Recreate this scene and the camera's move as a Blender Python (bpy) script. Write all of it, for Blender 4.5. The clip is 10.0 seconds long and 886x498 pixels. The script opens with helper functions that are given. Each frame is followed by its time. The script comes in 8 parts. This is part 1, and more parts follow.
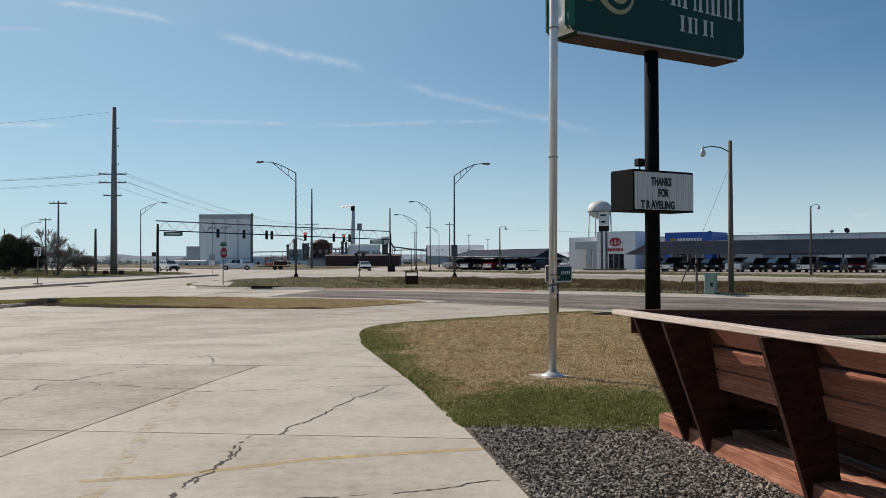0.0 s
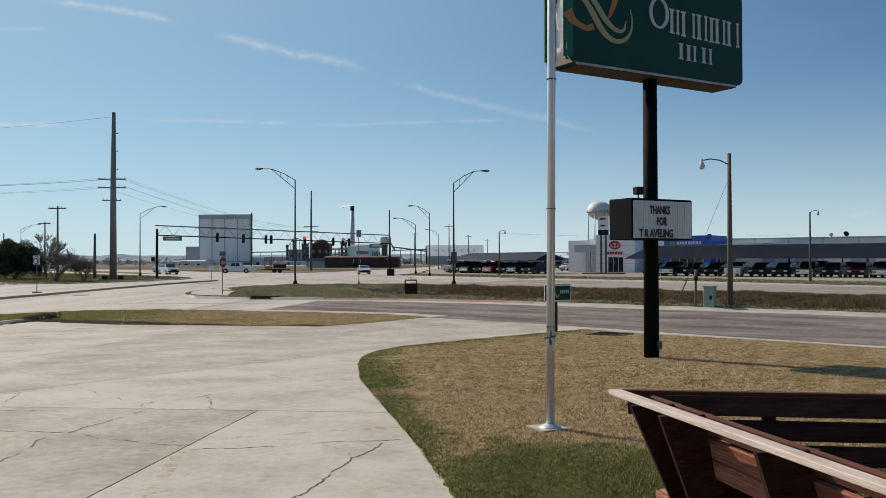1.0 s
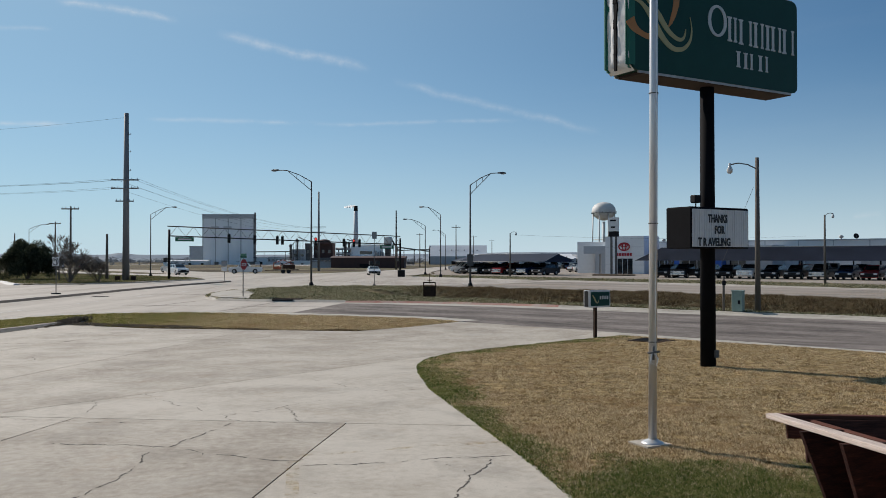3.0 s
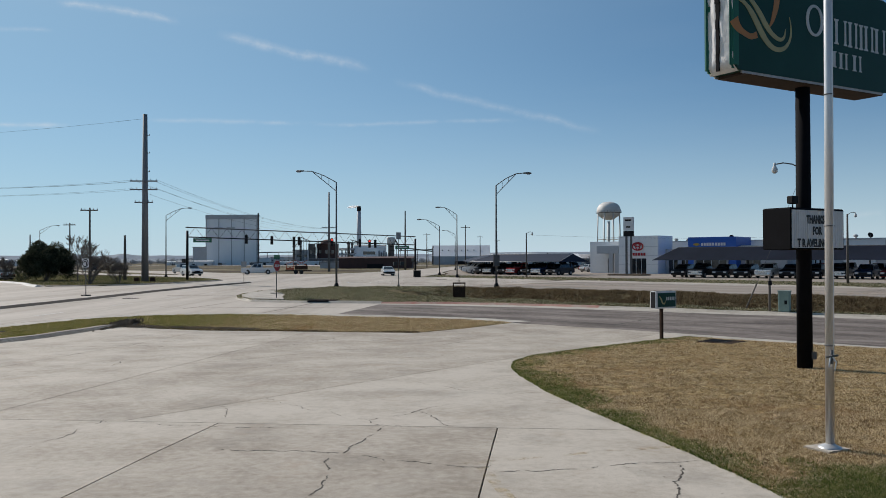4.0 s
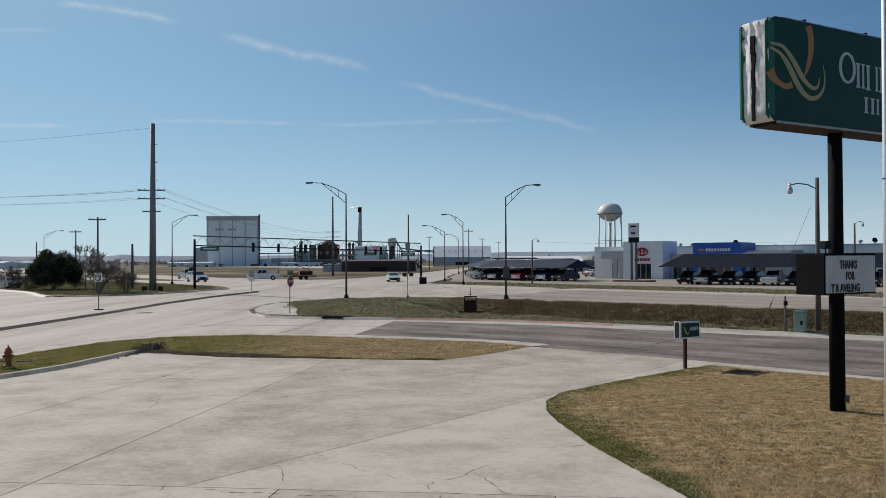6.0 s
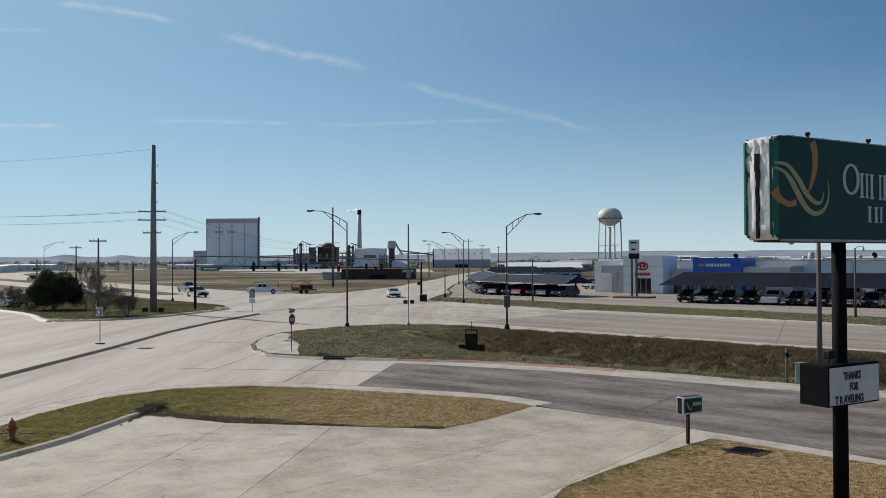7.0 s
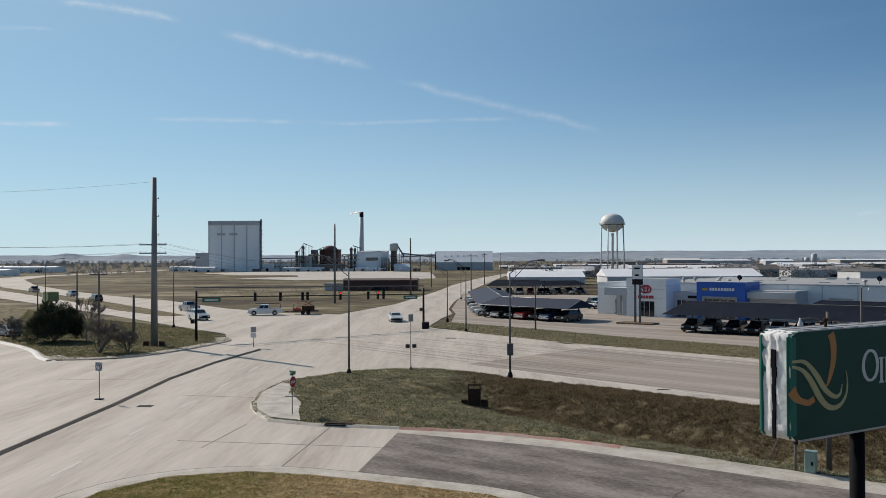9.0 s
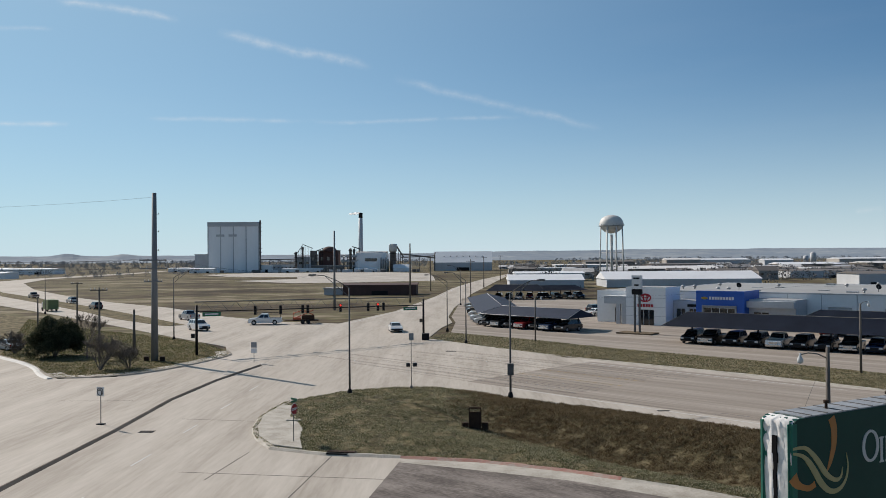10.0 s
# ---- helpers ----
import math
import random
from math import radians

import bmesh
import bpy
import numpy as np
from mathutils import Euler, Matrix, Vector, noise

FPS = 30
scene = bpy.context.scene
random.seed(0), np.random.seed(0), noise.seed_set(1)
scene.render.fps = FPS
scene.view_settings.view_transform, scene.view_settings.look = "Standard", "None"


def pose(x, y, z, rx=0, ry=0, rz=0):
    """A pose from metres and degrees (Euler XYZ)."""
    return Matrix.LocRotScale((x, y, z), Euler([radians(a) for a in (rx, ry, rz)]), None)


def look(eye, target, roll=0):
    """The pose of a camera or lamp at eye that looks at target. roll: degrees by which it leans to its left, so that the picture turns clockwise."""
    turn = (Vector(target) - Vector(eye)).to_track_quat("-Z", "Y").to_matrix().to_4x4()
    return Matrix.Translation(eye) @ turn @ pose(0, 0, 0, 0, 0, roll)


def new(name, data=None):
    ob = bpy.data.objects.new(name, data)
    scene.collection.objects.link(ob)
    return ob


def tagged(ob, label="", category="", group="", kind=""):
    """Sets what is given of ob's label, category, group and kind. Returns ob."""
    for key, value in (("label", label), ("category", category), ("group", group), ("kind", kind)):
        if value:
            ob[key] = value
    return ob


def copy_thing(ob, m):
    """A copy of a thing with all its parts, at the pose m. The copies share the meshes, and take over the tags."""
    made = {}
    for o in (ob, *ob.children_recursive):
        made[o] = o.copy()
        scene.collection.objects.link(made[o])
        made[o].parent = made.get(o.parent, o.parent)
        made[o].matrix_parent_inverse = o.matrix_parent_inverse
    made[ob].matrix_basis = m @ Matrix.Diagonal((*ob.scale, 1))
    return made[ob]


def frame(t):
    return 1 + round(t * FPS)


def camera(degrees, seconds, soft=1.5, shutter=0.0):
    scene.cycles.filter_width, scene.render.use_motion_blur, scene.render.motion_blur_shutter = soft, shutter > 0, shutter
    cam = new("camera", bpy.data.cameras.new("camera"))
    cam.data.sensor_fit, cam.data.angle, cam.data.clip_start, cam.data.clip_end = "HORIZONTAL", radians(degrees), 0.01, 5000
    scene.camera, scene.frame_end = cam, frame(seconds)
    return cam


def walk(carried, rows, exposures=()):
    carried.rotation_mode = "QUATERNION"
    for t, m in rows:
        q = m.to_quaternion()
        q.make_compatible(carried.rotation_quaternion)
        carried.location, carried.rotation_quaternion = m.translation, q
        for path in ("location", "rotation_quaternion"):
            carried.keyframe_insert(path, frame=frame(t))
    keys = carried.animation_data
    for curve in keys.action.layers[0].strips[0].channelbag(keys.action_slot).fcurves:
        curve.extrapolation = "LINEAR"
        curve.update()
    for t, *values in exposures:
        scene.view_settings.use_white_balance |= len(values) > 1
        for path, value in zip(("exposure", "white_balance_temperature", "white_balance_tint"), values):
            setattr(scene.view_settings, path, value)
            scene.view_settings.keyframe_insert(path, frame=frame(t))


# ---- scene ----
cam = camera(55.0, 10.0, soft=0.6)
PATH = [
    (0, (0.23, 0.145, 1.391), (0.198, 2.144, 1.416), -0.2),
    (0.5, (0.26, 0.107, 1.703), (0.229, 2.107, 1.727), -0.3),
    (1, (0.254, 0.138, 2.01), (0.223, 2.138, 2.034), -0.2),
    (1.5, (0.224, 0.148, 2.138), (0.192, 2.148, 2.162), -0.3),
    (2, (0.145, 0.122, 2.154), (0.113, 2.122, 2.178), -0.3),
    (2.2, (0.05, 0.13, 2.165), (0.017, 2.13, 2.189), -0.25),
    (3.3, (-1.508, 0.165, 2.205), (-1.545, 2.165, 2.229), 0.0),
    (3.5, (-1.943, 0.18, 2.224), (-1.981, 2.18, 2.248), 0.0),
    (4, (-2.955, 0.209, 2.231), (-2.994, 2.208, 2.255), -0.2),
    (4.5, (-3.505, 0.12, 2.216), (-3.544, 2.119, 2.24), -0.25),
    (5, (-3.684, 0.144, 2.172), (-3.724, 2.144, 2.196), -0.3),
    (5.2, (-3.71, 0.13, 2.19), (-3.75, 2.13, 2.214), -0.3),
    (6.3, (-3.755, -0.1, 3.885), (-3.794, 1.9, 3.908), -0.3),
    (6.5, (-3.768, -0.134, 4.373), (-3.807, 1.866, 4.395), -0.3),
    (7, (-3.851, -0.106, 5.607), (-3.889, 1.894, 5.631), -0.3),
    (7.5, (-3.963, -0.088, 6.636), (-4.0, 1.912, 6.661), -0.1),
    (8, (-4.001, -0.001, 7.683), (-4.039, 1.998, 7.708), -0.2),
    (8.5, (-3.838, 0.24, 8.731), (-3.881, 2.24, 8.75), -0.3),
    (9, (-3.888, 0.485, 9.561), (-3.931, 2.484, 9.582), -0.2),
    (9.5, (-3.865, 0.395, 10.329), (-3.908, 2.394, 10.354), -0.2),
    (10, (-3.959, 0.339, 11.329), (-4.0, 2.339, 11.347), -0.4),
]
walk(cam, [(t, look(eye, target, roll)) for t, eye, target, roll in PATH],
     exposures=((0, 0.02, 6700, 10), (2.2, 0.0, 6600, 10), (3.5, -0.14, 6350, 10), (5, -0.14, 6350, 10), (6.5, -0.1, 6450, 10), (8, -0.04, 6500, 10), (10, 0.0, 6550, 10)))

# ---- light ----
SUN_TURN, SUN_UP = 49.5, 34.6          # degrees to the left of straight ahead, and above the horizon
world = bpy.data.worlds.new("sky")
scene.world = world
world.use_nodes = True
wt = world.node_tree
wt.nodes.clear()


def wnode(kind, **values):
    n = wt.nodes.new(kind)
    for k, v in values.items():
        n.inputs[k if not k.startswith("i") else int(k[1:])].default_value = v
    return n


def wmath(op, a, b=None, clamp=False):
    n = wt.nodes.new("ShaderNodeMath")
    n.operation, n.use_clamp = op, clamp
    for i, s in enumerate((a, b)):
        if s is None:
            continue
        if isinstance(s, (int, float)):
            n.inputs[i].default_value = s
        else:
            wt.links.new(s, n.inputs[i])
    return n.outputs[0]


def wdot(vec_socket, v):
    n = wt.nodes.new("ShaderNodeVectorMath")
    n.operation = "DOT_PRODUCT"
    wt.links.new(vec_socket, n.inputs[0])
    n.inputs[1].default_value = v
    return n.outputs["Value"]


sky = wt.nodes.new("ShaderNodeTexSky")
sky.sky_type, sky.sun_disc = "NISHITA", False
sky.sun_elevation, sky.sun_rotation = radians(SUN_UP), radians(-SUN_TURN)
sky.altitude, sky.air_density, sky.dust_density, sky.ozone_density = 1200, 1.0, 0.3, 3.5
coord = wt.nodes.new("ShaderNodeTexCoord").outputs["Generated"]


def sky_way(x, y):
    """The direction of a place in the sky, from its place in the opening view."""
    return Vector(((x - 784) / 1506, 1.0, (459 - y) / 1506)).normalized()


def cloud_streak(a, b, width, strength, grain):
    """The density of a thin cloud along the great circle from a to b."""
    a, b = sky_way(*a), sky_way(*b)
    across = a.cross(b).normalized()
    along = across.cross(a).normalized()
    span = math.atan2(b.dot(along), b.dot(a))
    jitter = wnode("ShaderNodeTexNoise", Scale=grain, Detail=5.0, Roughness=0.65)
    wt.links.new(coord, jitter.inputs["Vector"])
    off = wmath("MULTIPLY", wmath("SUBTRACT", jitter.outputs["Fac"], 0.5), width * 2.2)
    far = wmath("ABSOLUTE", wmath("ADD", wdot(coord, across), off))
    body = wmath("SUBTRACT", 1.0, wmath("DIVIDE", far, width), True)
    pos = wmath("DIVIDE", wmath("ARCTAN2", wdot(coord, along), wdot(coord, a)), span)
    ends = wmath("MULTIPLY", wmath("MULTIPLY", pos, 7.0, True), wmath("MULTIPLY", wmath("SUBTRACT", 1.0, pos), 5.0, True))
    tear = wnode("ShaderNodeTexNoise", Scale=grain * 2.7, Detail=6.0, Roughness=0.7)
    wt.links.new(coord, tear.inputs["Vector"])
    thick = wmath("MULTIPLY", wmath("SUBTRACT", tear.outputs["Fac"], 0.25), 1.9, True)
    return wmath("MULTIPLY", wmath("MULTIPLY", wmath("MULTIPLY", wmath("POWER", body, 1.5), ends), thick), strength)


cover = None
for a, b, width, strength, grain in (
        ((350, 56), (632, 122), 0.0075, 0.5, 19), ((665, 143), (1040, 237), 0.0065, 0.34, 16),
        ((60, -8), (290, 34), 0.0065, 0.62, 18), ((-120, 215), (90, 217), 0.004, 0.55, 16),
        ((220, 209), (540, 216), 0.004, 0.36, 15), ((520, 218), (900, 214), 0.004, 0.32, 14),
        ((-60, 40), (60, 46), 0.0035, 0.35, 16), ((1475, 384), (1530, 380), 0.005, 0.3, 20)):
    c = cloud_streak(a, b, width, strength, grain)
    cover = c if cover is None else wmath("MAXIMUM", cover, c)
veil = wnode("ShaderNodeTexNoise", Scale=2.2, Detail=6.0, Roughness=0.6)
stretch = wnode("ShaderNodeMapping")
stretch.inputs["Scale"].default_value = (1.0, 1.0, 7.0)
wt.links.new(coord, stretch.inputs["Vector"])
wt.links.new(stretch.outputs[0], veil.inputs["Vector"])
thin = wmath("MULTIPLY", wmath("SUBTRACT", veil.outputs["Fac"], 0.5, True), 0.10, True)
cover = wmath("MAXIMUM", cover, thin)
# pale haze towards the horizon
lift = wnode("ShaderNodeSeparateXYZ")
wt.links.new(coord, lift.inputs[0])
haze = wmath("MULTIPLY", wmath("POWER", wmath("SUBTRACT", 1.0, wmath("MULTIPLY", wmath("ABSOLUTE", lift.outputs["Z"]), 3.6), True), 2.4), 0.85)
hazed = wt.nodes.new("ShaderNodeMix")
hazed.data_type = "RGBA"
wt.links.new(haze, hazed.inputs["Factor"])
clear = wt.nodes.new("ShaderNodeVectorMath")
clear.operation = "MULTIPLY"
wt.links.new(sky.outputs[0], clear.inputs[0])
clear.inputs[1].default_value = (0.50, 0.775, 0.895)
wt.links.new(clear.outputs[0], hazed.inputs["A"])
hazed.inputs["B"].default_value = (7.7, 9.0, 10.0, 1)
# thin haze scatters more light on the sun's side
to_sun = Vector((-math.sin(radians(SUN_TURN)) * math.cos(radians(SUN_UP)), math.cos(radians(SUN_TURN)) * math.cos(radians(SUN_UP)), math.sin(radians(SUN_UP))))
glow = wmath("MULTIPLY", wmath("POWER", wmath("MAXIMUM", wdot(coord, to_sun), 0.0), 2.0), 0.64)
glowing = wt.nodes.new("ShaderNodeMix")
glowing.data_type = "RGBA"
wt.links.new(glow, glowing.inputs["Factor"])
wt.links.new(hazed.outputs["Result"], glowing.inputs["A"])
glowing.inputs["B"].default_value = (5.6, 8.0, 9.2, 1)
mixed = wt.nodes.new("ShaderNodeMix")
mixed.data_type = "RGBA"
wt.links.new(cover, mixed.inputs["Factor"])
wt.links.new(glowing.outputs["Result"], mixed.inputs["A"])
mixed.inputs["B"].default_value = (8.6, 9.0, 9.4, 1)
back = wnode("ShaderNodeBackground", Strength=0.085)
wt.links.new(mixed.outputs["Result"], back.inputs["Color"])
wout = wt.nodes.new("ShaderNodeOutputWorld")
wt.links.new(back.outputs[0], wout.inputs["Surface"])

sun = new("sun", bpy.data.lights.new("sun", "SUN"))
sun.data.energy, sun.data.angle, sun.data.color = 4.75, radians(0.53), (1.0, 0.91, 0.825)
sun.matrix_world = look(to_sun * 300, (0, 0, 0))

# ---- materials ----


def stuff_of(name, colours, scale=1.0, fine=12.0, rough=0.8, metal=0.0, bump=0.0, bump_scale=40.0, spread=0.0, island=0.0,
             stretch=(1, 1, 1), spec=0.5, contrast=1.0, detail=6.0, stain=0.0, stain_scale=0.8, stain_colour=(0.2, 0.17, 0.13), leafy=0.0, grain_turn=0.0):
    """A surface whose colour wanders between the given ones at two scales, with fine relief."""
    m = bpy.data.materials.new(name)
    m.use_nodes = True
    t = m.node_tree
    n, link = t.nodes, t.links.new
    shader = n["Principled BSDF"]
    place = n.new("ShaderNodeTexCoord")
    turn = n.new("ShaderNodeMapping")
    turn.vector_type = "TEXTURE"
    turn.inputs["Scale"].default_value = tuple(1 / k for k in stretch)
    turn.inputs["Rotation"].default_value = (0, 0, radians(grain_turn))
    link(place.outputs["Object"], turn.inputs["Vector"])

    def noise_of(s, d, r=0.6):
        q = n.new("ShaderNodeTexNoise")
        q.inputs["Scale"].default_value, q.inputs["Detail"].default_value, q.inputs["Roughness"].default_value = s, d, r
        link(turn.outputs[0], q.inputs["Vector"])
        return q.outputs["Fac"]

    def mathed(op, a, b, clamp=False):
        q = n.new("ShaderNodeMath")
        q.operation, q.use_clamp = op, clamp
        for i, s in enumerate((a, b)):
            if isinstance(s, (int, float)):
                q.inputs[i].default_value = s
            else:
                link(s, q.inputs[i])
        return q.outputs[0]

    wide, small = noise_of(scale, detail), noise_of(fine, 4)
    fac = mathed("ADD", mathed("MULTIPLY", wide, 0.62), mathed("MULTIPLY", small, 0.38))
    if spread or island:
        source = n.new("ShaderNodeNewGeometry").outputs["Random Per Island"] if island else n.new("ShaderNodeObjectInfo").outputs["Random"]
        fac = mathed("ADD", fac, mathed("MULTIPLY", mathed("SUBTRACT", source, 0.5), spread or island))
    fac = mathed("ADD", mathed("MULTIPLY", mathed("SUBTRACT", fac, 0.5), 2.6 * contrast), 0.5, True)
    ramp = n.new("ShaderNodeValToRGB")
    while len(ramp.color_ramp.elements) < len(colours):
        ramp.color_ramp.elements.new(0.5)
    for i, c in enumerate(colours):
        ramp.color_ramp.elements[i].position = i / max(1, len(colours) - 1)
        ramp.color_ramp.elements[i].color = (*c, 1)
    link(fac, ramp.inputs[0])
    colour = ramp.outputs[0]
    if stain:
        blot = noise_of(stain_scale, 8, 0.68)
        level = mathed("MULTIPLY", mathed("SUBTRACT", blot, 0.52), 5.0, True)
        over = n.new("ShaderNodeMix")
        over.data_type = "RGBA"
        link(mathed("MULTIPLY", level, stain), over.inputs["Factor"])
        link(colour, over.inputs["A"])
        over.inputs["B"].default_value = (*stain_colour, 1)
        colour = over.outputs["Result"]
    link(colour, shader.inputs["Base Color"])
    if leafy:
        through_light = n.new("ShaderNodeBsdfTranslucent")
        link(colour, through_light.inputs["Color"])
        both = n.new("ShaderNodeMixShader")
        both.inputs[0].default_value = leafy
        link(shader.outputs[0], both.inputs[1])
        link(through_light.outputs[0], both.inputs[2])
        link(both.outputs[0], n["Material Output"].inputs["Surface"])
    shader.inputs["Metallic"].default_value = metal
    shader.inputs["Specular IOR Level"].default_value = spec
    link(mathed("ADD", mathed("MULTIPLY", mathed("SUBTRACT", small, 0.5), 0.22), rough, True), shader.inputs["Roughness"])
    if bump:
        relief = n.new("ShaderNodeBump")
        relief.inputs["Strength"].default_value, relief.inputs["Distance"].default_value = 0.7, bump
        link(noise_of(bump_scale, 5), relief.inputs["Height"])
        link(relief.outputs[0], shader.inputs["Normal"])
    return m


def paint_of(name, colour, rough=0.35, metal=0.0, spec=0.5, dirt=0.18, coat=0.0, spread=0.0):
    lo = tuple(c * (1 - dirt) for c in colour)
    m = stuff_of(name, (lo, colour), 3.0, 25.0, rough, metal, 0.0, spec=spec, spread=spread)
    m.node_tree.nodes["Principled BSDF"].inputs["Coat Weight"].default_value = coat
    return m


def concrete_of(name, colours, stain_colour, spread):
    """Trowelled concrete: broad cloudy tone, smudges, worn pale patches, sand grain and small pits."""
    m = stuff_of(name, colours, 0.55, 9.0, 0.85, bump=0.004, bump_scale=70, spread=spread, contrast=1.4, detail=10, stain=0.6, stain_scale=0.75, stain_colour=stain_colour, spec=0.3)
    t = m.node_tree
    n, link = t.nodes, t.links.new
    shader = n["Principled BSDF"]
    colour = shader.inputs["Base Color"].links[0].from_socket
    place = n.new("ShaderNodeTexCoord").outputs["Object"]

    def mixed_in(colour, fac, other, kind="MIX"):
        q = n.new("ShaderNodeMix")
        q.data_type, q.blend_type = "RGBA", kind
        link(fac, q.inputs["Factor"])
        link(colour, q.inputs["A"])
        q.inputs["B"].default_value = (*other, 1)
        return q.outputs["Result"]

    def noisy(scale, detail, rough, lo, hi, top):
        q = n.new("ShaderNodeTexNoise")
        q.inputs["Scale"].default_value, q.inputs["Detail"].default_value, q.inputs["Roughness"].default_value = scale, detail, rough
        link(place, q.inputs["Vector"])
        r = n.new("ShaderNodeMapRange")
        r.inputs["From Min"].default_value, r.inputs["From Max"].default_value, r.inputs["To Max"].default_value = lo, hi, top
        link(q.outputs["Fac"], r.inputs["Value"])
        return r.outputs[0]

    colour = mixed_in(colour, noisy(1.7, 8, 0.7, 0.55, 0.75, 0.4), (0.58, 0.53, 0.45))          # rubbed pale patches
    colour = mixed_in(colour, noisy(0.9, 9, 0.72, 0.58, 0.74, 0.5), (0.30, 0.215, 0.14))        # rusty brown dirt
    colour = mixed_in(colour, noisy(60, 3, 0.7, 0.52, 0.72, 0.55), (0.23, 0.205, 0.175))        # sand grain
    colour = mixed_in(colour, noisy(150, 2, 0.7, 0.55, 0.75, 0.5), (0.66, 0.61, 0.53))
    cells = n.new("ShaderNodeTexVoronoi")
    cells.inputs["Scale"].default_value = 5.5
    link(place, cells.inputs["Vector"])
    pit = n.new("ShaderNodeMapRange")
    for key, v in (("From Min", 0.055), ("From Max", 0.09), ("To Min", 0.75), ("To Max", 0.0)):
        pit.inputs[key].default_value = v
    link(cells.outputs["Distance"], pit.inputs["Value"])
    some = n.new("ShaderNodeMath")
    some.operation = "MULTIPLY"
    link(pit.outputs[0], some.inputs[0])
    link(noisy(0.8, 3, 0.6, 0.5, 0.6, 1.0), some.inputs[1])
    colour = mixed_in(colour, some.outputs[0], (0.15, 0.13, 0.105))
    link(colour, shader.inputs["Base Color"])
    return m


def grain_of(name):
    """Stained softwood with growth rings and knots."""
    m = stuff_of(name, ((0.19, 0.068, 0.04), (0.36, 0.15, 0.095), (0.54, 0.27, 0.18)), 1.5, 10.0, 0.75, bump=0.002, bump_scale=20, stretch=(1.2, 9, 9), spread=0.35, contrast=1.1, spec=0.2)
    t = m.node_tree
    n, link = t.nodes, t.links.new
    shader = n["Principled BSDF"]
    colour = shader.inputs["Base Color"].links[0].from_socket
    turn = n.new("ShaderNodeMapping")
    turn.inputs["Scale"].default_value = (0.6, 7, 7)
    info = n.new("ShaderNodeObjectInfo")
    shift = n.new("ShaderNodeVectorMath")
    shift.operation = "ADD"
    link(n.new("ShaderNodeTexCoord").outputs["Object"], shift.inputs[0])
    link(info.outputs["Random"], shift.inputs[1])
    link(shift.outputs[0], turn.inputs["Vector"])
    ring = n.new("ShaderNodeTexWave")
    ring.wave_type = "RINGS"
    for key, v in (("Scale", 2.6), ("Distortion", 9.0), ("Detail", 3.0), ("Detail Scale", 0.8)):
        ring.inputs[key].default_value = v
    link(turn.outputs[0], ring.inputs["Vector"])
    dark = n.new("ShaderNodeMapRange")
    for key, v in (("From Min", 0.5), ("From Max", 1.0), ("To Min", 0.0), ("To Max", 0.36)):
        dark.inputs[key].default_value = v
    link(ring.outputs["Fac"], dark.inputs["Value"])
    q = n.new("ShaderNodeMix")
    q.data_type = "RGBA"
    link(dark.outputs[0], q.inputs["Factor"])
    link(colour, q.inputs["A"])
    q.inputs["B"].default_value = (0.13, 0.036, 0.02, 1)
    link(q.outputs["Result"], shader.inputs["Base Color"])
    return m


def faded_paint(name, colour, keep, top=0.8):
    """Paint worn off to patches: keep sets how much is left."""
    m = stuff_of(name, (tuple(c * 0.8 for c in colour), colour), 1.5, 12.0, 0.85)
    t = m.node_tree
    n, link = t.nodes, t.links.new
    place = n.new("ShaderNodeTexCoord").outputs["Object"]
    q = n.new("ShaderNodeTexNoise")
    q.inputs["Scale"].default_value, q.inputs["Detail"].default_value, q.inputs["Roughness"].default_value = 3.5, 9.0, 0.8
    link(place, q.inputs["Vector"])
    r = n.new("ShaderNodeMapRange")
    r.inputs["From Min"].default_value, r.inputs["From Max"].default_value, r.inputs["To Max"].default_value = 0.62 - keep * 0.4, 0.80 - keep * 0.25, top
    link(q.outputs["Fac"], r.inputs["Value"])
    link(r.outputs[0], n["Principled BSDF"].inputs["Alpha"])
    return m


def light_of(name, colour, strength):
    m = bpy.data.materials.new(name)
    m.use_nodes = True
    s = m.node_tree.nodes["Principled BSDF"]
    s.inputs["Base Color"].default_value = (*colour, 1)
    s.inputs["Emission Color"].default_value = (*colour, 1)
    s.inputs["Emission Strength"].default_value = strength
    return m


CONCRETE = concrete_of("lot concrete", ((0.27, 0.228, 0.178), (0.40, 0.352, 0.287), (0.50, 0.45, 0.378)), (0.235, 0.21, 0.175), 0.2)
ROADC = stuff_of("road concrete", ((0.305, 0.265, 0.218), (0.42, 0.372, 0.315), (0.50, 0.45, 0.388)), 0.5, 5.0, 0.85, bump=0.004, bump_scale=40, contrast=1.2, detail=9, stain=0.5, stain_scale=0.9, stain_colour=(0.30, 0.26, 0.215), stretch=(0.7, 0.07, 1), spec=0.3)
HIGHWAYC = stuff_of("worn highway concrete", ((0.20, 0.163, 0.13), (0.285, 0.243, 0.202), (0.39, 0.342, 0.29)), 0.5, 6.0, 0.85, bump=0.004, bump_scale=40, contrast=1.5, detail=9, stretch=(0.02, 0.9, 1.0), grain_turn=-42.5, stain=0.5, stain_scale=1.4, stain_colour=(0.185, 0.15, 0.118), spec=0.3)
KERBC = stuff_of("kerb concrete", ((0.27, 0.24, 0.195), (0.40, 0.365, 0.31), (0.50, 0.46, 0.40)), 0.9, 9.0, 0.85, bump=0.006, bump_scale=30, contrast=1.3, spec=0.3)
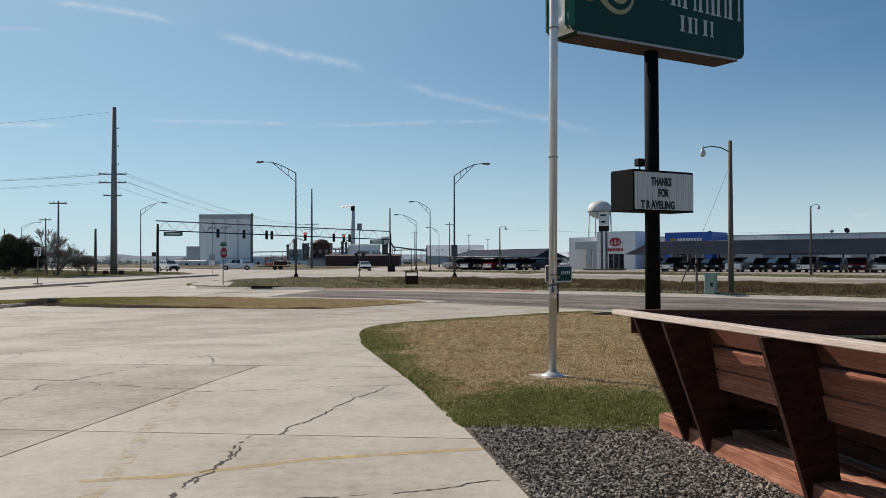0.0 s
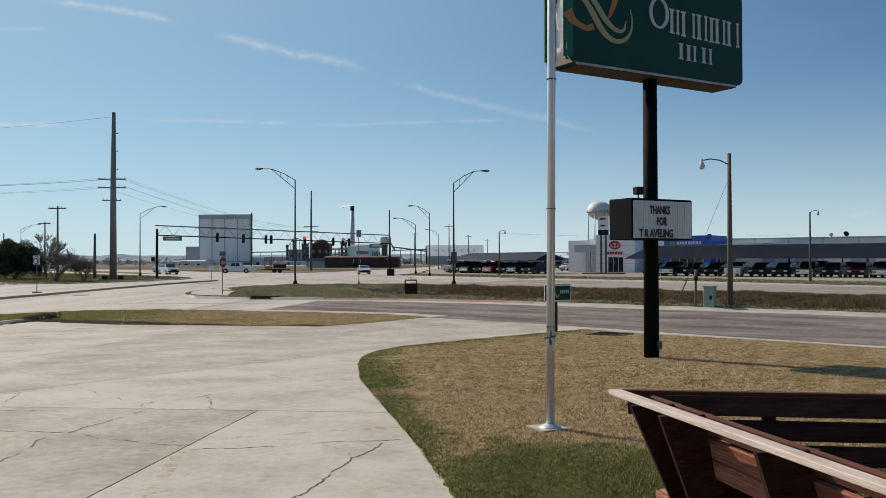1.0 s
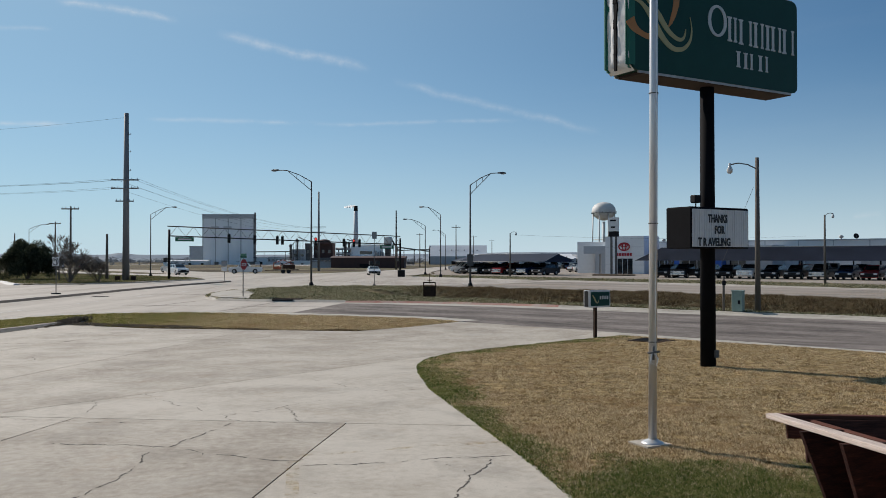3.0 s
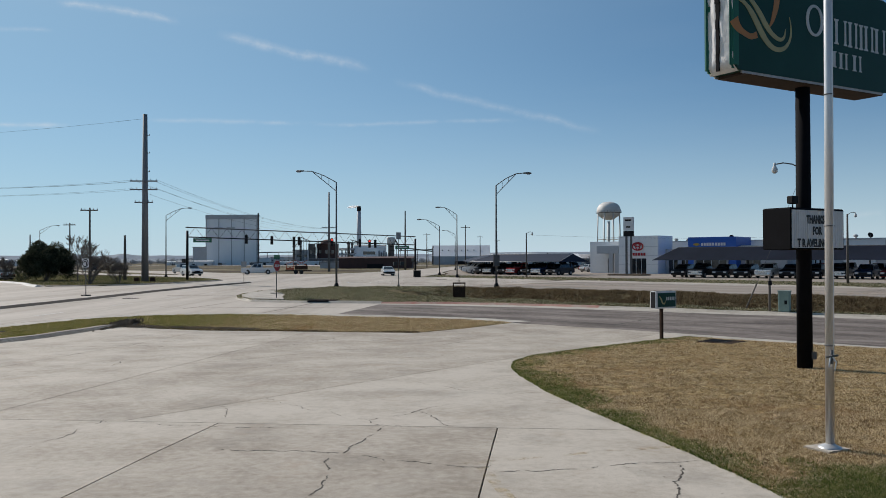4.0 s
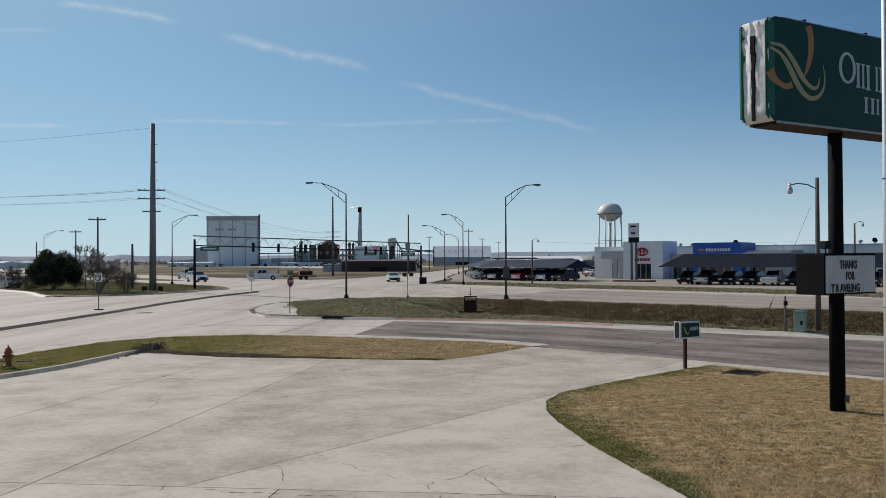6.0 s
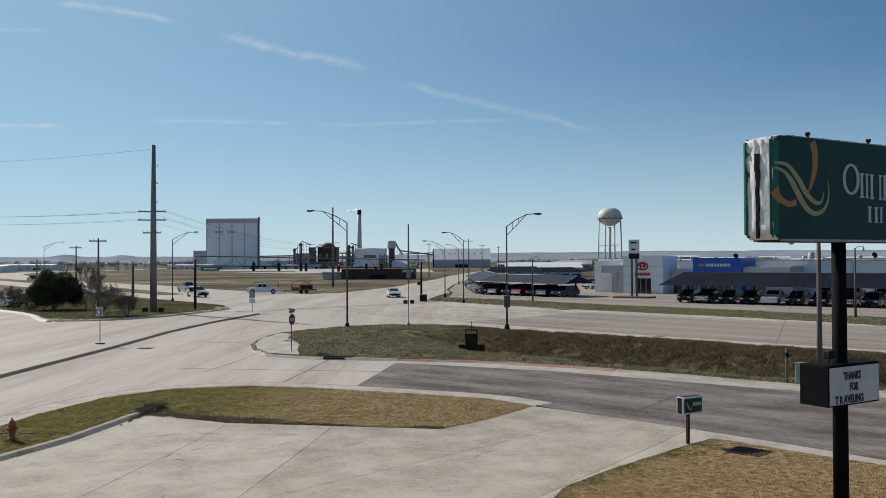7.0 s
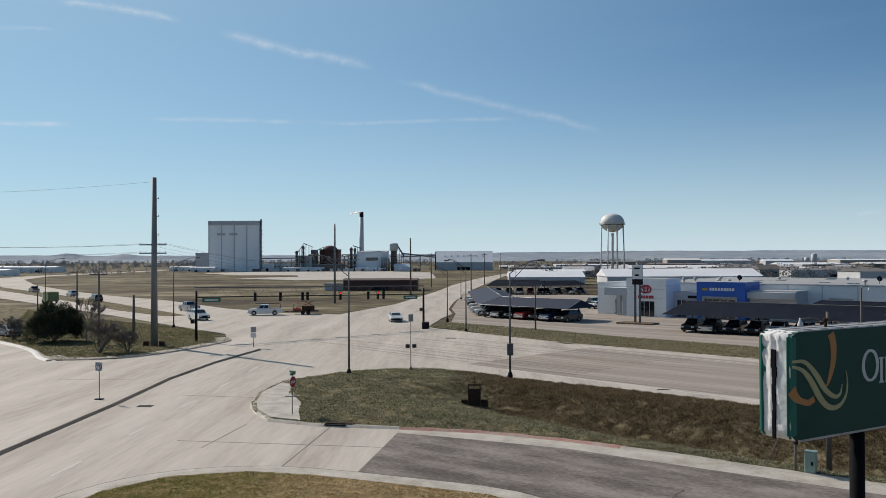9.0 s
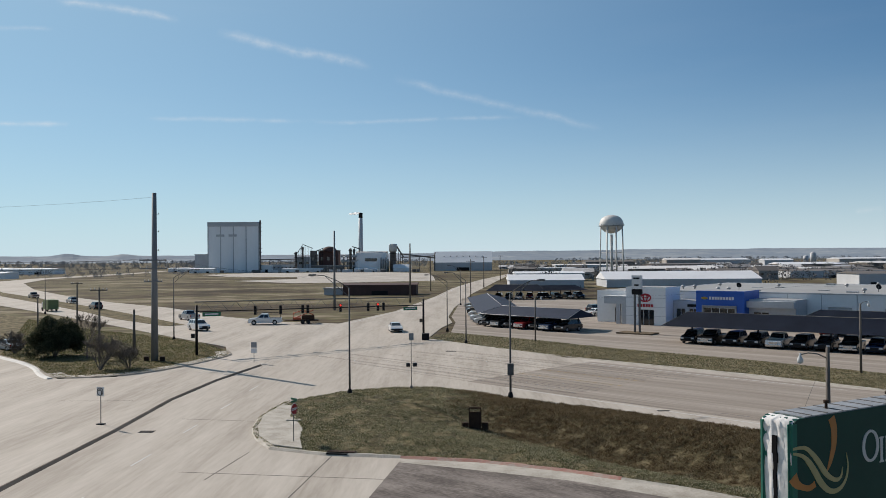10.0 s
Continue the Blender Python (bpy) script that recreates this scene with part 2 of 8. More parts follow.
REDKERB = stuff_of("worn red kerb paint", ((0.36, 0.32, 0.27), (0.36, 0.20, 0.155), (0.33, 0.125, 0.095)), 0.8, 6.0, 0.8, bump=0.005, bump_scale=30, contrast=1.4)
ASPHALT = stuff_of("worn asphalt", ((0.085, 0.071, 0.063), (0.16, 0.137, 0.121), (0.26, 0.226, 0.20)), 0.45, 7.0, 0.95, bump=0.012, bump_scale=60, contrast=1.7, detail=10, stain=0.75, stain_scale=0.4, stain_colour=(0.245, 0.213, 0.19), stretch=(0.45, 1.3, 1), grain_turn=-38, spec=0.15)
CRACK = stuff_of("crack", ((0.035, 0.03, 0.025), (0.09, 0.075, 0.06)), 3, 20, 0.95)
JOINT = stuff_of("joint filler", ((0.05, 0.044, 0.038), (0.115, 0.10, 0.085)), 1.0, 12, 0.9)
YELLOW = faded_paint("worn yellow paint", (0.62, 0.44, 0.17), 0.7)
YELLOWFAINT = faded_paint("nearly lost yellow paint", (0.58, 0.43, 0.19), 0.35)
WHITELINE = stuff_of("worn white paint", ((0.42, 0.40, 0.37), (0.58, 0.57, 0.54)), 0.8, 9, 0.75)
TYRETRACK = faded_paint("tyre darkened concrete", (0.265, 0.233, 0.195), 0.6, 0.4)
SOIL = stuff_of("field soil and grass", ((0.042, 0.031, 0.019), (0.10, 0.075, 0.045), (0.125, 0.11, 0.055), (0.25, 0.205, 0.14)), 0.03, 0.22, 0.95, bump=0.05, bump_scale=1.5, stretch=(0.55, 0.9, 1), grain_turn=12, contrast=2.3, detail=10, stain=0.85, stain_scale=0.02, stain_colour=(0.055, 0.038, 0.025), spec=0.1)
STREAK = faded_paint("dark tyre streak", (0.19, 0.158, 0.128), 0.5, 0.4)
YARDDIRT = stuff_of("pale yard dirt", ((0.28, 0.245, 0.205), (0.40, 0.36, 0.31), (0.48, 0.44, 0.39)), 0.06, 0.6, 0.95, contrast=1.5)
TOWNWALL = stuff_of("weathered town wall", ((0.13, 0.115, 0.10), (0.25, 0.225, 0.20), (0.36, 0.335, 0.305)), 0.1, 1.0, 0.9, spread=0.8)
TOWNROOF = stuff_of("worn town roof", ((0.13, 0.115, 0.105), (0.30, 0.275, 0.26), (0.60, 0.585, 0.57)), 0.05, 1.0, 0.85, spread=1.6)
LAWNSOIL = stuff_of("thin dormant turf", ((0.10, 0.066, 0.026), (0.24, 0.168, 0.075), (0.42, 0.31, 0.155)), 4.5, 40.0, 0.95, bump=0.04, bump_scale=50, contrast=2.2, stain=0.5, stain_scale=0.45, stain_colour=(0.24, 0.132, 0.055), spec=0.1)
VERGE = stuff_of("verge turf", ((0.05, 0.04, 0.022), (0.125, 0.102, 0.055), (0.24, 0.195, 0.115)), 0.8, 6.0, 0.95, bump=0.08, bump_scale=6, contrast=1.7, spec=0.1)
BLADETAN = stuff_of("dormant grass", ((0.17, 0.11, 0.046), (0.47, 0.35, 0.175), (0.84, 0.69, 0.45)), 2.2, 9.0, 0.85, island=0.9, contrast=1.7, leafy=0.35, stain=0.7, stain_scale=0.42, stain_colour=(0.33, 0.175, 0.072), spec=0.15)
BLADEGREEN = stuff_of("green grass", ((0.04, 0.068, 0.013), (0.105, 0.15, 0.034), (0.31, 0.30, 0.11)), 2.0, 8.0, 0.8, island=0.7, contrast=1.5, leafy=0.4, spec=0.15)
BLADEOLIVE = stuff_of("olive strip grass", ((0.085, 0.098, 0.022), (0.19, 0.20, 0.05), (0.38, 0.335, 0.125)), 0.8, 5.0, 0.85, island=0.5, contrast=1.5, leafy=0.4, spec=0.15)
BLADEVERGE = stuff_of("verge grass", ((0.075, 0.082, 0.034), (0.19, 0.188, 0.096), (0.45, 0.405, 0.27)), 0.9, 4.5, 0.85, island=0.8, contrast=1.6, leafy=0.35, spec=0.15)
BLADECORNER = stuff_of("corner grass", ((0.06, 0.075, 0.025), (0.13, 0.135, 0.05), (0.25, 0.205, 0.11)), 0.15, 2.5, 0.85, island=0.4, contrast=1.5, leafy=0.4)
BLADEBROWN = stuff_of("brown ditch grass", ((0.075, 0.053, 0.029), (0.15, 0.108, 0.06), (0.27, 0.205, 0.12)), 0.5, 3.0, 0.9, island=0.7, contrast=1.4, leafy=0.3, spec=0.1)
EARTH = stuff_of("dark churned earth", ((0.10, 0.074, 0.05), (0.23, 0.178, 0.122)), 2.0, 12, 0.95, bump=0.05, bump_scale=10, spec=0.05)
GRAVEL = stuff_of("gravel stone", ((0.06, 0.05, 0.042), (0.20, 0.172, 0.145), (0.46, 0.41, 0.35)), 6, 40, 0.9, island=1.1, spec=0.1)
GRAVELBED = stuff_of("gravel bed", ((0.07, 0.058, 0.047), (0.17, 0.14, 0.112)), 10, 60, 0.95, bump=0.03, bump_scale=40)
# distance haze is painted in as the hills' blue-grey
HILL = stuff_of("distant hills tinted for haze", ((0.205, 0.25, 0.30), (0.255, 0.295, 0.335), (0.34, 0.37, 0.39)), 0.003, 0.02, 1.0, stretch=(1, 1, 12), contrast=1.6)
# shade on the bench's dark sides is put into this near-black timber colour
WOODSHADED = stuff_of("stained timber darkened for shade", ((0.022, 0.007, 0.005), (0.055, 0.018, 0.011), (0.11, 0.038, 0.023)), 2.0, 11.0, 0.75, bump=0.003, bump_scale=18, stretch=(1.2, 14, 14), spread=0.3, contrast=1.2, spec=0.2)
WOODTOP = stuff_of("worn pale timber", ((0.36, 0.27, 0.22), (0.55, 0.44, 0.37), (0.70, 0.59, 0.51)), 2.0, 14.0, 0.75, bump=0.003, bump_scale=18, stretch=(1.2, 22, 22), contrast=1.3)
# orange tone for the sunlit boards; the others take the shaded copy
WOODLIT = grain_of("orange stained timber of the lit boards")
STEELPALE = stuff_of("dull aluminium", ((0.58, 0.56, 0.54), (0.74, 0.72, 0.70)), 2, 30, 0.36, 0.55, stretch=(8, 8, 0.4))
GALV = stuff_of("galvanised steel", ((0.085, 0.083, 0.08), (0.16, 0.157, 0.152)), 1.5, 18, 0.7, 0.0, spec=0.2)
DARKMETAL = stuff_of("dark painted steel", ((0.006, 0.006, 0.007), (0.012, 0.012, 0.013)), 2, 16, 0.62, spec=0.2)
POLEWOOD = stuff_of("weathered pole timber", ((0.085, 0.07, 0.058), (0.16, 0.14, 0.12)), 1.0, 9, 0.9, stretch=(6, 6, 0.5), bump=0.004)
POLEGREY = stuff_of("weathered grey pole", ((0.14, 0.145, 0.15), (0.235, 0.24, 0.245)), 0.7, 8, 0.7, 0.2, stretch=(4, 4, 0.5))
SIGNGREEN = stuff_of("dark green sign face", ((0.004, 0.042, 0.034), (0.007, 0.056, 0.044)), 1.2, 8, 0.5, spec=0.2)
CLOTHGREEN = stuff_of("green sign cover", ((0.008, 0.10, 0.07), (0.014, 0.15, 0.105)), 2, 14, 0.7)
CLOTHWHITE = stuff_of("wrinkled white cover", ((0.55, 0.54, 0.52), (0.78, 0.77, 0.75)), 2.5, 12, 0.75, bump=0.02, bump_scale=7)
CREAM = paint_of("cream sign print", (0.40, 0.36, 0.17), 0.5)
ORANGE = paint_of("orange sign print", (0.45, 0.19, 0.045), 0.5)
SILVERINK = paint_of("pale sign print", (0.55, 0.57, 0.56), 0.5)
UNDERRUST = stuff_of("rusty sign underside", ((0.018, 0.011, 0.008), (0.055, 0.032, 0.022)), 1.5, 9, 0.85)
TINTOP = stuff_of("weathered tin", ((0.22, 0.22, 0.22), (0.5, 0.5, 0.5)), 1.5, 7, 0.5, 0.4)
BOARDWHITE = stuff_of("white letter board", ((0.56, 0.56, 0.55), (0.68, 0.68, 0.67)), 1.0, 8, 0.5)
BLACKINK = paint_of("black plastic", (0.012, 0.012, 0.014), 0.5)
WHITEPAINT = stuff_of("white painted wall", ((0.74, 0.74, 0.73), (0.85, 0.85, 0.84)), 0.12, 2.0, 0.75)
# raised to near-white so the colour carries the distance haze
SILOWHITE = stuff_of("pale silo concrete lifted for haze", ((0.84, 0.85, 0.85), (0.93, 0.94, 0.94)), 0.05, 0.5, 0.85, stretch=(1, 1, 0.25))
GREYWALL = stuff_of("grey metal wall", ((0.40, 0.41, 0.42), (0.54, 0.55, 0.56)), 0.15, 2.0, 0.65)
# lightened tone puts haze over the far plant's dark steel
DARKWALL = stuff_of("dark plant steel paled for haze", ((0.10, 0.095, 0.09), (0.19, 0.175, 0.165)), 0.08, 0.9, 0.8)
BROWNWALL = stuff_of("dark brown wall", ((0.05, 0.026, 0.022), (0.10, 0.05, 0.042)), 0.1, 1.2, 0.85)
ROOFWHITE = stuff_of("white metal roof", ((0.66, 0.66, 0.66), (0.80, 0.80, 0.80)), 0.08, 1.0, 0.5)
ROOFGREY = stuff_of("grey membrane roof", ((0.24, 0.24, 0.24), (0.36, 0.36, 0.35)), 0.1, 1.0, 0.85)
BLUEWALL = stuff_of("blue panel", ((0.008, 0.075, 0.36), (0.012, 0.10, 0.46)), 0.4, 3, 0.45)
NAVY = stuff_of("navy fabric", ((0.011, 0.016, 0.032), (0.02, 0.029, 0.055)), 0.4, 4, 0.7, spec=0.25)
KERBDARK = stuff_of("dirt stained kerb", ((0.10, 0.075, 0.055), (0.21, 0.165, 0.125)), 0.6, 6, 0.9)
TRACKDARK = faded_paint("dark wheel track", (0.215, 0.18, 0.148), 0.6, 0.4)
REDPAINT = paint_of("red paint", (0.45, 0.02, 0.03), 0.45)
GLASS = paint_of("dark window glass", (0.018, 0.022, 0.026), 0.08, 0.0, 0.8, 0.1)
RUBBER = paint_of("tyre rubber", (0.016, 0.016, 0.017), 0.85)
RIM = paint_of("alloy rim", (0.42, 0.42, 0.43), 0.35, 0.8)
CHROME = paint_of("bright trim", (0.6, 0.6, 0.61), 0.2, 0.9)
LAMPGLASS = paint_of("lamp lens", (0.62, 0.62, 0.6), 0.15)
TAILRED = paint_of("tail lamp red", (0.30, 0.01, 0.012), 0.2)
SIGNRED = paint_of("stop sign red", (0.36, 0.015, 0.02), 0.5)
SIGNWHITE = paint_of("sign white", (0.72, 0.72, 0.72), 0.5)
SIGNBACK = paint_of("bare sign back", (0.30, 0.31, 0.32), 0.5, 0.5)
STREETGREEN = paint_of("street sign green", (0.015, 0.13, 0.07), 0.5)
UTILGREEN = stuff_of("faded green steel box", ((0.17, 0.24, 0.20), (0.26, 0.34, 0.29)), 1, 8, 0.6)
HYDRANT = stuff_of("rusty orange hydrant paint", ((0.20, 0.055, 0.02), (0.38, 0.13, 0.04)), 4, 20, 0.6)
RUST = stuff_of("rusted steel", ((0.025, 0.017, 0.013), (0.07, 0.042, 0.03)), 3, 18, 0.9, spec=0.1)
BLACKMATTE = stuff_of("matt black paint", ((0.004, 0.004, 0.005), (0.009, 0.009, 0.011)), 3, 18, 0.8, spec=0.08)
KERBOLD = stuff_of("weathered kerb", ((0.17, 0.14, 0.105), (0.27, 0.235, 0.19), (0.38, 0.345, 0.29)), 1.0, 8, 0.9, bump=0.02, bump_scale=14, contrast=1.4)
NEEDLES = stuff_of("juniper foliage", ((0.022, 0.029, 0.017), (0.048, 0.056, 0.033), (0.095, 0.097, 0.062)), 0.8, 5, 0.95, island=0.6, spec=0.05, leafy=0.25)
BARK = stuff_of("bare grey bark", ((0.085, 0.07, 0.058), (0.17, 0.145, 0.12)), 3, 14, 0.9)
TWIG = stuff_of("bare twigs", ((0.075, 0.06, 0.05), (0.16, 0.135, 0.112)), 3, 14, 0.9)
# haze is put into both tree tones, more strongly into the second
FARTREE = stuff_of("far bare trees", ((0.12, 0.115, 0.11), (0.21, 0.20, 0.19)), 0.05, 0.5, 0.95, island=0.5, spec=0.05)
FARHAZE = stuff_of("distant woods paled for haze", ((0.20, 0.215, 0.23), (0.28, 0.29, 0.30)), 0.05, 0.5, 0.95, island=0.4, spec=0.05)
ORANGEKIT = paint_of("orange machine paint", (0.42, 0.085, 0.03), 0.55)
TANKWHITE = stuff_of("stained white tank", ((0.50, 0.48, 0.44), (0.68, 0.67, 0.64)), 0.2, 1.5, 0.6)
SMOKE = stuff_of("white steam", ((0.9, 0.9, 0.9), (0.96, 0.96, 0.96)), 0.2, 1, 1.0, leafy=0.92)
RED_ON = light_of("red signal lens lit", (1.0, 0.05, 0.03), 1.0)

# ---- shape helpers ----


def box(bm, c, s, turn=0.0, taper=1.0):
    """A box of size s centred at c; taper narrows its top."""
    m = Matrix.Translation(c) @ Matrix.Rotation(radians(turn), 4, "Z")
    v = [bm.verts.new(m @ Vector((sx * s[0] / 2 * (taper if sz > 0 else 1), sy * s[1] / 2 * (taper if sz > 0 else 1), sz * s[2] / 2)))
         for sx, sy, sz in ((-1, -1, -1), (1, -1, -1), (1, 1, -1), (-1, 1, -1), (-1, -1, 1), (1, -1, 1), (1, 1, 1), (-1, 1, 1))]
    for f in ((3, 2, 1, 0), (4, 5, 6, 7), (0, 1, 5, 4), (1, 2, 6, 5), (2, 3, 7, 6), (3, 0, 4, 7)):
        bm.faces.new([v[i] for i in f])
    return v


def rod(bm, a, b, r0, r1=None, n=10, caps=True):
    """A tapered round bar from a to b."""
    a, b = Vector(a), Vector(b)
    r1 = r0 if r1 is None else r1
    w = (b - a).normalized()
    u = w.orthogonal().normalized()
    v = w.cross(u)
    rings = []
    for p, r in ((a, r0), (b, r1)):
        rings.append([bm.verts.new(p + (u * math.cos(2 * math.pi * i / n) + v * math.sin(2 * math.pi * i / n)) * r) for i in range(n)])
    for i in range(n):
        j = (i + 1) % n
        bm.faces.new((rings[0][i], rings[0][j], rings[1][j], rings[1][i])).smooth = n > 6
    if caps:
        bm.faces.new(rings[0][::-1])
        bm.faces.new(rings[1])


def pipe(bm, points, r, n=8):
    """A round bar that bends along the points, in one piece."""
    points = [Vector(p) for p in points]
    rings, u = [], None
    for i, p in enumerate(points):
        w = (points[min(i + 1, len(points) - 1)] - points[max(i - 1, 0)]).normalized()
        u = w.orthogonal().normalized() if u is None else (u - w * u.dot(w)).normalized()
        v = w.cross(u)
        rings.append([bm.verts.new(p + (u * math.cos(2 * math.pi * k / n) + v * math.sin(2 * math.pi * k / n)) * r) for k in range(n)])
    for a, b in zip(rings, rings[1:]):
        for k in range(n):
            q = (k + 1) % n
            bm.faces.new((a[k], a[q], b[q], b[k])).smooth = n > 5
    bm.faces.new(rings[0][::-1])
    bm.faces.new(rings[-1])


def lathe(bm, centre, profile, n=20):
    """A turned body: profile rows of (radius, height)."""
    rings = []
    for r, z in profile:
        rings.append([bm.verts.new((centre[0] + r * math.cos(2 * math.pi * i / n), centre[1] + r * math.sin(2 * math.pi * i / n), centre[2] + z)) for i in range(n)])
    for p, q in zip(rings, rings[1:]):
        for i in range(n):
            bm.faces.new((p[i], p[(i + 1) % n], q[(i + 1) % n], q[i])).smooth = True
    bm.faces.new(rings[0][::-1])
    bm.faces.new(rings[-1])


def slab_between(bm, loop, lift):
    """A plate: the loop of points, and the same loop moved by lift."""
    lift = Vector(lift)
    a = [bm.verts.new(p) for p in loop]
    b = [bm.verts.new(Vector(p) + lift) for p in loop]
    bm.faces.new(a[::-1])
    bm.faces.new(b)
    for i in range(len(loop)):
        j = (i + 1) % len(loop)
        bm.faces.new((a[i], a[j], b[j], b[i]))


def link_mesh(name, bm, material, fix=True):
    if fix:
        bmesh.ops.recalc_face_normals(bm, faces=bm.faces)
    me = bpy.data.meshes.new(name)
    bm.to_mesh(me)
    bm.free()
    me.materials.append(material)
    return new(name, me)


def part(name, bm, material, parent, label=""):
    ob = link_mesh(name, bm, material)
    ob.parent = parent
    if label:
        ob["label"] = label
    return ob


def shared(name, mesh, parent, m=None):
    ob = new(name, mesh)
    ob.parent = parent
    if m is not None:
        ob.matrix_basis = m
    return ob


def thing(name, place, label, category, group="", turn=0.0):
    ob = new(name)
    ob.empty_display_size = 0.2
    ob.matrix_basis = Matrix.Translation(place) @ Matrix.Rotation(radians(turn), 4, "Z")
    return tagged(ob, label, category, group)


def whole(name, bm, material, label, category, group="", kind=""):
    return tagged(link_mesh(name, bm, material), label, category, group, kind)


BM = bmesh.new

# ---- ground ----
LEVELS = ((-80, 0.1), (0, 0.05), (10, -0.02), (19, -0.17), (27, -0.31), (72, -0.36), (95, -0.25), (200, -0.35), (450, -1.0), (850, -3.2), (3000, -8.0), (30000, -8.0))


def G(y):
    """The height of the paved ground, which falls gently away from the lot."""
    for (y0, z0), (y1, z1) in zip(LEVELS, LEVELS[1:]):
        if y <= y1:
            return z0 + (z1 - z0) * max(0.0, (y - y0)) / (y1 - y0)
    return LEVELS[-1][1]


def inside(p, poly):
    hit = False
    for (x0, y0), (x1, y1) in zip(poly, poly[1:] + poly[:1]):
        if (y0 > p[1]) != (y1 > p[1]) and p[0] < x0 + (x1 - x0) * (p[1] - y0) / (y1 - y0):
            hit = not hit
    return hit


def edge_gap(p, line):
    """The distance from p to a line of points."""
    best = 1e9
    for (x0, y0), (x1, y1) in zip(line, line[1:]):
        dx, dy = x1 - x0, y1 - y0
        s = min(1, max(0, ((p[0] - x0) * dx + (p[1] - y0) * dy) / (dx * dx + dy * dy)))
        best = min(best, math.hypot(p[0] - x0 - s * dx, p[1] - y0 - s * dy))
    return best


def drape(name, poly, lift, material, thick=0.05):
    """A sheet over the ground with the outline poly."""
    bm = BM()
    bmesh.ops.triangulate(bm, faces=[bm.faces.new([bm.verts.new((x, y, 0)) for x, y in poly])])
    ys = [p[1] for p in poly]
    for y, _ in LEVELS:
        if min(ys) < y < max(ys):
            bmesh.ops.bisect_plane(bm, geom=bm.verts[:] + bm.edges[:] + bm.faces[:], plane_co=(0, y, 0), plane_no=(0, 1, 0))
    for v in bm.verts:
        v.co.z = G(v.co.y) + lift
    bmesh.ops.recalc_face_normals(bm, faces=bm.faces)
    if sum(f.normal.z for f in bm.faces) < 0:
        bmesh.ops.reverse_faces(bm, faces=bm.faces)
    if thick:
        rim = [e for e in bm.edges if e.is_boundary]
        made = bmesh.ops.extrude_edge_only(bm, edges=rim)["geom"]
        for v in made:
            if isinstance(v, bmesh.types.BMVert):
                v.co.z -= thick
    return link_mesh(name, bm, material, False)


def side_step(line, d):
    """The line moved d to its left."""
    out = []
    for i, (x, y) in enumerate(line):
        x0, y0 = line[max(0, i - 1)]
        x1, y1 = line[min(len(line) - 1, i + 1)]
        n = math.hypot(x1 - x0, y1 - y0) or 1
        out.append((x - (y1 - y0) / n * d, y + (x1 - x0) / n * d))
    return out


def finer(line, step):
    out = [line[0]]
    for (x0, y0), (x1, y1) in zip(line, line[1:]):
        k = max(1, int(math.hypot(x1 - x0, y1 - y0) / step))
        out += [(x0 + (x1 - x0) * i / k, y0 + (y1 - y0) * i / k) for i in range(1, k + 1)]
    return out


def rounded(line, turns=2):
    """Corners of an open line cut twice, so that it bends smoothly."""
    for _ in range(turns):
        out = [line[0]]
        for (x0, y0), (x1, y1) in zip(line, line[1:]):
            out += [(0.75 * x0 + 0.25 * x1, 0.75 * y0 + 0.25 * y1), (0.25 * x0 + 0.75 * x1, 0.25 * y0 + 0.75 * y1)]
        line = out + [line[-1]]
    return line


def band(bm, line, width, lift, sink=0.03, step=2.5, splay=0.0):
    """A flat strip with thickness that follows a line over the ground; splay slopes its sides."""
    line = finer(line, step)
    left, right = side_step(line, width / 2), side_step(line, -width / 2)
    feet = zip(side_step(line, width / 2 + splay), side_step(line, -width / 2 - splay))
    rows = []
    for k, ((xl, yl), (xr, yr), ((al, bl), (ar, br))) in enumerate(zip(left, right, feet)):
        worn = 0.02 * noise.noise((xl * 0.6, yl * 0.6, 2.0)) if splay else 0.0
        zl, zr = G(yl) + lift + worn, G(yr) + lift + worn
        rows.append([bm.verts.new(p) for p in ((al, bl, zl - sink), (xl, yl, zl), (xr, yr, zr), (ar, br, zr - sink))])
    for a, b in zip(rows, rows[1:]):
        for i in range(3):
            bm.faces.new((a[i], a[i + 1], b[i + 1], b[i]))
    bm.faces.new(rows[0])
    bm.faces.new(rows[-1][::-1])


def strip(name, line, width, lift, material, label, category, sink=0.03):
    bm = BM()
    if category == "kerb":
        band(bm, line, width * 0.6, lift, lift + 0.03, 0.8, 0.24)
    else:
        band(bm, line, width, lift, sink)
    return whole(name, bm, material, label, category, kind="structure")


ISLAND_S = [(-15.6, 52.2), (-12.2, 50.7), (-7.5, 49.9), (-2.9, 48.9), (1.65, 46.8), (4.4, 45.0), (6.9, 43.4), (9.4, 41.3), (14.8, 37.4), (30, 25), (60, 1)]
ISLAND_N = [(80, 0), (40, 35.5), (15.6, 57.1), (11.3, 60.9), (8, 64), (4.1, 67), (0, 70.4), (-3.3, 74.0), (-6.8, 76.3), (-9.8, 75.9), (-13.6, 74.4), (-16.1, 71.5), (-18.2, 68.2), (-18.7, 62.6), (-18.2, 58.4), (-17.3, 55.2), (-15.6, 52.2)]
ISLAND = ISLAND_S[:-1] + [(60, 1)] + ISLAND_N[:-1]
DITCH = [(-3.4, 62.6), (-2.6, 62.0), (4, 56.5), (11, 50.5), (22, 41), (45, 21)]
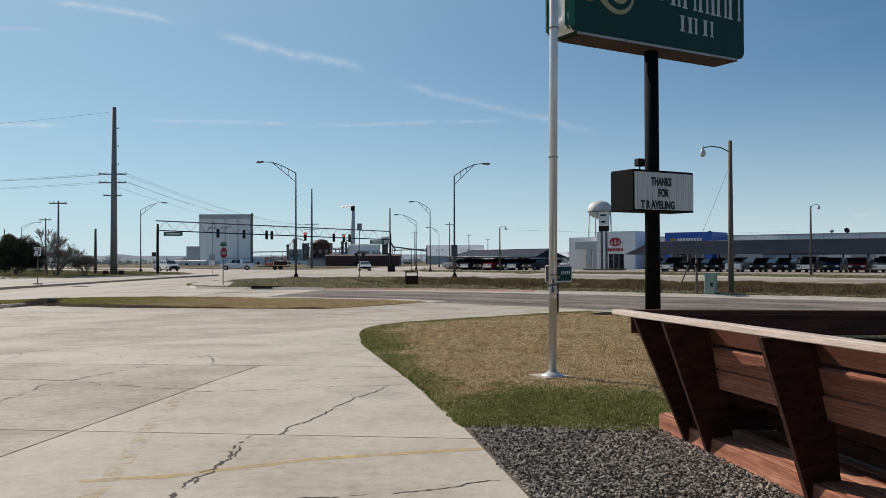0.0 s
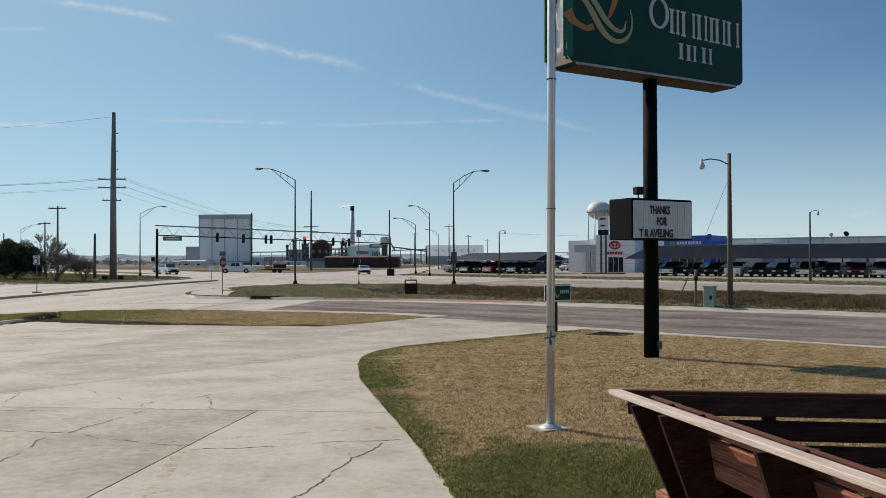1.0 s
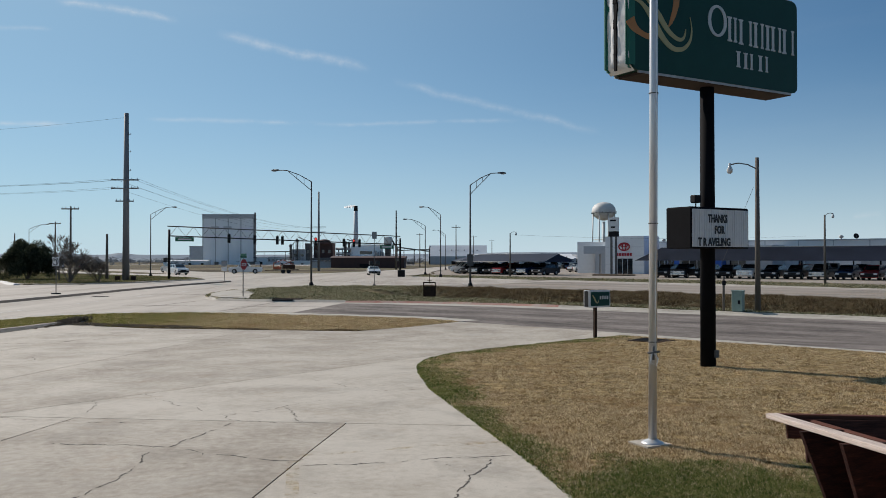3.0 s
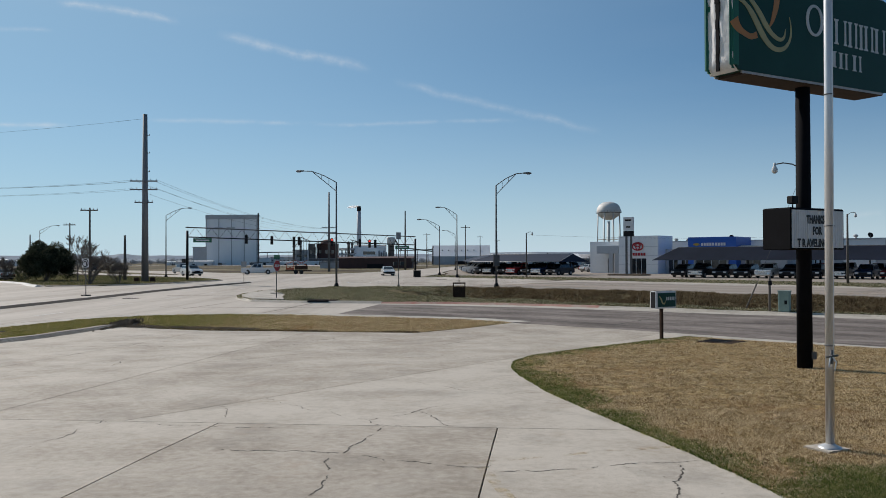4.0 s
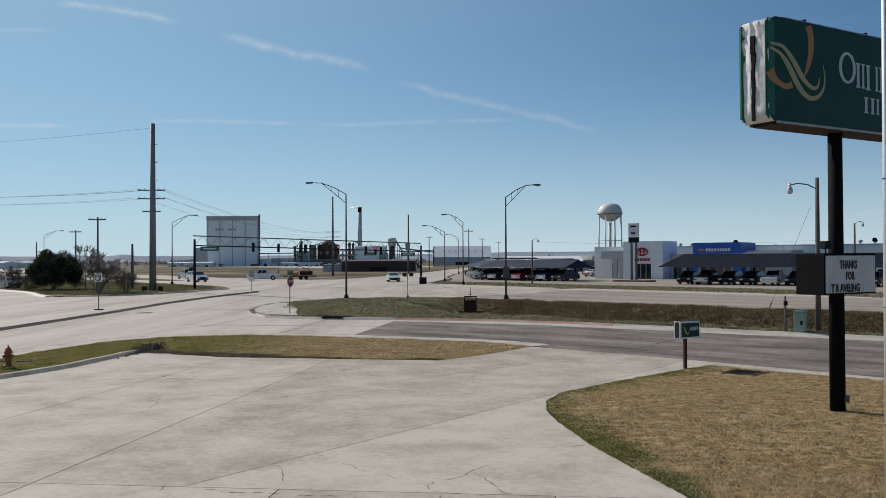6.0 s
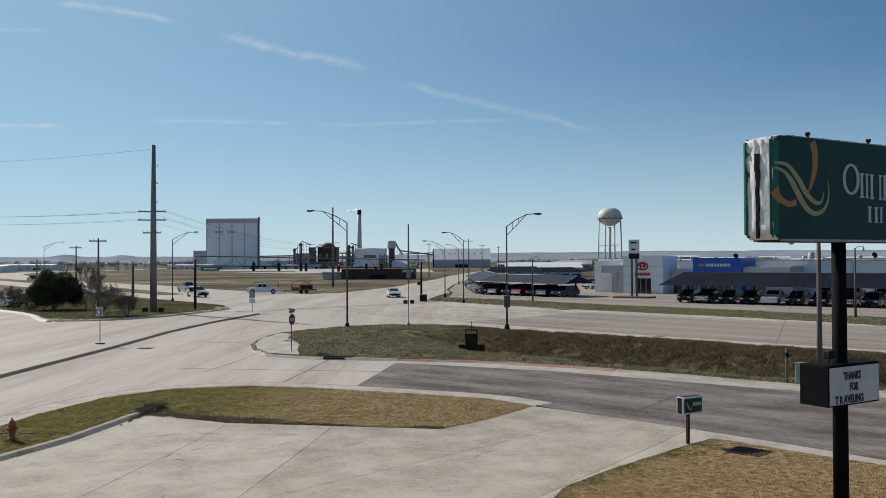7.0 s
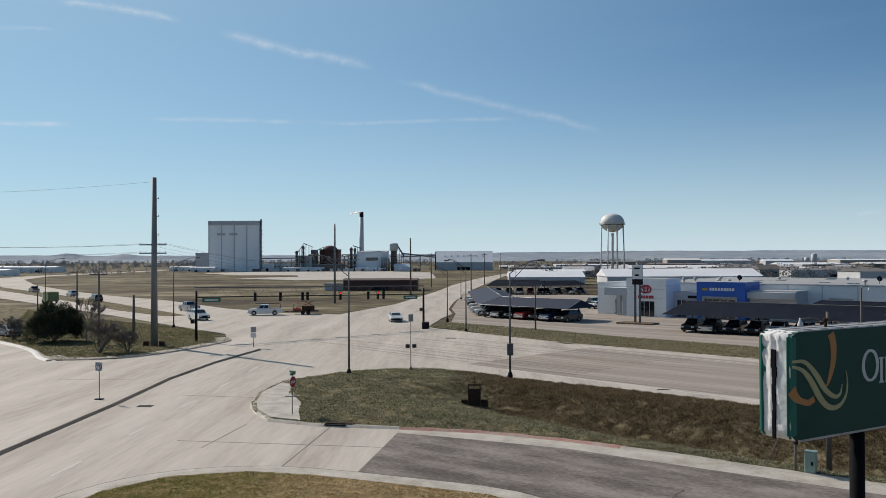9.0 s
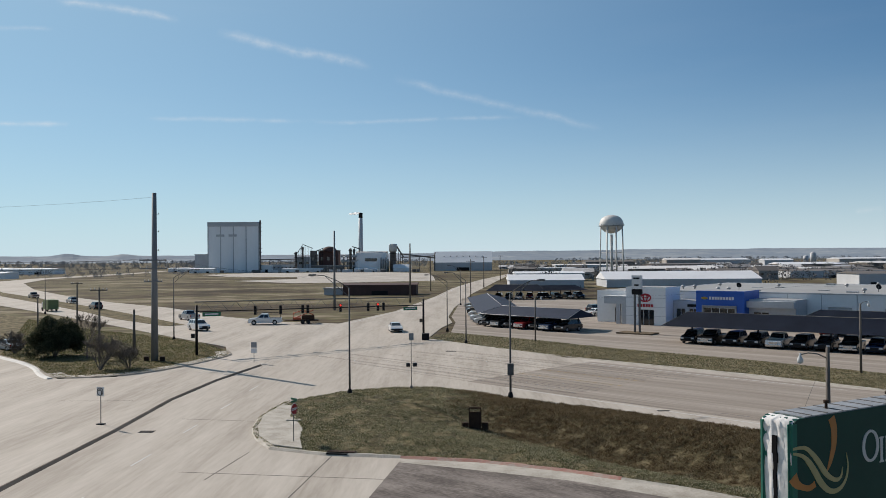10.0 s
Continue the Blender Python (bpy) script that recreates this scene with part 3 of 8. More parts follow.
APRON = [(-13.6, 51.6), (-15.6, 52.6), (-17.1, 55.4), (-17.95, 58.6), (-18.4, 62.6), (-18.0, 67.0), (-16.9, 66.2), (-16.3, 61.5), (-15.2, 59.2), (-14.6, 57.2), (-14.3, 54.6)]

HW_S = [(-34.8, 111.4), (-47.5, 126.6), (-64.8, 148), (-88.4, 176.6), (-122, 216), (-165, 268), (-210, 335), (-255, 435), (-290, 560), (-318, 720), (-360, 1000)]
HW_N = [(-348, 1000), (-300, 720), (-272, 547), (-231, 438), (-172, 333), (-125, 264), (-98, 228.6), (-73, 201), (-50.6, 168.6), (-36, 154), (-25.4, 149.6)]
SIDE_L = [(-18, 184), (-11.6, 252), (-7.3, 320), (2.9, 421), (19.7, 553), (44, 740)]
SIDE_R = [(56, 740), (26, 551), (11, 391), (-0.5, 271), (-5.5, 194), (-6.4, 165.6), (-5.5, 151), (-7.2, 139), (-8.5, 124)]
HW_NR = [(-1.5, 110), (7.9, 97.7), (18.3, 88.2), (26.7, 80.2), (32.1, 73.5), (60, 44), (100, 2)]
STRIP_N = [(-20.4, 20), (-20.4, 28.8), (-20.2, 32.5), (-19.2, 36.5), (-17.2, 38.9), (-13.8, 39.9), (-10.48, 39.2), (-6.2, 37.5), (-2.75, 36.1), (-0.9, 34.2)]
LEFT_ISLE = [(-33.1, 105.8), (-31.8, 102.5), (-31.6, 100.8), (-32.2, 97), (-33.6, 91.9), (-35.5, 87), (-38.2, 83.8), (-43.3, 82.6), (-46.0, 85.5), (-50.6, 92.4), (-59.4, 101.7), (-75, 116), (-110, 150), (-140, 185), (-140, 222), (-122, 205), (-100, 178), (-88.4, 165), (-70, 143), (-47.5, 125), (-36.5, 111.5)]

# the sheet that carries all, with a trough under the ditch
xs = sorted(set([-20000, -6000, -2000, -700, -300, -120, -60, -40] + [-22 + 1.5 * i for i in range(66)] + [90, 130, 300, 700, 2000, 6000, 20000]))
ys = sorted(set([-300, -80, -30] + [y for y, _ in LEVELS if y >= 0] + [36 + 1.5 * i for i in range(30)] + [120, 150, 300, 600, 1500, 6000, 12000]))
bm = BM()
grid = []
for y in ys:
    row = []
    for x in xs:
        z = G(y) - 0.09
        if 36 < y < 80 and inside((x, y), ISLAND):
            z -= 2.2 * min(1, max(0, edge_gap((x, y), ISLAND + ISLAND[:1]) - 1.2))
        row.append(bm.verts.new((x, y, z)))
    grid.append(row)
for a, b in zip(grid, grid[1:]):
    for i in range(len(xs) - 1):
        bm.faces.new((a[i], a[i + 1], b[i + 1], b[i]))
tagged(link_mesh("ground", bm, SOIL, False), "flat brown fields of dry grass and bare soil", "ground", kind="structure")

ROAD = ([(100, -16)] + ISLAND_N[1:] + [(-12.2, 50.7), (-7.5, 49.9), (-7.54, 48.7), (-8.75, 39.3)] + STRIP_N[6:7] + STRIP_N[5::-1] +
        [(-20.4, -40), (-95, -40), (-95, 140), (-75, 116), (-59.4, 101.7), (-50.6, 92.4), (-46.0, 85.5), (-43.3, 82.6), (-38.2, 83.8), (-35.5, 87), (-33.6, 91.9), (-32.2, 97), (-31.6, 100.8), (-31.8, 102.5), (-33.1, 105.8)] +
        HW_S + HW_N + SIDE_L + SIDE_R + HW_NR)
tagged(drape("road", ROAD, 0.0, ROADC), "pale concrete highway and cross street meeting at signals", "road", kind="structure")

ASPH_N = [(-7.54, 48.7), (-4.28, 47.4), (1.62, 44.7), (4.22, 42.8), (7.73, 40.3), (11.13, 38.0), (14.4, 35.6), (30, 22.5), (60, -2)]
ASPH_S = [(48, -12), (20, 12.4), (11.4, 21.2), (8.9, 24.2), (6.6, 27.1), (3.8, 29.9), (2.79, 30.8), (0.23, 33.2), (-0.9, 34.6), (-2.98, 36.7), (-6.79, 38.7), (-8.75, 39.6)]
asphalt = tagged(drape("asphalt_road", ASPH_N + ASPH_S, 0.005, ASPHALT), "worn grey asphalt frontage road with patches", "road", kind="structure")
GUTTER = ISLAND_S[2:] + ASPH_N[::-1]
tagged(drape("gutter", GUTTER, 0.0, KERBC), "concrete gutter beside the frontage road", "gutter", kind="structure")

# lawn, gravel bed and grass strip by the lot
LAWN_EDGE = [(0.28, 7.2), (-0.14, 9.36), (-0.68, 11.8), (-1.0, 13.2), (-1.4, 15.1), (-1.72, 17.5), (-1.8, 18.9), (-1.66, 20.3), (-1.2, 21.6), (0.34, 23.6), (3.4, 27.0), (4.4, 27.9)]
LAWN = LAWN_EDGE + [(4.9, 27.6), (6.76, 25.5), (9.0, 23.2), (10.96, 20.6), (19, 12.2), (24, 7.2)]
GRAVEL_BED = [(0.28, 7.2), (0.64, 5.07), (0.85, 3.0), (0.9, -8), (24, -8), (24, 7.2)]
tagged(drape("lawn", LAWN, 0.014, LAWNSOIL, 0.1), "dormant tan lawn with greener edges beside the lot", "lawn", kind="structure")
tagged(drape("gravel_bed", GRAVEL_BED, 0.01, GRAVELBED, 0.1), "grey crushed gravel bed under the timber bench", "gravel", kind="structure")
tagged(drape("lawn_gutter", [(4.4, 27.9), (3.8, 29.9)] + [(6.6, 27.1), (8.9, 24.2), (11.4, 21.2), (20, 12.4), (24, 8.9), (24, 7.2), (19, 12.2), (10.96, 20.6), (9.0, 23.2), (6.76, 25.5), (4.9, 27.6)], 0.003, KERBC),
       "concrete gutter between the lawn and frontage road", "gutter", kind="structure")
STRIP_S = [(-0.9, 34.2), (-2.9, 31.3), (-4.5, 29.6), (-8.98, 30.3), (-12.4, 30.8), (-14.6, 31.9), (-15.9, 33.8), (-16.35, 31.6), (-16.8, 28.0), (-17.6, 24.9), (-18.6, 18), (-19.3, 8), (-19.8, -10), (-20.4, -10)]
STRIP = STRIP_N + STRIP_S
tagged(drape("grass_strip", STRIP, 0.016, LAWNSOIL, 0.1), "raised strip of tan and green grass", "lawn", kind="structure")

# verge beyond the highway
NSTRIP = [(-8.9, 121), (-1.5, 110.4), (7.9, 98.2), (18.3, 88.7), (26.7, 80.7), (32.1, 74.0), (60, 44.5), (100, 2.5), (100, 12), (60, 56), (37.1, 83.6), (26.4, 95.5), (15.8, 105.9), (6.5, 117.5), (-1.5, 126), (-5.8, 130)]
tagged(drape("verge", NSTRIP, 0.05, VERGE, 0.15), "dry grass verge between the highway and the car lot", "verge", kind="structure")
DEALER_LOT = [(-5.5, 131), (-1.5, 126.5), (6.5, 118), (15.8, 106.4), (26.4, 96), (37.1, 84), (60, 56.5), (100, 12.5), (160, 60), (90, 190), (8, 240), (-3.5, 240), (-4.9, 194), (-5.8, 165.6), (-4.9, 151)]
tagged(drape("dealer_lot", DEALER_LOT, 0.0, HIGHWAYC), "pale paved car sales lot", "pavement", kind="structure")
tagged(drape("left_verge", LEFT_ISLE, 0.06, VERGE, 0.16), "grass corner with shrubs between street and highway", "verge", kind="structure")
HW_MED = [(-52, 148), (-66, 168), (-84, 193), (-117, 237), (-171, 307), (-225, 395), (-229, 391), (-175, 302), (-121, 232), (-88, 188), (-70, 163), (-55, 146)]
tagged(drape("highway_median", HW_MED, 0.05, VERGE, 0.15), "narrow grass median along the far highway", "verge", kind="structure")

# island with its ditch
bm = BM()
bmesh.ops.triangulate(bm, faces=[bm.faces.new([bm.verts.new((x, y, 0)) for x, y in ISLAND])])
for axis, lo, hi, step in ((0, -19, 58, 1.0), (1, 2, 77, 1.0)):
    k = lo
    while k < hi:
        no = (1, 0, 0) if axis == 0 else (0, 1, 0)
        bmesh.ops.bisect_plane(bm, geom=bm.verts[:] + bm.edges[:] + bm.faces[:], plane_co=(k if axis == 0 else 0, k if axis else 0, 0), plane_no=no)
        k += step
ring = ISLAND + ISLAND[:1]


def wander(x, y, seed=0.0):
    """Smooth noise from -1 to 1 over arrays of places."""
    xi, yi = np.floor(x), np.floor(y)
    fx, fy = x - xi, y - yi
    fx, fy = fx * fx * (3 - 2 * fx), fy * fy * (3 - 2 * fy)

    def corner(i, j):
        h = np.sin((xi + i) * 127.1 + (yi + j) * 311.7 + seed * 74.7) * 43758.5453
        return h - np.floor(h)

    low = corner(0, 0) * (1 - fx) + corner(1, 0) * fx
    high = corner(0, 1) * (1 - fx) + corner(1, 1) * fx
    return (low * (1 - fy) + high * fy) * 2 - 1


def all_inside(x, y, poly):
    hit = np.zeros(len(x), bool)
    for (x0, y0), (x1, y1) in zip(poly, poly[1:] + poly[:1]):
        if y0 != y1:
            hit ^= ((y0 > y) != (y1 > y)) & (x < x0 + (x1 - x0) * (y - y0) / (y1 - y0))
    return hit


def all_gaps(x, y, line):
    best = np.full(len(x), 1e9)
    for (x0, y0), (x1, y1) in zip(line, line[1:]):
        dx, dy = x1 - x0, y1 - y0
        k = np.clip(((x - x0) * dx + (y - y0) * dy) / (dx * dx + dy * dy), 0, 1)
        best = np.minimum(best, np.hypot(x - x0 - k * dx, y - y0 - k * dy))
    return best


def all_levels(y):
    return np.interp(y, [p[0] for p in LEVELS], [p[1] for p in LEVELS])


def all_island(x, y):
    gap, dip = all_gaps(x, y, ring), all_gaps(x, y, DITCH)
    wide_ = np.where((y - 59.93) * 0.755 + x * 0.656 > 0, 5.2, 8.5)
    depth = 1.75 * (0.5 + 0.5 * np.cos(np.pi * np.minimum(1.0, dip / wide_))) * np.minimum(1, gap / 2.0)
    depth = depth * np.clip(0.5 + (x + 3) * 0.06, 0.45, 1.0)
    return all_levels(y) + 0.10 + 0.10 * np.minimum(1, gap / 2) - depth - 0.2 * all_inside(x, y, APRON) + (0.09 * wander(x * 0.6, y * 0.6, 3) + 0.045 * wander(x * 1.7, y * 1.7, 5)) * np.minimum(1, gap / 1.5)


def island_z(x, y):
    return float(all_island(np.array([x]), np.array([y]))[0])


places = np.array([tuple(v.co) for v in bm.verts])
for v, z in zip(bm.verts, all_island(places[:, 0], places[:, 1])):
    v.co.z = z
bmesh.ops.recalc_face_normals(bm, faces=bm.faces)
if sum(f.normal.z for f in bm.faces) < 0:
    bmesh.ops.reverse_faces(bm, faces=bm.faces)
for f in bm.faces:
    f.smooth = True
tagged(link_mesh("island", bm, VERGE, False), "rough grass island with a drainage ditch", "verge", kind="structure")

# kerbs
strip("kerb", side_step(rounded(ISLAND_N[2:], 1), 0.12), 0.3, 0.13, KERBC, "pale concrete kerb round the grass island", "kerb", 0.3)
strip("kerb", side_step(ISLAND_S[:3], 0.02), 0.3, 0.13, KERBC, "pale concrete kerb round the grass island", "kerb", 0.3)
strip("kerb", side_step(ISLAND_S[2:6], 0.0), 0.28, 0.10, REDKERB, "kerb with worn red paint beside the frontage road", "kerb", 0.3)
strip("kerb", side_step(ISLAND_S[5:], 0.0), 0.28, 0.09, KERBC, "pale concrete kerb beside the frontage road", "kerb", 0.3)
strip("gutter", side_step(rounded(STRIP_N, 1), 0.62), 1.15, 0.012, KERBC, "pale concrete gutter behind the grass strip", "gutter", 0.02)
strip("gutter_joint", side_step(rounded(STRIP_N, 1), 1.22), 0.05, 0.013, JOINT, "dark joint along the gutter", "road marking", 0.004)
tagged(drape("corner_apron", APRON, 0.19, KERBC, 0.17), "pale concrete ramp apron at the island corner", "pavement", kind="structure")
strip("kerb", side_step(STRIP_S[6:-1], 0.0), 0.40, 0.11, KERBOLD, "weathered raised concrete kerb at the lot edge", "kerb", 0.3)
strip("kerb", rounded(LEFT_ISLE[:12], 1), 0.4, 0.12, KERBOLD, "weathered concrete kerb round the grass corner", "kerb", 0.3)
MEDIAN_R = [(-27.4, 20), (-27.4, 43.2), (-27.5, 57.5), (-28.0, 70.3), (-27.3, 80.7), (-25.6, 91.6)]
MEDIAN_L = [(-26.6, 94.0), (-29.3, 78), (-30.0, 66), (-30.2, 57.5), (-30.5, 49.1), (-30.7, 20)]
tagged(drape("street_median", MEDIAN_R + MEDIAN_L, 0.10, ROADC, 0.14), "raised concrete median in the cross street", "median", kind="structure")
strip("kerb", MEDIAN_R, 0.15, 0.14, KERBDARK, "dark stained kerb of the street median", "kerb", 0.2)
strip("kerb", rounded([(15, 57.6), (11.5, 60.6)], 0), 0.2, 0.02, KERBC, "low concrete kerb", "kerb", 0.2)
strip("kerb", rounded([(x, y) for x, y in NSTRIP[:7]], 1), 0.25, 0.07, KERBC, "low concrete kerb of the far verge", "kerb", 0.1)

tagged(drape("works_yard", [(-126, 455), (-83, 404), (-47, 414), (-17, 440), (-22, 560), (-30, 700), (-70, 800), (-200, 800), (-215, 690), (-165, 590), (-112, 560), (-100, 500)], 0.05, YARDDIRT, 0.0), "pale dirt yard before the sugar works", "yard", kind="structure")
strip("highway_lanes", side_step([(-4, 79.2), (15.9, 60.0), (40.4, 37.6), (80.4, 2)], 10.6), 19.5, 0.002, HIGHWAYC, "worn brownish concrete highway lanes", "road", 0.001)
# painted lines, joints and tyre tracks on the roads
HWDIR = [(-0.6, 75.6), (15.9, 58.6), (40.4, 36.8), (80.4, 1.3)]
strip("edge_line", side_step(rounded(HWDIR, 1), 0.9), 0.16, 0.006, WHITELINE, "worn white edge line", "road marking", 0.004)
for k, (d, mat_, w) in enumerate(((4.6, JOINT, 0.10), (8.3, YELLOW, 0.18), (11.8, YELLOW, 0.18), (15.4, JOINT, 0.10), (19.2, WHITELINE, 0.16))):
    strip("lane_line", side_step([(-4, 79.2), (15.9, 60.0), (40.4, 37.6), (80.4, 2)], d), w, 0.006, mat_, "worn lane line along the highway", "road marking", 0.004)
for d in (2.2, 3.6, 6.0, 7.3, 13.0, 14.3, 16.6, 18.0):
    back = 6 + (d * 5.9) % 23
    strip("tyre_track", side_step([(-4 - 0.72 * back, 79.2 + 0.69 * back), (15.9, 60.0), (40.4, 37.6), (80.4, 2)], d), 0.6, 0.004, TRACKDARK, "darker tyre track along the highway lane", "road marking", 0.003)
for d in (1.2, 4.0, 5.2, 9.4, 10.4, 12.4, 15.0, 17.4):
    back = 4 + (d * 7.3) % 19
    strip("tyre_streak", side_step([(-4 - 0.72 * back, 79.2 + 0.69 * back), (15.9, 60.0), (40.4, 37.6), (80.4, 2)], d), 0.32, 0.005, STREAK, "dark worn streak along the highway lane", "road marking", 0.001)
for a, b in (((-17.52, 44.89), (-16.74, 51.31)), ((-12.53, 40.0), (-11.6, 50.4)), ((-19.4, 46.6), (-8.0, 45.0)), ((-24.3, 62), (-18.8, 61)), ((-37, 70), (-31, 70))):
    strip("lane_joint", [a, b], 0.06, 0.005, JOINT, "filled joint in the street concrete", "road marking", 0.004)
for y in (30, 39, 48, 57, 66, 75):
    strip("lane_dash", [(-22.6, y), (-22.5, y + 2.8)], 0.12, 0.006, WHITELINE, "worn white lane dash", "road marking", 0.004)
for i in range(9):
    s = 6 + 11 * i
    strip("lane_dash", [(-56 - s * 0.645, 142 + s * 0.764), (-58 - s * 0.645, 144.4 + s * 0.764)], 0.16, 0.006, WHITELINE, "worn white lane dash", "road marking", 0.004)
strip("edge_line", [(-29, 145), (-36.5, 150.2), (-50, 165.5), (-72.5, 197)], 0.22, 0.007, WHITELINE, "white edge line of the far highway", "road marking", 0.004)
strip("kerb", rounded([(-75, 115.5), (-59, 100.6), (-50.1, 91.6), (-46.2, 84.9), (-44.0, 82.4)], 2), 0.5, 0.14, WHITELINE, "pale painted kerb of the side drive", "kerb", 0.15)
strip("sidewalk", side_step(rounded(LEFT_ISLE[:9], 1), -0.9), 1.3, 0.085, KERBC, "narrow pale sidewalk inside the corner kerb", "pavement", 0.03)
strip("edge_line", [(-24, 149.5), (-16.9, 184), (-10.4, 252), (-6, 320), (4, 421)], 0.2, 0.006, WHITELINE, "worn white edge line of the far street", "road marking", 0.004)

# storm drains
for x, y, w, d in ((-25.2, 57.4, 1.0, 0.7), (-5.2, 104.5, 1.3, 0.5), (11.2, 57.4 + 7.2, 0.9, 0.4)):
    drain = thing("storm_drain", (x, y, G(y)), "dark iron storm drain grate in the gutter", "drain")
    # flat dark plate stands for the shaded pit under the bars
    bm = BM()
    box(bm, (0, 0, 0.004), (w, d, 0.02))
    part("drain_pit", bm, DARKMETAL, drain)
    for i in range(5):
        bm = BM()
        box(bm, (-w / 2 + w * (i + 0.5) / 5, 0, 0.018), (0.05, d * 0.9, 0.012))
        part("bar", bm, RUST, drain)
inlet = thing("kerb_inlet", (-11.3, 50.6, G(50.6)), "kerb inlet with a dark block as its mouth below the grass island", "drain", turn=-10)
# solid dark block stands for the shaded mouth of the inlet
bm = BM()
box(bm, (0, 0, 0.06), (1.3, 0.5, 0.16))
part("opening", bm, DARKMETAL, inlet)
bm = BM()
box(bm, (0.2, 0.14, 0.16), (1.7, 0.4, 0.07))
part("hood", bm, RUST, inlet)

# hills all round the horizon
for name, far, seed in (("hills", 4700, 3), ("hills", 4300, 8)):
    bm = BM()
    rows = []
    k = 300
    for i in range(k + 1):
        a = radians(-70 + 140 * i / k)
        x, y = far * math.sin(a), far * math.cos(a)
        side = 1 / (1 + math.exp(-(a + 0.02) * 22))
        h = (26 + 16 * side) + 7 * noise.noise((i * 0.07, seed, 0)) + 2.2 * noise.noise((i * 0.4, seed, 1))
        if far > 4500:
            h += 14 * math.exp(-((a + 0.437) / 0.012) ** 2) + 10 * math.exp(-((a + 0.38) / 0.01) ** 2)
        else:
            h = h * 0.42 - 4 + 14 * side
        rows.append((bm.verts.new((x * 0.97, y * 0.97, -9)), bm.verts.new((x, y, h)), bm.verts.new((x * 1.03, y * 1.03, h * 0.95)), bm.verts.new((x * 1.05, y * 1.05, -9))))
    for a, b in zip(rows, rows[1:]):
        for j in range(3):
            bm.faces.new((a[j], a[j + 1], b[j + 1], b[j]))
    # the ridge looks hazy through its blue-grey colour alone
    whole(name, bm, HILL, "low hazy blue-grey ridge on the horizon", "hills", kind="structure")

# ---- lot slabs, joints and cracks ----
LOT = [(0.9, -8), (0.85, 3.0), (0.64, 5.07)] + LAWN_EDGE + [(3.8, 29.9), (0.23, 33.2), (-0.9, 34.2)] + STRIP_S[1:7] + [(-16.35, 31.6), (-16.8, 28.0), (-17.6, 24.9), (-18.6, 18), (-19.3, 8), (-19.8, -8)]


def cut(poly, p, w, gap=0.019):
    """The two halves of poly on either side of the line through p along w, with a joint between."""
    n = (-w[1], w[0])
    k = math.hypot(*n)
    n = (n[0] / k, n[1] / k)
    halves = []
    for sign in (1, -1):
        dist = [sign * ((x - p[0]) * n[0] + (y - p[1]) * n[1]) - gap / 2 for x, y in poly]
        out = []
        for i, a in enumerate(poly):
            j = (i + 1) % len(poly)
            b = poly[j]
            if dist[i] >= 0:
                out.append(a)
            if dist[i] * dist[j] < 0:
                s = dist[i] / (dist[i] - dist[j])
                out.append((a[0] + (b[0] - a[0]) * s, a[1] + (b[1] - a[1]) * s))
        halves.append(out if len(out) > 2 else None)
    return halves


ACROSS, ALONG = (0.9955, -0.0945), (0.0945, 0.9955)


def at_uw(u, w):
    return (u * ACROSS[0] + w * ALONG[0], u * ACROSS[1] + w * ALONG[1])


def split(polys, p, w, only=lambda c: True):
    out = []
    for q in polys:
        c = (sum(a[0] for a in q) / len(q), sum(a[1] for a in q) / len(q))
        out += [h for h in cut(q, p, w) if h] if only(c) else [q]
    return out


left, right = cut(LOT, at_uw(-11.2, 0), ALONG)
outer = split([left], at_uw(-15.1, 0), ALONG)
for w in (2.05, 11.43):
    outer = split(outer, at_uw(0, w), ACROSS)
upper, lower = cut(right, at_uw(0, 11.43), ACROSS)
near_slabs = [lower]
for w in (2.05, 6.74):
    near_slabs = split(near_slabs, at_uw(0, w), ACROSS)
for u in (-3.55, -7.45):
    near_slabs = split(near_slabs, at_uw(u, 0), ALONG)
far_slabs = split([upper], (-6.69, 13.8), (5.13, 7.5))
far_slabs = split(far_slabs, (-6.39, 23.1), (7.69, 8.57))
far_slabs = split(far_slabs, (-7.2, 12.0), (1.6, 18.0), lambda c: c[0] < -4)
tagged(drape("lot_base", LOT, -0.03, JOINT, 0.05), "dark filler between the slabs of the lot", "pavement", kind="structure")
lot = tagged(new("parking_lot"), "worn pale concrete parking lot with joints and cracks", "pavement", kind="structure")
for q in outer + near_slabs + far_slabs:
    s = drape("slab", q, 0.006, CONCRETE, 0.04)
    s.parent = lot


def jagged(line, rng):
    """A broken line through the given corners, split again and again with side steps."""
    pts = list(line)
    for amp in (0.10, 0.11, 0.13, 0.16, 0.2):
        out = [pts[0]]
        for (x0, y0), (x1, y1) in zip(pts, pts[1:]):
            d = math.hypot(x1 - x0, y1 - y0)
            if d > 0.03:
                k = rng.uniform(-amp, amp)
                out.append(((x0 + x1) / 2 - (y1 - y0) * k, (y0 + y1) / 2 + (x1 - x0) * k))
            out.append((x1, y1))
        pts = out
    return pts


crack_count = 0


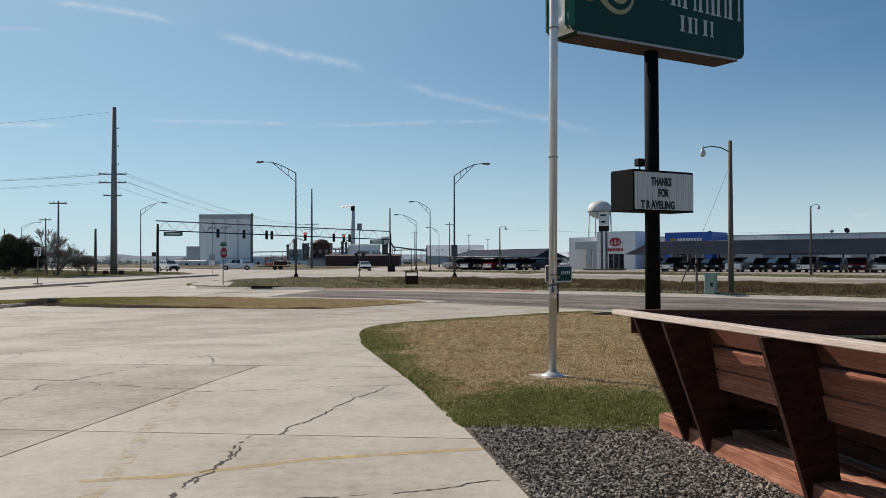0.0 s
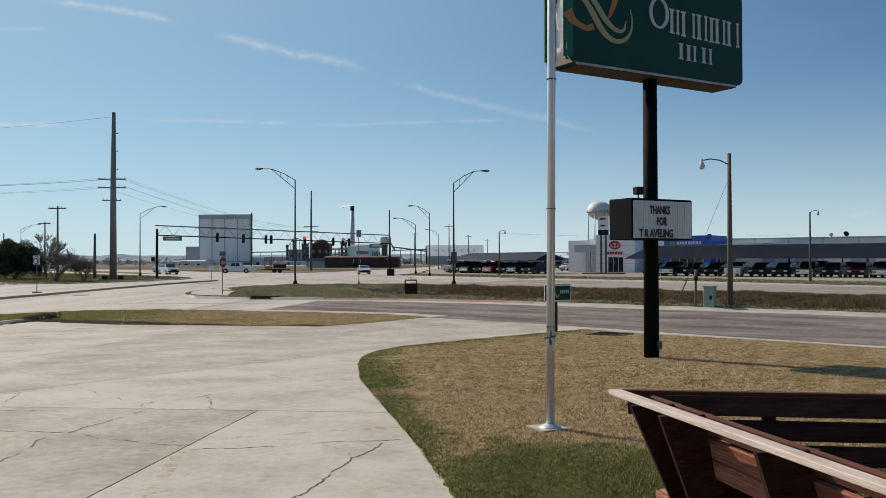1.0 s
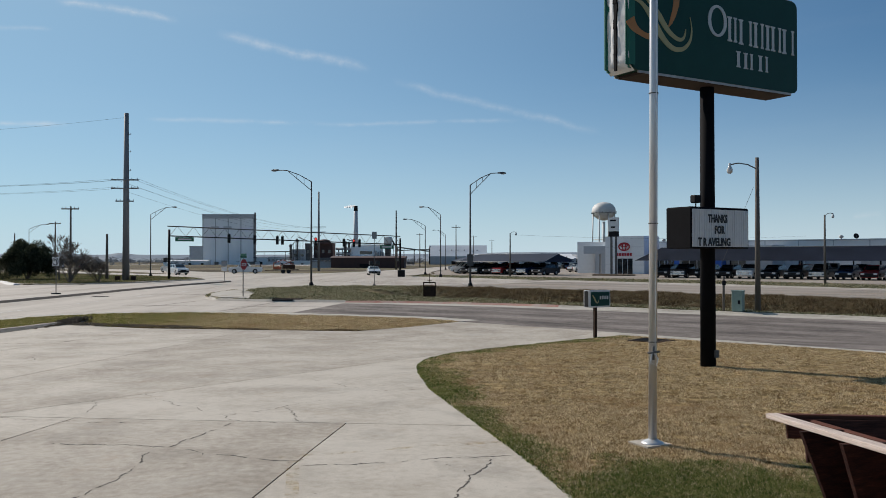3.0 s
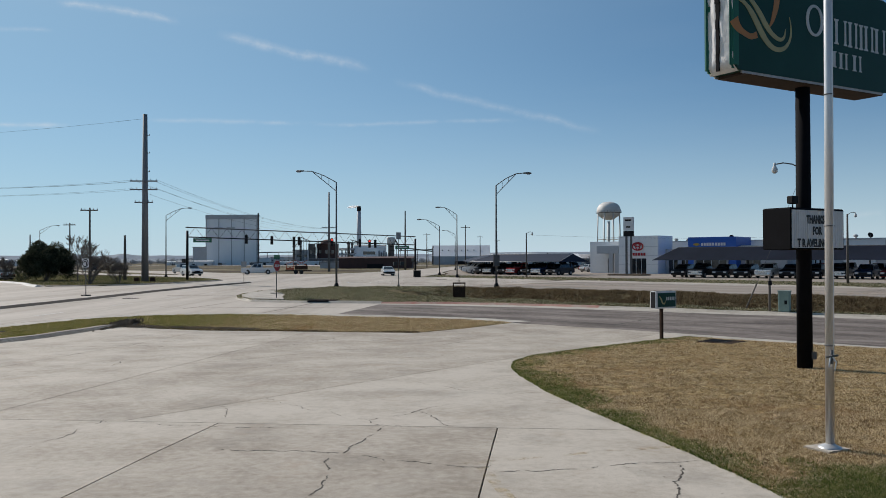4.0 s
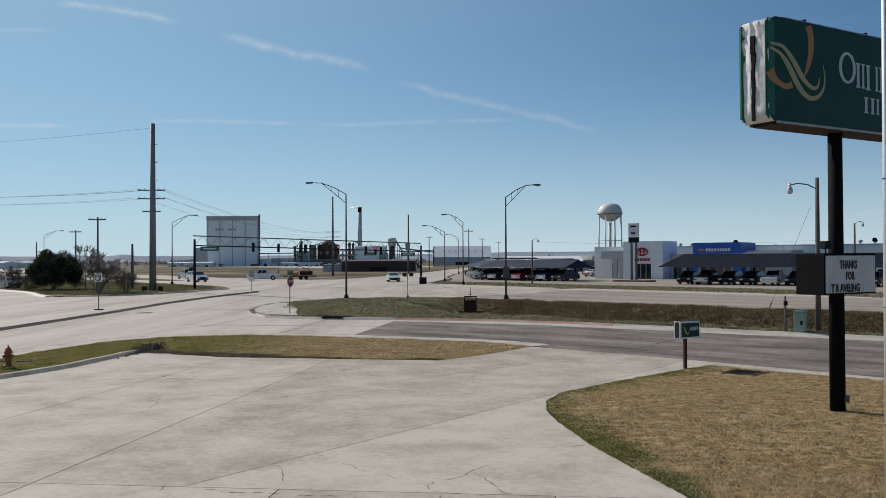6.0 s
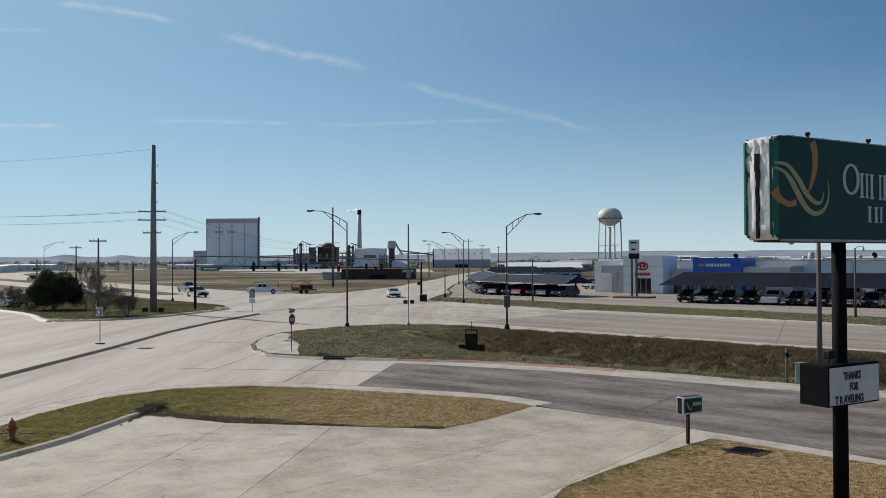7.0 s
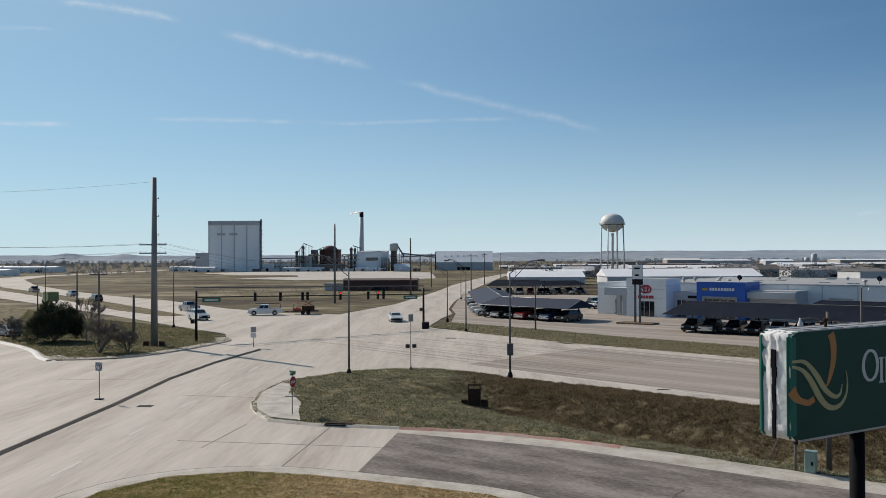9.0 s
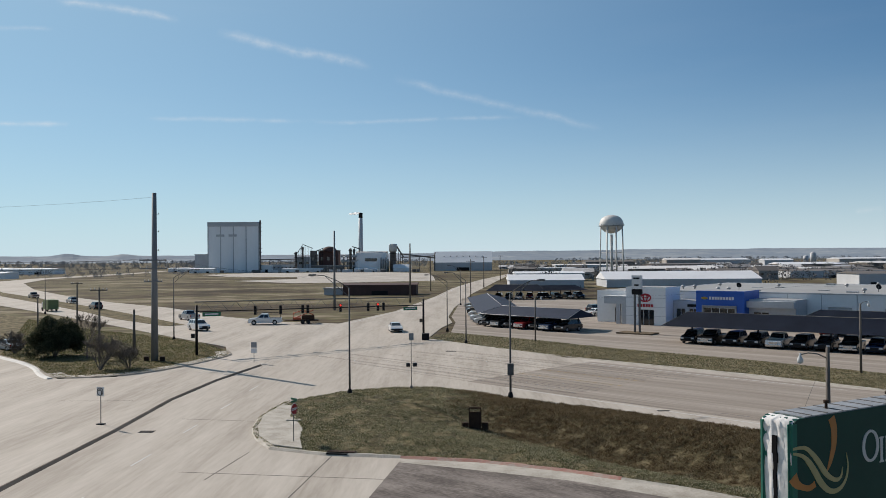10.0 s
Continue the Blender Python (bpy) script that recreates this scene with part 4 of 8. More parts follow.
def crack(width, gaps, *line, holder=None):
    """One crack: thin, of uneven width, closed in places, with chipped spots."""
    global crack_count
    crack_count += 1
    rng = random.Random(crack_count)
    pts = jagged(line, rng)
    n = len(pts)
    bm = BM()
    prev = None
    shut = 0
    for i, (x, y) in enumerate(pts):
        x0, y0 = pts[max(0, i - 1)]
        x1, y1 = pts[min(n - 1, i + 1)]
        k = math.hypot(x1 - x0, y1 - y0) or 1
        nx, ny = -(y1 - y0) / k, (x1 - x0) / k
        if shut == 0 and rng.random() < gaps:
            shut = rng.randint(2, 6)
        w = 1.35 * width * rng.uniform(0.3, 1.0) * (2.2 if rng.random() < 0.05 else 1) * min(1, 0.2 + i * 0.2, 0.2 + (n - 1 - i) * 0.2) / 2
        if shut:
            shut -= 1
            w = 0.0008
        row = [bm.verts.new((x + nx * w * s, y + ny * w * s, G(y) + 0.0085)) for s in (1, -1)]
        if prev and w > 0.001:
            bm.faces.new((prev[0], prev[1], row[1], row[0]))
        prev = row
    part("crack", bm, CRACK, holder or lot)


crack(0.016, 0.04, (-5.83, 10.3), (-5.11, 10.2), (-4.32, 10.07), (-4.2, 10.7), (-4.14, 11.1), (-4.0, 11.8))
crack(0.016, 0.06, (-4.1, 9.98), (-3.8, 9.69), (-3.13, 9.5), (-2.7, 9.4), (-2.62, 9.5))
crack(0.013, 0.08, (-2.61, 9.21), (-1.72, 9.32), (-1.23, 9.53), (-0.3, 9.74))
crack(0.017, 0.04, (-1.18, 6.84), (-1.16, 7.24), (-1.0, 7.7), (-0.93, 8.25), (-0.83, 8.8), (-0.58, 9.55))
crack(0.020, 0.04, (-1.5, 4.0), (-1.44, 5.14), (-1.38, 5.74), (-1.35, 6.04), (-1.41, 6.54), (-1.39, 6.84))
crack(0.013, 0.10, (-1.40, 5.2), (-1.36, 5.8), (-1.32, 6.1), (-1.39, 6.5))
crack(0.013, 0.06, (-0.9, 5.0), (-0.24, 5.16), (0.15, 5.26), (0.42, 5.45), (0.57, 5.47))
crack(0.010, 0.12, (-0.85, 8.93), (-1.0, 9.2), (-1.2, 9.45))
crack(0.015, 0.08, (-4.44, 9.86), (-4.34, 9.06), (-4.31, 8.56), (-4.41, 7.96), (-4.45, 6.9))
crack(0.013, 0.06, (-6.77, 13.64), (-6.6, 13.44), (-6.41, 12.75), (-6.34, 12.3))
crack(0.016, 0.08, (-8.8, 17.3), (-7.54, 19.03), (-7.1, 19.7))
crack(0.010, 0.16, (-6.42, 14.65), (-5.58, 13.66), (-4.27, 12.28))
crack(0.014, 0.06, (-4.26, 12.3), (-3.63, 13.09), (-3.4, 13.49), (-3.0, 13.85))
crack(0.016, 0.05, (-4.26, 12.3), (-4.1, 11.95), (-3.9, 11.85), (-3.4, 11.75))
crack(0.012, 0.07, (-3.66, 13.09), (-3.29, 12.4), (-3.05, 11.8))
crack(0.012, 0.10, (-3.78, 16.49), (-2.3, 14.91), (-1.3, 15.2))
crack(0.03, 0.05, (-3.52, 25.1), (-2.72, 26.2))
crack(0.03, 0.10, (-8.23, 24.52), (-7.54, 26.7), (-6.9, 27.6))
crack(0.012, 0.12, (-8.34, 8.68), (-8.2, 9.6), (-8.13, 10.8), (-8.06, 12.4))
crack(0.016, 0.25, (-7.83, 12.09), (-6.89, 11.9), (-6.05, 11.73), (-4.95, 11.55))
crack(0.02, 0.06, (-11.4, 20.2), (-11.15, 20.85), (-10.9, 19.5))
crack(0.024, 0.12, (-12.6, 24.5), (-11.8, 27.2), (-10.2, 26.4), (-9.3, 27.6))
crack(0.024, 0.12, (-15.0, 24.2), (-12.9, 25.0), (-11.4, 24.6))
crack(0.026, 0.10, (-14.8, 28.4), (-12.0, 28.8), (-9.1, 28.5))
crack(0.014, 0.15, (-2.1, 20.8), (-3.4, 21.7), (-5.9, 21.3))
crack(0.016, 0.10, (-12.2, 13), (-13.6, 15.2), (-13.2, 18.0))
crack(0.02, 0.15, (-5.9, 26.4), (-4.4, 27.6), (-2.4, 27.2))

# cracks and tar seams of the frontage road
crack(0.10, 0.03, (2.7, 32.8), (3.46, 34.0), (4.42, 35.3), (5.61, 37.0), holder=asphalt)
crack(0.05, 0.05, (1.27, 31.4), (2.31, 32.1), (2.8, 31.6), (3.21, 32.0), (4.0, 31.4), holder=asphalt)
crack(0.05, 0.10, (-2.7, 37.6), (-0.7, 35.85), (1.45, 33.8), (2.7, 32.9), (4.6, 30.8), (6.7, 28.3), holder=asphalt)
crack(0.04, 0.15, (2.6, 43.0), (4.1, 41.5), (5.5, 40.7), (7.3, 41.3), holder=asphalt)
crack(0.04, 0.15, (9.0, 33.0), (11.5, 32.2), (14.0, 29.6), (17.0, 28.6), holder=asphalt)
crack(0.04, 0.2, (-4.5, 42.5), (-2.0, 43.3), (0.5, 42.6), holder=asphalt)


def painted(material, label, width, *line):
    bm = BM()
    left, right = [], []
    pts = finer(list(line), 0.3)
    for (xl, yl), (xr, yr) in zip(side_step(pts, width / 2), side_step(pts, -width / 2)):
        left.append(bm.verts.new((xl, yl, G(yl) + 0.0080)))
        right.append(bm.verts.new((xr, yr, G(yr) + 0.0080)))
    for i in range(len(pts) - 1):
        bm.faces.new((left[i], right[i], right[i + 1], left[i + 1]))
    part("painted_line", bm, material, lot, label)


painted(YELLOW, "faded yellow parking line", 0.095, (-2.12, 5.42), (-1.62, 5.55), (-0.77, 6.03), (-0.09, 6.24), (0.43, 6.37))
painted(YELLOWFAINT, "nearly worn-off yellow line", 0.13, (-1.86, 4.6), (-1.95, 5.43), (-2.07, 6.03), (-2.33, 7.22), (-2.52, 8.3), (-2.72, 9.4))
painted(YELLOWFAINT, "nearly worn-off yellow line", 0.10, (-2.91, 9.56), (-2.3, 9.8), (-1.22, 10.22), (-0.4, 10.46))

# ---- grass, stones ----


def blades(name, poly, count, height, width, material, label, want=None, surface=None, seed=1, per=3):
    """Tufts of short bent blades scattered over an outline."""
    r = np.random.default_rng(seed)
    xs_, ys_ = [p[0] for p in poly], [p[1] for p in poly]
    px, py = np.zeros(0), np.zeros(0)
    while len(px) < count:
        x, y = r.uniform(min(xs_), max(xs_), count), r.uniform(min(ys_), max(ys_), count)
        keep = all_inside(x, y, poly)
        x, y = x[keep], y[keep]
        if want:
            keep = want(x, y, r)
            x, y = x[keep], y[keep]
        px, py = np.append(px, x), np.append(py, y)
    px, py = px[:count], py[:count]
    pz = surface(px, py) if surface else all_levels(py) + 0.02
    tall = (1 + 0.6 * wander(px * 3.1, py * 3.1, 7))[:, None]
    a, b = r.uniform(0, 6.283, (count, per)), r.uniform(0, 6.283, (count, per))
    h, lean = tall * height * r.uniform(0.5, 1.4, (count, per)), r.uniform(0.4, 2.2, (count, per)) * height
    bx, by = px[:, None] + r.uniform(-1, 1, (count, per)) * width * 3, py[:, None] + r.uniform(-1, 1, (count, per)) * width * 3
    z = np.repeat(pz[:, None], per, 1)
    cx, cy = np.cos(a) * width, np.sin(a) * width
    tri = np.stack((np.stack((bx - cx, by - cy, z - 0.01), -1), np.stack((bx + cx, by + cy, z - 0.01), -1), np.stack((bx + np.cos(b) * lean, by + np.sin(b) * lean, z + h), -1)), 2)
    me = bpy.data.meshes.new(name)
    me.from_pydata(tri.reshape(-1, 3), [], np.arange(count * per * 3).reshape(-1, 3))
    me.materials.append(material)
    return tagged(new(name, me), label, "grass", kind="stuff")


def lawn_green(x, y, r):
    """Where the grass is green: dense by the gravel, and a ragged band along the kerbless edge."""
    n = wander(x * 0.9, y * 0.9, 0) + 0.5 * wander(x * 2.9, y * 2.9, 4)
    by_edge = 0.30 - all_gaps(x, y, LAWN_EDGE) + 0.45 * n
    by_gravel = (8.5 + 0.22 * np.maximum(0, 3 - x) - y) * 0.6 + 0.75 * n
    return np.maximum(np.maximum(by_edge, by_gravel), -1.3 + 0.6 * n) > r.uniform(-0.5, 0.55, len(x))


def some(x, r, share):
    return r.random(len(x)) < share


NEAR_LAWN = [p for p in LAWN_EDGE] + [(4.9, 27.6), (6.76, 25.5), (9.0, 23.2), (10.96, 20.6), (13.5, 17.5), (8.5, 9.5), (5.6, 7.2)]
FIRST_LAWN = LAWN_EDGE[:4] + [(3.0, 13.2), (5.5, 10.0), (4.5, 7.0), (1.5, 6.95)]
near_enough = lambda y, r: r.random(len(y)) < 8.0 / np.maximum(8.0, y - 4)
tufty = lambda x, y, r: wander(x * 4.2, y * 4.2, 5) + 0.8 * wander(x * 11, y * 11, 9) > r.uniform(-1.0, 0.7, len(x))
blades("lawn_grass", NEAR_LAWN, 110000, 0.017, 0.006, BLADETAN, "short dormant tan lawn grass", lambda x, y, r: near_enough(y, r) & tufty(x, y, r) & (~lawn_green(x, y, r) | some(x, r, 0.25)), seed=2)
blades("lawn_grass", NEAR_LAWN, 34000, 0.02, 0.0065, BLADEGREEN, "short green lawn grass along the edges", lambda x, y, r: near_enough(y, r) & lawn_green(x, y, r), seed=3)
blades("lawn_grass", FIRST_LAWN, 30000, 0.019, 0.005, BLADEGREEN, "dense green lawn grass beside the gravel", lawn_green, seed=13)
blades("lawn_grass", FIRST_LAWN, 28000, 0.017, 0.005, BLADETAN, "short dry lawn grass beside the gravel", lambda x, y, r: (tufty(x, y, r) & ~lawn_green(x, y, r)) | some(x, r, 0.4), seed=14)
blades("lawn_grass", LAWN_EDGE + [(p[0] - 0.03, p[1] + 0.01) for p in LAWN_EDGE[::-1]], 1500, 0.018, 0.007, BLADEGREEN, "ragged grass hanging over the slab edge", None, None, 15)
FAR_STRIP = STRIP_N[1:] + STRIP_S[1:8] + [(-17.6, 24.9)]
strip_z = lambda x, y: all_levels(y) + 0.016
strip_green = lambda x, y: 1 / (1 + np.exp((x + 12.6 - 1.6 * wander(x * 0.5, y * 0.5, 1)) * 1.1))
blades("strip_grass", FAR_STRIP, 40000, 0.03, 0.011, BLADETAN, "short tan grass on the raised strip", lambda x, y, r: tufty(x, y, r) & (r.random(len(x)) > 0.8 * strip_green(x, y)), strip_z, 4)
blades("strip_grass", FAR_STRIP, 34000, 0.034, 0.013, BLADEOLIVE, "olive green grass on the raised strip", lambda x, y, r: r.random(len(x)) < 0.05 + strip_green(x, y), strip_z, 5)
blades("strip_grass", FAR_STRIP, 5000, 0.036, 0.012, BLADEBROWN, "dark dead grass along the strip's worn edge", lambda x, y, r: all_gaps(x, y, STRIP_S[2:9]) < r.uniform(0.0, 0.75, len(x)) * (0.5 + 0.5 * wander(x * 0.8, y * 0.8, 3)), strip_z, 16)
ISLE_NEAR = ISLAND_S[:9] + [(27, 27.4), (30, 44.3), (15.6, 57.1)] + ISLAND_N[3:-1]
far_bank = lambda x, y: (y - 59.93) * 0.755 + x * 0.656
on_bank = lambda x, y: np.clip((far_bank(x, y) + 1.6 + 1.2 * wander(x * 0.5, y * 0.5, 6)) / 2.2, 0, 1) * np.clip((x + 4.5 + 1.5 * wander(x * 0.4, y * 0.4, 8)) / 4, 0, 1)
off_apron = lambda x, y: ~all_inside(x, y, APRON)
blades("island_grass", ISLE_NEAR, 70000, 0.075, 0.022, BLADEVERGE, "rough tan and green grass on the island", lambda x, y, r: off_apron(x, y) & (r.random(len(x)) > 0.9 * on_bank(x, y)) & (wander(x * 0.9, y * 0.9, 2) + 0.7 * wander(x * 3, y * 3, 5) > r.uniform(-1.3, 0.5, len(x))), all_island, 6)
blades("ditch_grass", ISLE_NEAR, 60000, 0.11, 0.022, BLADEBROWN, "dark brown grass on the ditch bank", lambda x, y, r: r.random(len(x)) < on_bank(x, y), all_island, 9)
blades("verge_grass", NSTRIP[:7] + NSTRIP[9:], 22000, 0.08, 0.03, BLADEVERGE, "rough dry grass on the far verge", None, lambda x, y: all_levels(y) + 0.05, 7, 3)
blades("verge_grass", LEFT_ISLE[:11] + LEFT_ISLE[-4:], 34000, 0.09, 0.03, BLADECORNER, "rough olive grass on the corner", None, lambda x, y: all_levels(y) + 0.06, 8, 3)
rng = np.random.default_rng(11)
OCT = ((1, 0, 0), (0, 1, 0), (-1, 0, 0), (0, -1, 0), (0, 0, 1), (0, 0, -0.5))
OFACE = ((0, 1, 4), (1, 2, 4), (2, 3, 4), (3, 0, 4), (1, 0, 5), (2, 1, 5), (3, 2, 5), (0, 3, 5))
ball = BM()
bmesh.ops.create_icosphere(ball, subdivisions=1, radius=1.0)
STONE = np.array([tuple(v.co) for v in ball.verts])
STONE_FACES = np.array([[v.index for v in f.verts] for f in ball.faces])
ball.free()
spots = []
while len(spots) < 30000:
    x, y = rng.uniform(0.2, 2.7), rng.uniform(4.0, 7.5)
    ragged = 0.10 * noise.noise((x * 1.3, 2.0, 0)) + 0.07 * noise.noise((x * 5, 3.0, 0))
    if x > 0.31 + (7.2 - y) * 0.165 + rng.normal(0, 0.02) and y < 7.08 + ragged + abs(rng.normal(0, 0.06)):
        spots.append((x, y, G(y) + 0.017 + rng.uniform(0, 0.014)))
spots = np.array(spots)
k = len(spots)
size = rng.uniform(0.004, 0.0115, (k, 1, 1)) * rng.uniform(0.65, 1.35, (k, 1, 3))
shape = STONE[None] * size * rng.uniform(0.5, 1.35, (k, len(STONE), 1))
a = rng.uniform(0, 6.28, k)[:, None]
shape = np.stack((shape[:, :, 0] * np.cos(a) - shape[:, :, 1] * np.sin(a), shape[:, :, 0] * np.sin(a) + shape[:, :, 1] * np.cos(a), shape[:, :, 2] * 0.8), axis=2)
verts = (shape + spots[:, None]).reshape(-1, 3)
tris = (STONE_FACES[None] + (np.arange(k) * len(STONE))[:, None, None]).reshape(-1, 3)
me = bpy.data.meshes.new("gravel")
me.from_pydata(verts.tolist(), [], tris.tolist())
me.materials.append(GRAVEL)
tagged(new("gravel", me), "loose grey-brown crushed stone", "gravel", kind="stuff")

# broken kerb and earth at the strip's corner
verts, tris = [], []
for i in range(2600):
    f = rng.uniform(0, 1)
    x, y, up = -16.2 + 5.6 * f + rng.normal(0, 0.3), 33.0 - 2.1 * f ** 0.7 + rng.normal(0, 0.16), 0.03
    if i % 3 == 0:
        f = abs(rng.normal(0, 0.45))
        x, y, up = -16.05 - 0.12 * f + rng.normal(0, 0.16), 33.9 - 2.6 * f + rng.normal(0, 0.3), 0.16 * max(0, 1 - f)
    r = rng.uniform(0.012, 0.05) * (1.5 if up > 0.1 else 1)
    k = len(verts)
    for px, py, pz in OCT:
        verts.append((x + px * r * rng.uniform(0.6, 1.6), y + py * r * rng.uniform(0.6, 1.6), G(y) + 0.02 + up * rng.uniform(0.3, 1.2) + pz * r * rng.uniform(0.5, 1.2)))
    tris += [tuple(k + i for i in f) for f in OFACE]
me = bpy.data.meshes.new("churned_earth")
me.from_pydata(verts, [], tris)
me.materials.append(EARTH)
tagged(new("churned_earth", me), "dark broken earth and turf at the kerb end", "soil", kind="stuff")

# ---- pole sign, letter board and flagpole ----
FACE = Vector((0.85, 0.527, 0)).normalized()       # along the sign's front
BACK = Vector((-FACE.y, FACE.x, 0))                # from its front to its back
SIGN_TURN = math.degrees(math.atan2(FACE.y, FACE.x))


def rounded_loop(w, h, r, n=5):
    """The outline of a rounded rectangle, from (0, 0) to (w, h)."""
    out = []
    for cx, cz, a0 in ((w - r, r, -90), (w - r, h - r, 0), (r, h - r, 90), (r, r, 180)):
        out += [(cx + r * math.cos(radians(a0 + 90 * i / n)), cz + r * math.sin(radians(a0 + 90 * i / n))) for i in range(n + 1)]
    return out


def ribbon(bm, rows, y0=-0.006, thick=0.01):
    """A flat band on the sign's front: rows of (x, z, width)."""
    pts = []
    for i, (x, z, w) in enumerate(rows):
        x0, z0, _ = rows[max(0, i - 1)]
        x1, z1, _ = rows[min(len(rows) - 1, i + 1)]
        k = math.hypot(x1 - x0, z1 - z0) or 1
        nx, nz = -(z1 - z0) / k, (x1 - x0) / k
        pts.append(((x + nx * w / 2, z + nz * w / 2), (x - nx * w / 2, z - nz * w / 2)))
    loop = [p[0] for p in pts] + [p[1] for p in pts[::-1]]
    rows_ = [[bm.verts.new((x, y0, z)) for x, z in p] for p in pts]
    back_ = [[bm.verts.new((x, y0 + thick, z)) for x, z in p] for p in pts]
    for i in range(len(pts) - 1):
        a, b, c, d = rows_[i], rows_[i + 1], back_[i], back_[i + 1]
        bm.faces.new((a[0], a[1], b[1], b[0]))
        bm.faces.new((a[0], b[0], d[0], c[0]))
        bm.faces.new((a[1], c[1], d[1], b[1]))


def smooth_rows(rows, k=4):
    out = []
    n = len(rows)
    for i in range(n - 1):
        p0, p1, p2, p3 = rows[max(0, i - 1)], rows[i], rows[i + 1], rows[min(n - 1, i + 2)]
        for j in range(k):
            t = j / k
            out.append(tuple(0.5 * (2 * b + (c - a) * t + (2 * a - 5 * b + 4 * c - d) * t * t + (3 * b - a - 3 * c + d) * t ** 3) for a, b, c, d in zip(p0, p1, p2, p3)))
    return out + [rows[-1]]


SL, SH, SD, SZ = 5.12, 2.10, 0.74, 5.985
sign = thing("pole_sign", (2.53, 17.15, SZ), "large dark green motel pole sign with a cloth-wrapped end", "sign", turn=SIGN_TURN)
bm = BM()
slab_between(bm, [(x, 0.0, z) for x, z in rounded_loop(SL, SH, 0.16)], (0, SD, 0))
part("cabinet", bm, SIGNGREEN, sign, "dark green sign cabinet with rounded corners")
bm = BM()
rows = []
for i in range(15):
    z = 0.10 + (SH - 0.16) * i / 14
    row = []
    for j in range(13):
        y = 0.02 + (SD - 0.04) * j / 12
        bulge = 0.05 * math.sin(math.pi * j / 12) + 0.045 * noise.noise((j * 0.8, i * 0.4, 4)) + (0.085 * noise.noise((j * 0.9, i * 0.9, 9)) if i > 10 else 0)
        if abs(j - 6) < 1:
            bulge -= 0.035
        row.append(bm.verts.new((-0.03 - bulge, y, z)))
    rows.append(row)
lid = [bm.verts.new((0.20 + 0.05 * noise.noise((j, 2, 1)), 0.02 + (SD - 0.04) * j / 12, SH + 0.012 + 0.02 * abs(noise.noise((j * 0.8, 5, 1))))) for j in range(13)]
rows.append(lid)
rows.insert(0, [bm.verts.new((0.10, 0.02 + (SD - 0.04) * j / 12, -0.02)) for j in range(13)])
for a, b in zip(rows, rows[1:]):
    for j in range(12):
        bm.faces.new((a[j], a[j + 1], b[j + 1], b[j])).smooth = True
part("cover", bm, CLOTHWHITE, sign, "wrinkled white cloth pulled over the sign end")
for y0, y1 in ((-0.003, 0.13), (SD - 0.14, SD + 0.012)):
    bm = BM()
    box(bm, (0.03, (y0 + y1) / 2, SH / 2), (0.26, y1 - y0, SH - 0.06))
    bmesh.ops.bevel(bm, geom=bm.edges[:], offset=0.06, segments=3, affect="EDGES")
    part("cover_edge", bm, CLOTHGREEN, sign, "bright green edge of the cloth cover")
bm = BM()
for i in range(10):
    z0, z1 = 0.02 + 1.72 * i / 10, 0.02 + 1.72 * (i + 1) / 10
    box(bm, (-0.085 + 0.006 * math.sin(i * 2), SD * 0.5 + 0.012 * math.sin(i * 1.7), (z0 + z1) / 2), (0.03, 0.075 if i < 7 else 0.11, z1 - z0 + 0.02))
part("strap", bm, BLACKMATTE, sign, "black strap over the cloth cover")
bm = BM()
box(bm, (SL / 2 + 0.05, SD / 2, -0.03), (SL - 0.5, SD - 0.06, 0.06))
part("underside", bm, UNDERRUST, sign, "rusty brown underside of the cabinet")
for y in (0.03, SD - 0.03):
    bm = BM()
    box(bm, (SL / 2, y, -0.025), (SL - 0.4, 0.035, 0.05))
    part("rail", bm, TINTOP, sign)
bm = BM()
box(bm, (SL / 2 + 0.1, SD / 2, SH + 0.012), (SL - 0.5, SD - 0.03, 0.024))
part("top_plate", bm, TINTOP, sign, "weathered tin top of the cabinet")
for i in range(9):
    bm = BM()
    box(bm, (0.6 + 0.5 * i, SD / 2, SH + 0.03), (0.035, SD - 0.05, 0.014))
    part("seam", bm, GALV, sign)
for i in (0.30, 0.72):
    bm = BM()
    rod(bm, (SL * i, SD / 2, SH + 0.02), (SL * i, SD / 2, SH + 0.14), 0.03)
    rod(bm, (SL * i, SD / 2, SH + 0.14), (SL * i, SD / 2, SH + 0.2), 0.055)
    part("lifting_eye", bm, RUST, sign)
dz = SZ
CREAM1 = [(-0.04, 7.52, 0.05), (0.29, 7.51, 0.075), (0.49, 7.41, 0.10), (0.72, 7.2, 0.13), (0.89, 7.0, 0.135), (1.07, 6.84, 0.11), (1.3, 6.74, 0.085), (1.46, 6.79, 0.06), (1.52, 6.98, 0.015)]
CREAM2 = [(-0.04, 7.43, 0.05), (0.25, 7.35, 0.08), (0.46, 7.19, 0.13), (0.63, 6.99, 0.15), (0.8, 6.77, 0.15), (1.01, 6.59, 0.125), (1.24, 6.52, 0.10), (1.48, 6.58, 0.085), (1.65, 6.77, 0.06), (1.69, 7.02, 0.035), (1.64, 7.25, 0.012)]
ORANGE1 = [(1.17, 8.02, 0.20), (1.25, 7.8, 0.19), (1.24, 7.45, 0.16), (1.12, 7.12, 0.10), (1.02, 6.96, 0.03)]
ORANGE2 = [(-0.04, 6.98, 0.26), (0.06, 6.84, 0.20), (0.22, 6.75, 0.13), (0.45, 6.69, 0.12), (0.64, 6.75, 0.13)]
